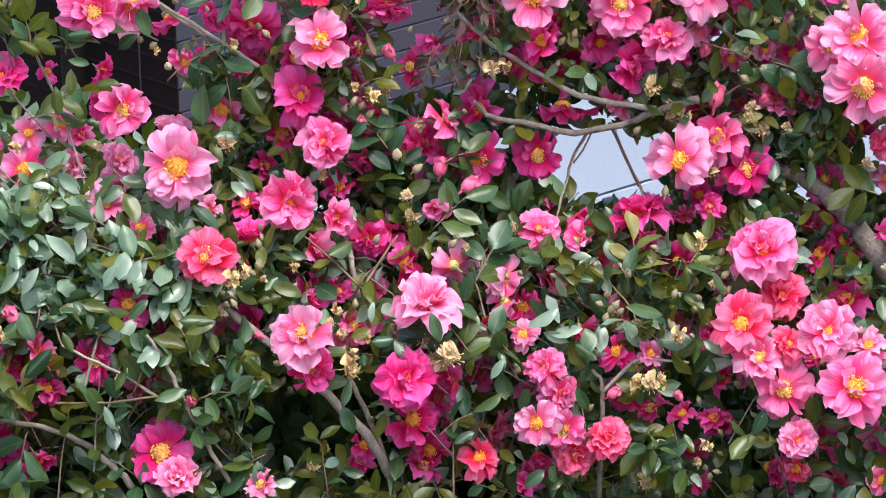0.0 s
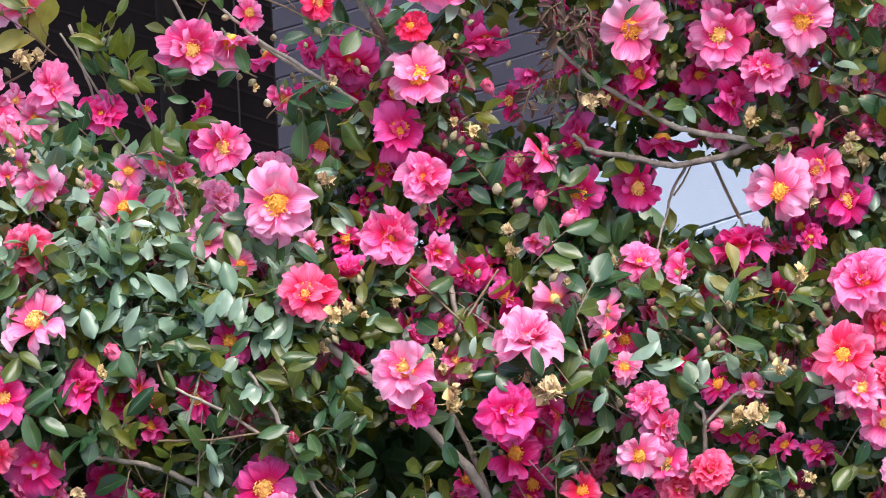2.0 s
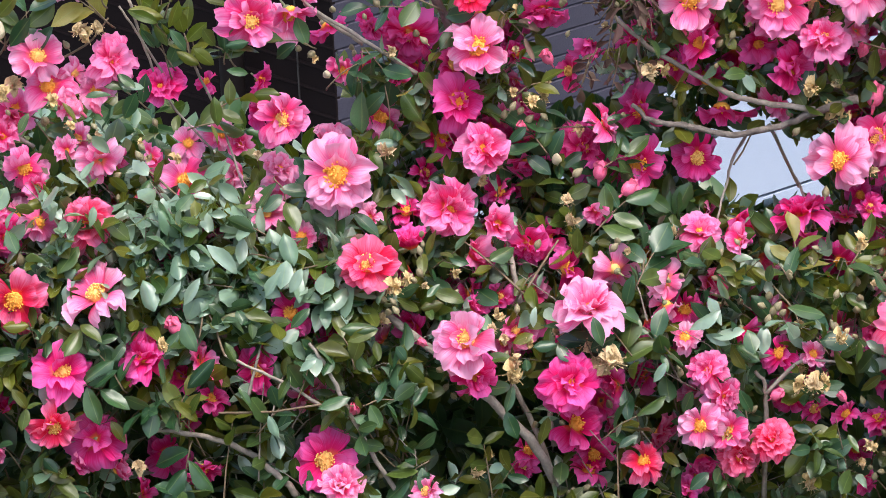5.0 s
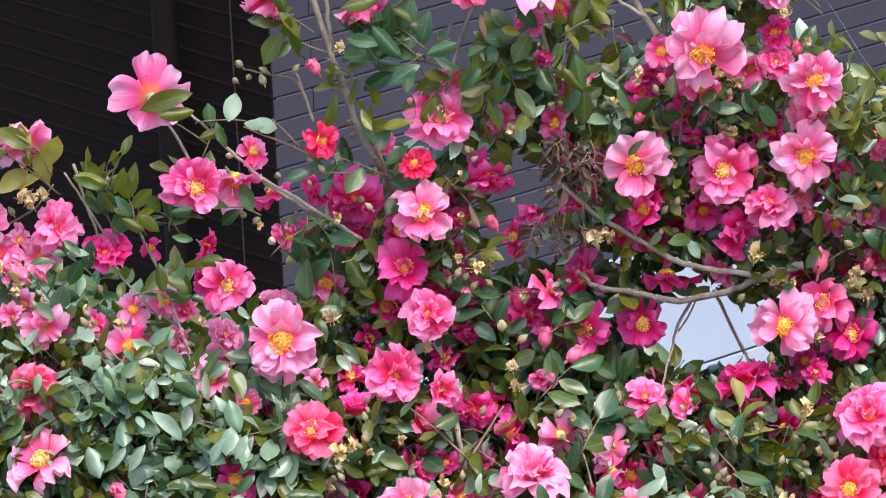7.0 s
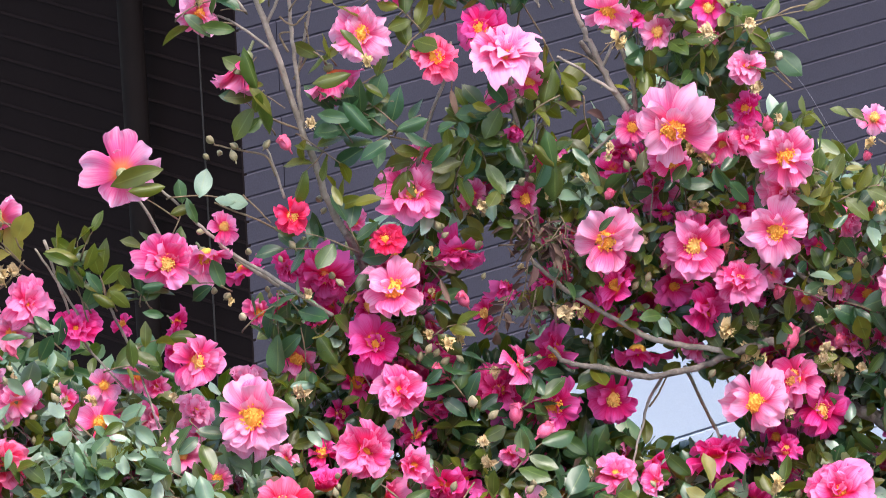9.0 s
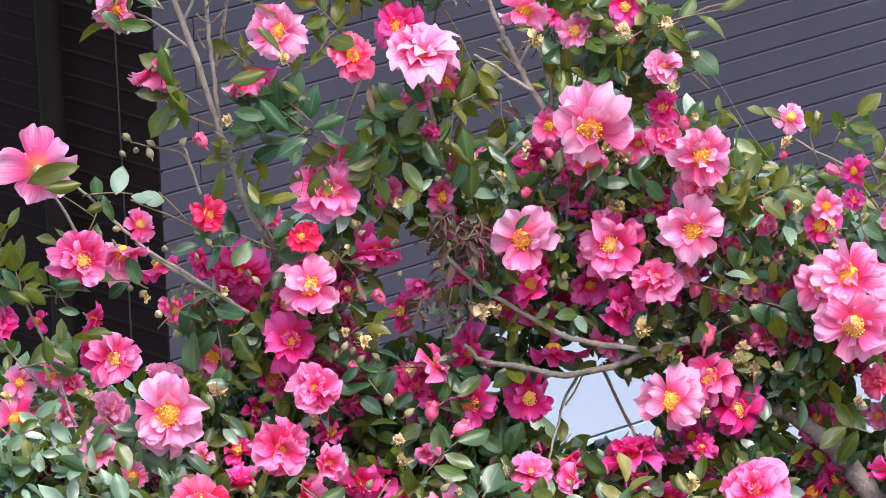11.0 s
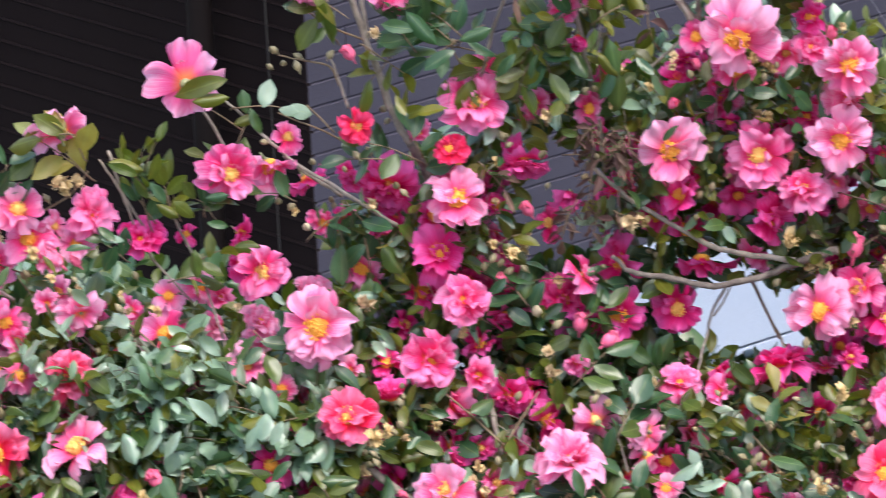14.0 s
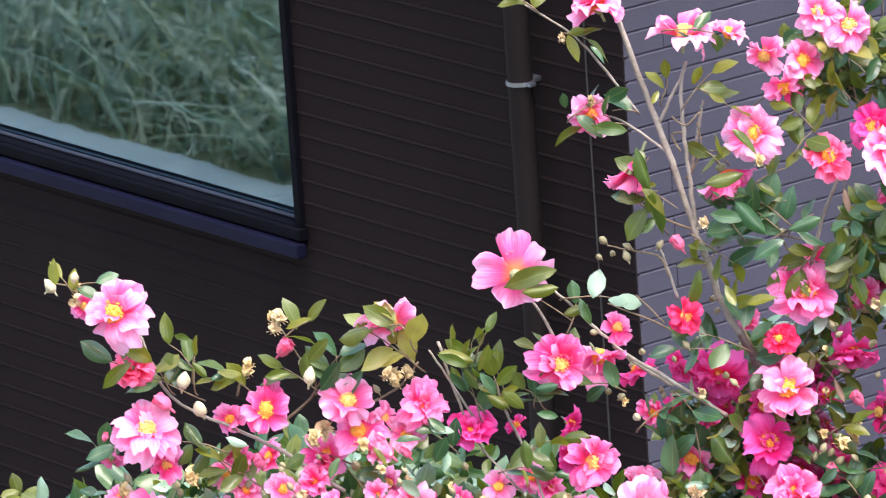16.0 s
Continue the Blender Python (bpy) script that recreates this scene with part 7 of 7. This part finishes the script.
hidden_blooms([(0.04, 3.42), (0.21, 3.42), (0.40, 3.39), (0.52, 3.30), (0.50, 3.20), (0.33, 3.22), (0.10, 3.31)], 12, 7.320, 7.350, ["hot", "pink", "pale"])


small = [
    ([(0.03, 3.16), (0.60, 3.10), (0.59, 2.80), (0.03, 2.82)], 22, 7.20, 7.30, ["hot", "hot", "pink", "pink"]),
    ([(0.38, 3.30), (0.60, 3.30), (0.60, 3.02), (0.36, 3.10)], 10, 7.27, 7.34, ["hot", "pink", "pink", "pale"]),
    ([(-0.18, 3.30), (0.10, 3.36), (0.34, 3.36), (0.30, 3.22), (0.00, 3.16), (-0.17, 3.16)], 12, 7.28, 7.34, ["hot", "pink", "pink"]),
    ([(-0.20, 3.14), (0.06, 3.14), (0.06, 2.98), (-0.20, 3.02)], 9, 7.22, 7.29, ["hot", "pink", "pink"]),
    ([(-0.76, 3.24), (-0.47, 3.26), (-0.30, 3.18), (-0.30, 3.10), (-0.76, 3.10)], 9, 7.24, 7.30, ["pale", "pink", "pale"]),
    ([(-0.52, 3.02), (-0.20, 3.02), (-0.20, 2.86), (-0.52, 2.86)], 5, 7.15, 7.20, ["hot", "pink"]),
]
for outline, count, front, back, colours in small:
    hidden_blooms(outline, count, front, back, colours, 0.038, 0.062)


def bud_clusters(poly, count, front, back):
    """Twos and threes of small grey-green buds at shoot tips."""
    xs, zs = [p[0] for p in poly], [p[1] for p in poly]
    made = 0
    for _ in range(count * 60):
        if made == count:
            break
        p = Vector((rng.uniform(min(xs), max(xs)), rng.uniform(front, back), rng.uniform(min(zs), max(zs))))
        if not inside(p.x, p.z, poly) or any((p - b[0]).length < b[1] * 1.1 for b in bloom_spots):
            continue
        for _ in range(rng.randint(1, 3)):
            bud("g", p + Vector((rng.gauss(0, 0.007), rng.gauss(0, 0.006), rng.gauss(0, 0.008))), rng.uniform(0.008, 0.0125))
        made += 1


bud_clusters([(-0.76, 3.25), (-0.46, 3.28), (-0.21, 3.15), (-0.21, 3.05), (-0.87, 3.08)], 52, 7.240, 7.300)
bud_clusters([(-0.17, 3.14), (0.59, 3.10), (0.58, 2.82), (-0.19, 2.86)], 60, 7.150, 7.210)
bud_clusters([(-0.25, 3.36), (0.04, 3.45), (0.40, 3.46), (0.54, 3.32), (0.51, 3.16), (0.03, 3.18), (-0.17, 3.19)], 44, 7.270, 7.330)

def spent_heads(poly, count, front, back):
    """Withered heads and straw tufts left among the leaves."""
    xs, zs = [p[0] for p in poly], [p[1] for p in poly]
    made = 0
    while made < count:
        p = Vector((rng.uniform(min(xs), max(xs)), rng.uniform(front, back), rng.uniform(min(zs), max(zs))))
        if inside(p.x, p.z, poly) and not any((p - b[0]).length < b[1] for b in bloom_spots):
            spent(p, rng.uniform(0.012, 0.022))
            made += 1


spent_heads([(-0.10, 3.40), (0.22, 3.46), (0.45, 3.40), (0.58, 3.28), (0.58, 3.05), (0.30, 3.20), (0.00, 3.20)], 26, 7.27, 7.32)
spent_heads([(-0.72, 3.24), (-0.46, 3.26), (-0.22, 3.14), (-0.22, 3.02), (-0.72, 3.08)], 14, 7.22, 7.28)
spent_heads([(-0.20, 3.10), (0.58, 3.04), (0.58, 2.82), (-0.20, 2.86)], 22, 7.16, 7.22)

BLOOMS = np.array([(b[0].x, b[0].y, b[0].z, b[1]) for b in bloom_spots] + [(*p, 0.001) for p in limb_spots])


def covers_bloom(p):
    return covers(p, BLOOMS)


def foliage(poly, count, front, back, kinds, size, bias=1.6, gaps=()):
    """Leaves in loose whorls through the depth of the crown, inside an upright outline."""
    xs, zs = [p[0] for p in poly], [p[1] for p in poly]
    made = 0
    while made < count:
        c = Vector((rng.uniform(min(xs), max(xs)), 0, rng.uniform(min(zs), max(zs))))
        if not inside(c.x, c.z, poly):
            continue
        c.y = front + (back - front) * rng.random() ** bias
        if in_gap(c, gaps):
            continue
        grow = Vector((rng.gauss(0, 0.7), -0.5 + rng.gauss(0, 0.4), rng.uniform(0.1, 1.0))).normalized()
        tone = rng.choices([k for k, _ in kinds], [w for _, w in kinds])[0]
        turn = rng.uniform(0, 6.28)
        axes = frame_of(grow, Vector((0.2, -1, 0.3)))
        foot = c - grow * rng.uniform(0.04, 0.07) + Vector((0, 0.015, -0.02))
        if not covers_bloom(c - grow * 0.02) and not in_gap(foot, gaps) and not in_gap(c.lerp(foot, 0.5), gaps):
            stem_spots.append((c + grow * 0.03, c - grow * 0.02, foot))
        for k in range(rng.randint(4, 7)):
            a = turn + k * 2.4
            d = (axes @ Vector((math.cos(a), 0.55, math.sin(a)))) + Vector((0, 0, -0.15))
            at = c + grow * (0.006 * k)
            up = Vector((rng.gauss(0, 0.65), -0.42 + rng.gauss(0, 0.5), rng.uniform(0.0, 1.0)))
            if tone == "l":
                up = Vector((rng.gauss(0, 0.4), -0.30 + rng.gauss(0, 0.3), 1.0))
            s = size * rng.uniform(0.62, 1.25)
            mid = at + d.normalized() * s * 0.5
            made += 1
            # most leaves before blooms or limbs in the camera's view are left out
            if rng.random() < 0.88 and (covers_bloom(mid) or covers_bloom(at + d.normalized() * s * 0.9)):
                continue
            own = tone if rng.random() < 0.6 else rng.choices([k for k, _ in kinds], [w for _, w in kinds])[0]
            leaf_spots.append((own, rng.randrange(6), INTO @ leaf_pose(at, d, up, s)))


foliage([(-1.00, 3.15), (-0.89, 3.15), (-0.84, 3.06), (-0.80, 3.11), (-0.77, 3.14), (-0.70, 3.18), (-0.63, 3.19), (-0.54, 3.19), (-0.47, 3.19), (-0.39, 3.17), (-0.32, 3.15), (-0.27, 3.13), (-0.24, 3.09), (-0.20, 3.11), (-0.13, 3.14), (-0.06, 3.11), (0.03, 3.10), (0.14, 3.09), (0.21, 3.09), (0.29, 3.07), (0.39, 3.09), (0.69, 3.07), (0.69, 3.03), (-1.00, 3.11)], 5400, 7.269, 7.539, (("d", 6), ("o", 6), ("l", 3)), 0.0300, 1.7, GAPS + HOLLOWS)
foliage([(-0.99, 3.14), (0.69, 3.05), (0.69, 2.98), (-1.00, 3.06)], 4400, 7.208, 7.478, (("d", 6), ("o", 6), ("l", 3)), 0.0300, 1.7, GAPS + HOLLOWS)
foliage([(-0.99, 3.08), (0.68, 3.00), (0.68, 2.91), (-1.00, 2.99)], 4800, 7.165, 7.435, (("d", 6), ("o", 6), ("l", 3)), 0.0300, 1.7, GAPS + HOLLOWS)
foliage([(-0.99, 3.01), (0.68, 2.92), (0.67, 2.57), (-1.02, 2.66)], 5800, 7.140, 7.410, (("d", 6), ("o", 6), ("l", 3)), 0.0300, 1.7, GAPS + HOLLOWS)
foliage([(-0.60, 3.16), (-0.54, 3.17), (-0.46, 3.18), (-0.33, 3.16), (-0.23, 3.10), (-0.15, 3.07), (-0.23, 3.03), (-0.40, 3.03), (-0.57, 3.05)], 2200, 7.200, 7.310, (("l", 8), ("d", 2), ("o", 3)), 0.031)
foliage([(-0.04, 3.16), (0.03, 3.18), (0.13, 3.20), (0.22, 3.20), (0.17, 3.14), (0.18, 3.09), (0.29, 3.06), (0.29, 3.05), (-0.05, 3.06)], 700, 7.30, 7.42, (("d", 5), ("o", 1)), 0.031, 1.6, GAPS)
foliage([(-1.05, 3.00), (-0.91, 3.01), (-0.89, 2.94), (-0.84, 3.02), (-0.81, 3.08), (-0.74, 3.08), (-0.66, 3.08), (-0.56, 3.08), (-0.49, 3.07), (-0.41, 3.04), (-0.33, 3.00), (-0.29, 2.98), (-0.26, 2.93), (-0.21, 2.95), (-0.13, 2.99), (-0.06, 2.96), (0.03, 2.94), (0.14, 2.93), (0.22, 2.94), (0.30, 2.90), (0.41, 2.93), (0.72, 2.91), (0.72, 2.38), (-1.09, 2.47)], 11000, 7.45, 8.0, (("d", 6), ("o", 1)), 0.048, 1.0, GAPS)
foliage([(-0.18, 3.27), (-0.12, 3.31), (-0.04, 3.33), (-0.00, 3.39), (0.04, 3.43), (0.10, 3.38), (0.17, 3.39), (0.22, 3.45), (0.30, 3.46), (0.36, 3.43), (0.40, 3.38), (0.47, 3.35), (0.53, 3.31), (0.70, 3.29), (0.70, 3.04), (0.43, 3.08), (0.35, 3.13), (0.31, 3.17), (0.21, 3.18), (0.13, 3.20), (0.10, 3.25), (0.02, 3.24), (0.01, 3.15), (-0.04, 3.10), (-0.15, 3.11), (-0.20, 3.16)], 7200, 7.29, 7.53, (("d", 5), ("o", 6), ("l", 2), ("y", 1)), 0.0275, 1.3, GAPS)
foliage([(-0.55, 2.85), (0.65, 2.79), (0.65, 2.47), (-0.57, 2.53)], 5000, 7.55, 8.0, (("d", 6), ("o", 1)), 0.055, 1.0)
foliage([(0.19, 3.61), (0.31, 3.59), (0.34, 3.53), (0.34, 3.47), (0.25, 3.48), (0.21, 3.50)], 300, 7.30, 7.40, (("d", 4), ("o", 6), ("y", 1)), 0.0290, 1.2)
foliage([(-0.03, 3.68), (0.08, 3.70), (0.13, 3.63), (0.08, 3.60), (0.01, 3.59), (-0.03, 3.61)], 240, 7.30, 7.40, (("d", 5), ("o", 5), ("y", 1)), 0.0290, 1.2)
foliage([(0.02, 3.49), (0.06, 3.49), (0.13, 3.50), (0.13, 3.46), (0.12, 3.41), (0.07, 3.41), (0.03, 3.44)], 120, 7.30, 7.38, (("d", 4), ("o", 6)), 0.0290, 1.2)


def joined_foliage(name, spots, mat, forms, label):
    """All leaves of one tone in one mesh."""
    co, fa, uvs, base = [], [], [], 0
    stock = []
    for me in forms:
        v = np.empty(len(me.vertices) * 3)
        me.vertices.foreach_get("co", v)
        f = np.array([list(p.vertices) for p in me.polygons])
        u = np.empty(len(me.loops) * 2)
        me.uv_layers["blade"].data.foreach_get("uv", u)
        stock.append((v.reshape(-1, 3), f, u))
    for _, form, m in spots:
        v, f, u = stock[form]
        a = np.array(m)
        co.append(v @ a[:3, :3].T + a[:3, 3])
        fa.append(f + base)
        uvs.append(u)
        base += len(v)
    co, fa = np.concatenate(co), np.concatenate(fa)
    me = bpy.data.meshes.new(name)
    me.vertices.add(len(co))
    me.vertices.foreach_set("co", co.ravel().astype(np.float32))
    me.loops.add(fa.size)
    me.loops.foreach_set("vertex_index", fa.ravel().astype(np.int32))
    me.polygons.add(len(fa))
    me.polygons.foreach_set("loop_start", np.arange(0, fa.size, 4, dtype=np.int32))
    me.polygons.foreach_set("use_smooth", np.ones(len(fa), dtype=bool))
    layer = me.uv_layers.new(name="blade")
    layer.data.foreach_set("uv", np.concatenate(uvs).astype(np.float32))
    me.update(calc_edges=True)
    me.materials.append(mat)
    ob = new(name, me)
    ob.parent = shrub
    return tagged(ob, label, kind="stuff")


TONES = {"d": "deep glossy green leaves", "o": "olive-green young leaves", "l": "green leaves with a pale sky sheen painted in", "y": "yellowing leaves", "w": "silvery leaves, their sky sheen painted in", "b": "withered brown leaves"}
for tone, words in TONES.items():
    own = [s for s in leaf_spots if s[0] == tone]
    if own:
        joined_foliage("foliage", own, LEAVES[tone], LEAF_MESH[tone], words)

for bark, first in ((BARK_BROWN, 0), (BARK_PALE, 1)):
    bm = bmesh.new()
    for a, b, c in stem_spots[first::2]:
        rings = []
        for p, r in ((c, 0.0015), (b, 0.0011), (a, 0.0007)):
            rings.append([bm.verts.new(INTO @ p + Vector((math.cos(k * 2.1) * r, math.sin(k * 2.1) * r, 0))) for k in range(3)])
        for q0, q1 in zip(rings, rings[1:]):
            for k in range(3):
                bm.faces.new((q0[k], q0[(k + 1) % 3], q1[(k + 1) % 3], q1[k]))
    tagged(part("brushwood", bm, bark, shrub), "fine brown and grey twigs inside the crown", kind="stuff")

# a strand of spider silk with a scrap caught in it, between the crown and the wall
silk = part("silk_strand", tube(bmesh.new(), smooth_line([(0.345, 7.280, 3.571), (0.357, 7.280, 3.540), (0.385, 7.280, 3.502), (0.413, 7.280, 3.451), (0.435, 7.280, 3.419)], 4), 0.00028, 0.00022, 4), SILK, None)
tagged(silk, "slack strand of pale spider silk off the shrub", "silk")
scrap = bmesh.new()
bmesh.ops.create_icosphere(scrap, subdivisions=2, radius=0.0045, matrix=Matrix.Translation((0.359, 7.280, 3.538)))
for v in scrap.verts:
    v.co += Vector((rng.gauss(0, 1), rng.gauss(0, 1), rng.gauss(0, 1))) * 0.0007
part("caught_petal", scrap, BUD_WHITE, silk, "small white scrap caught in the silk")
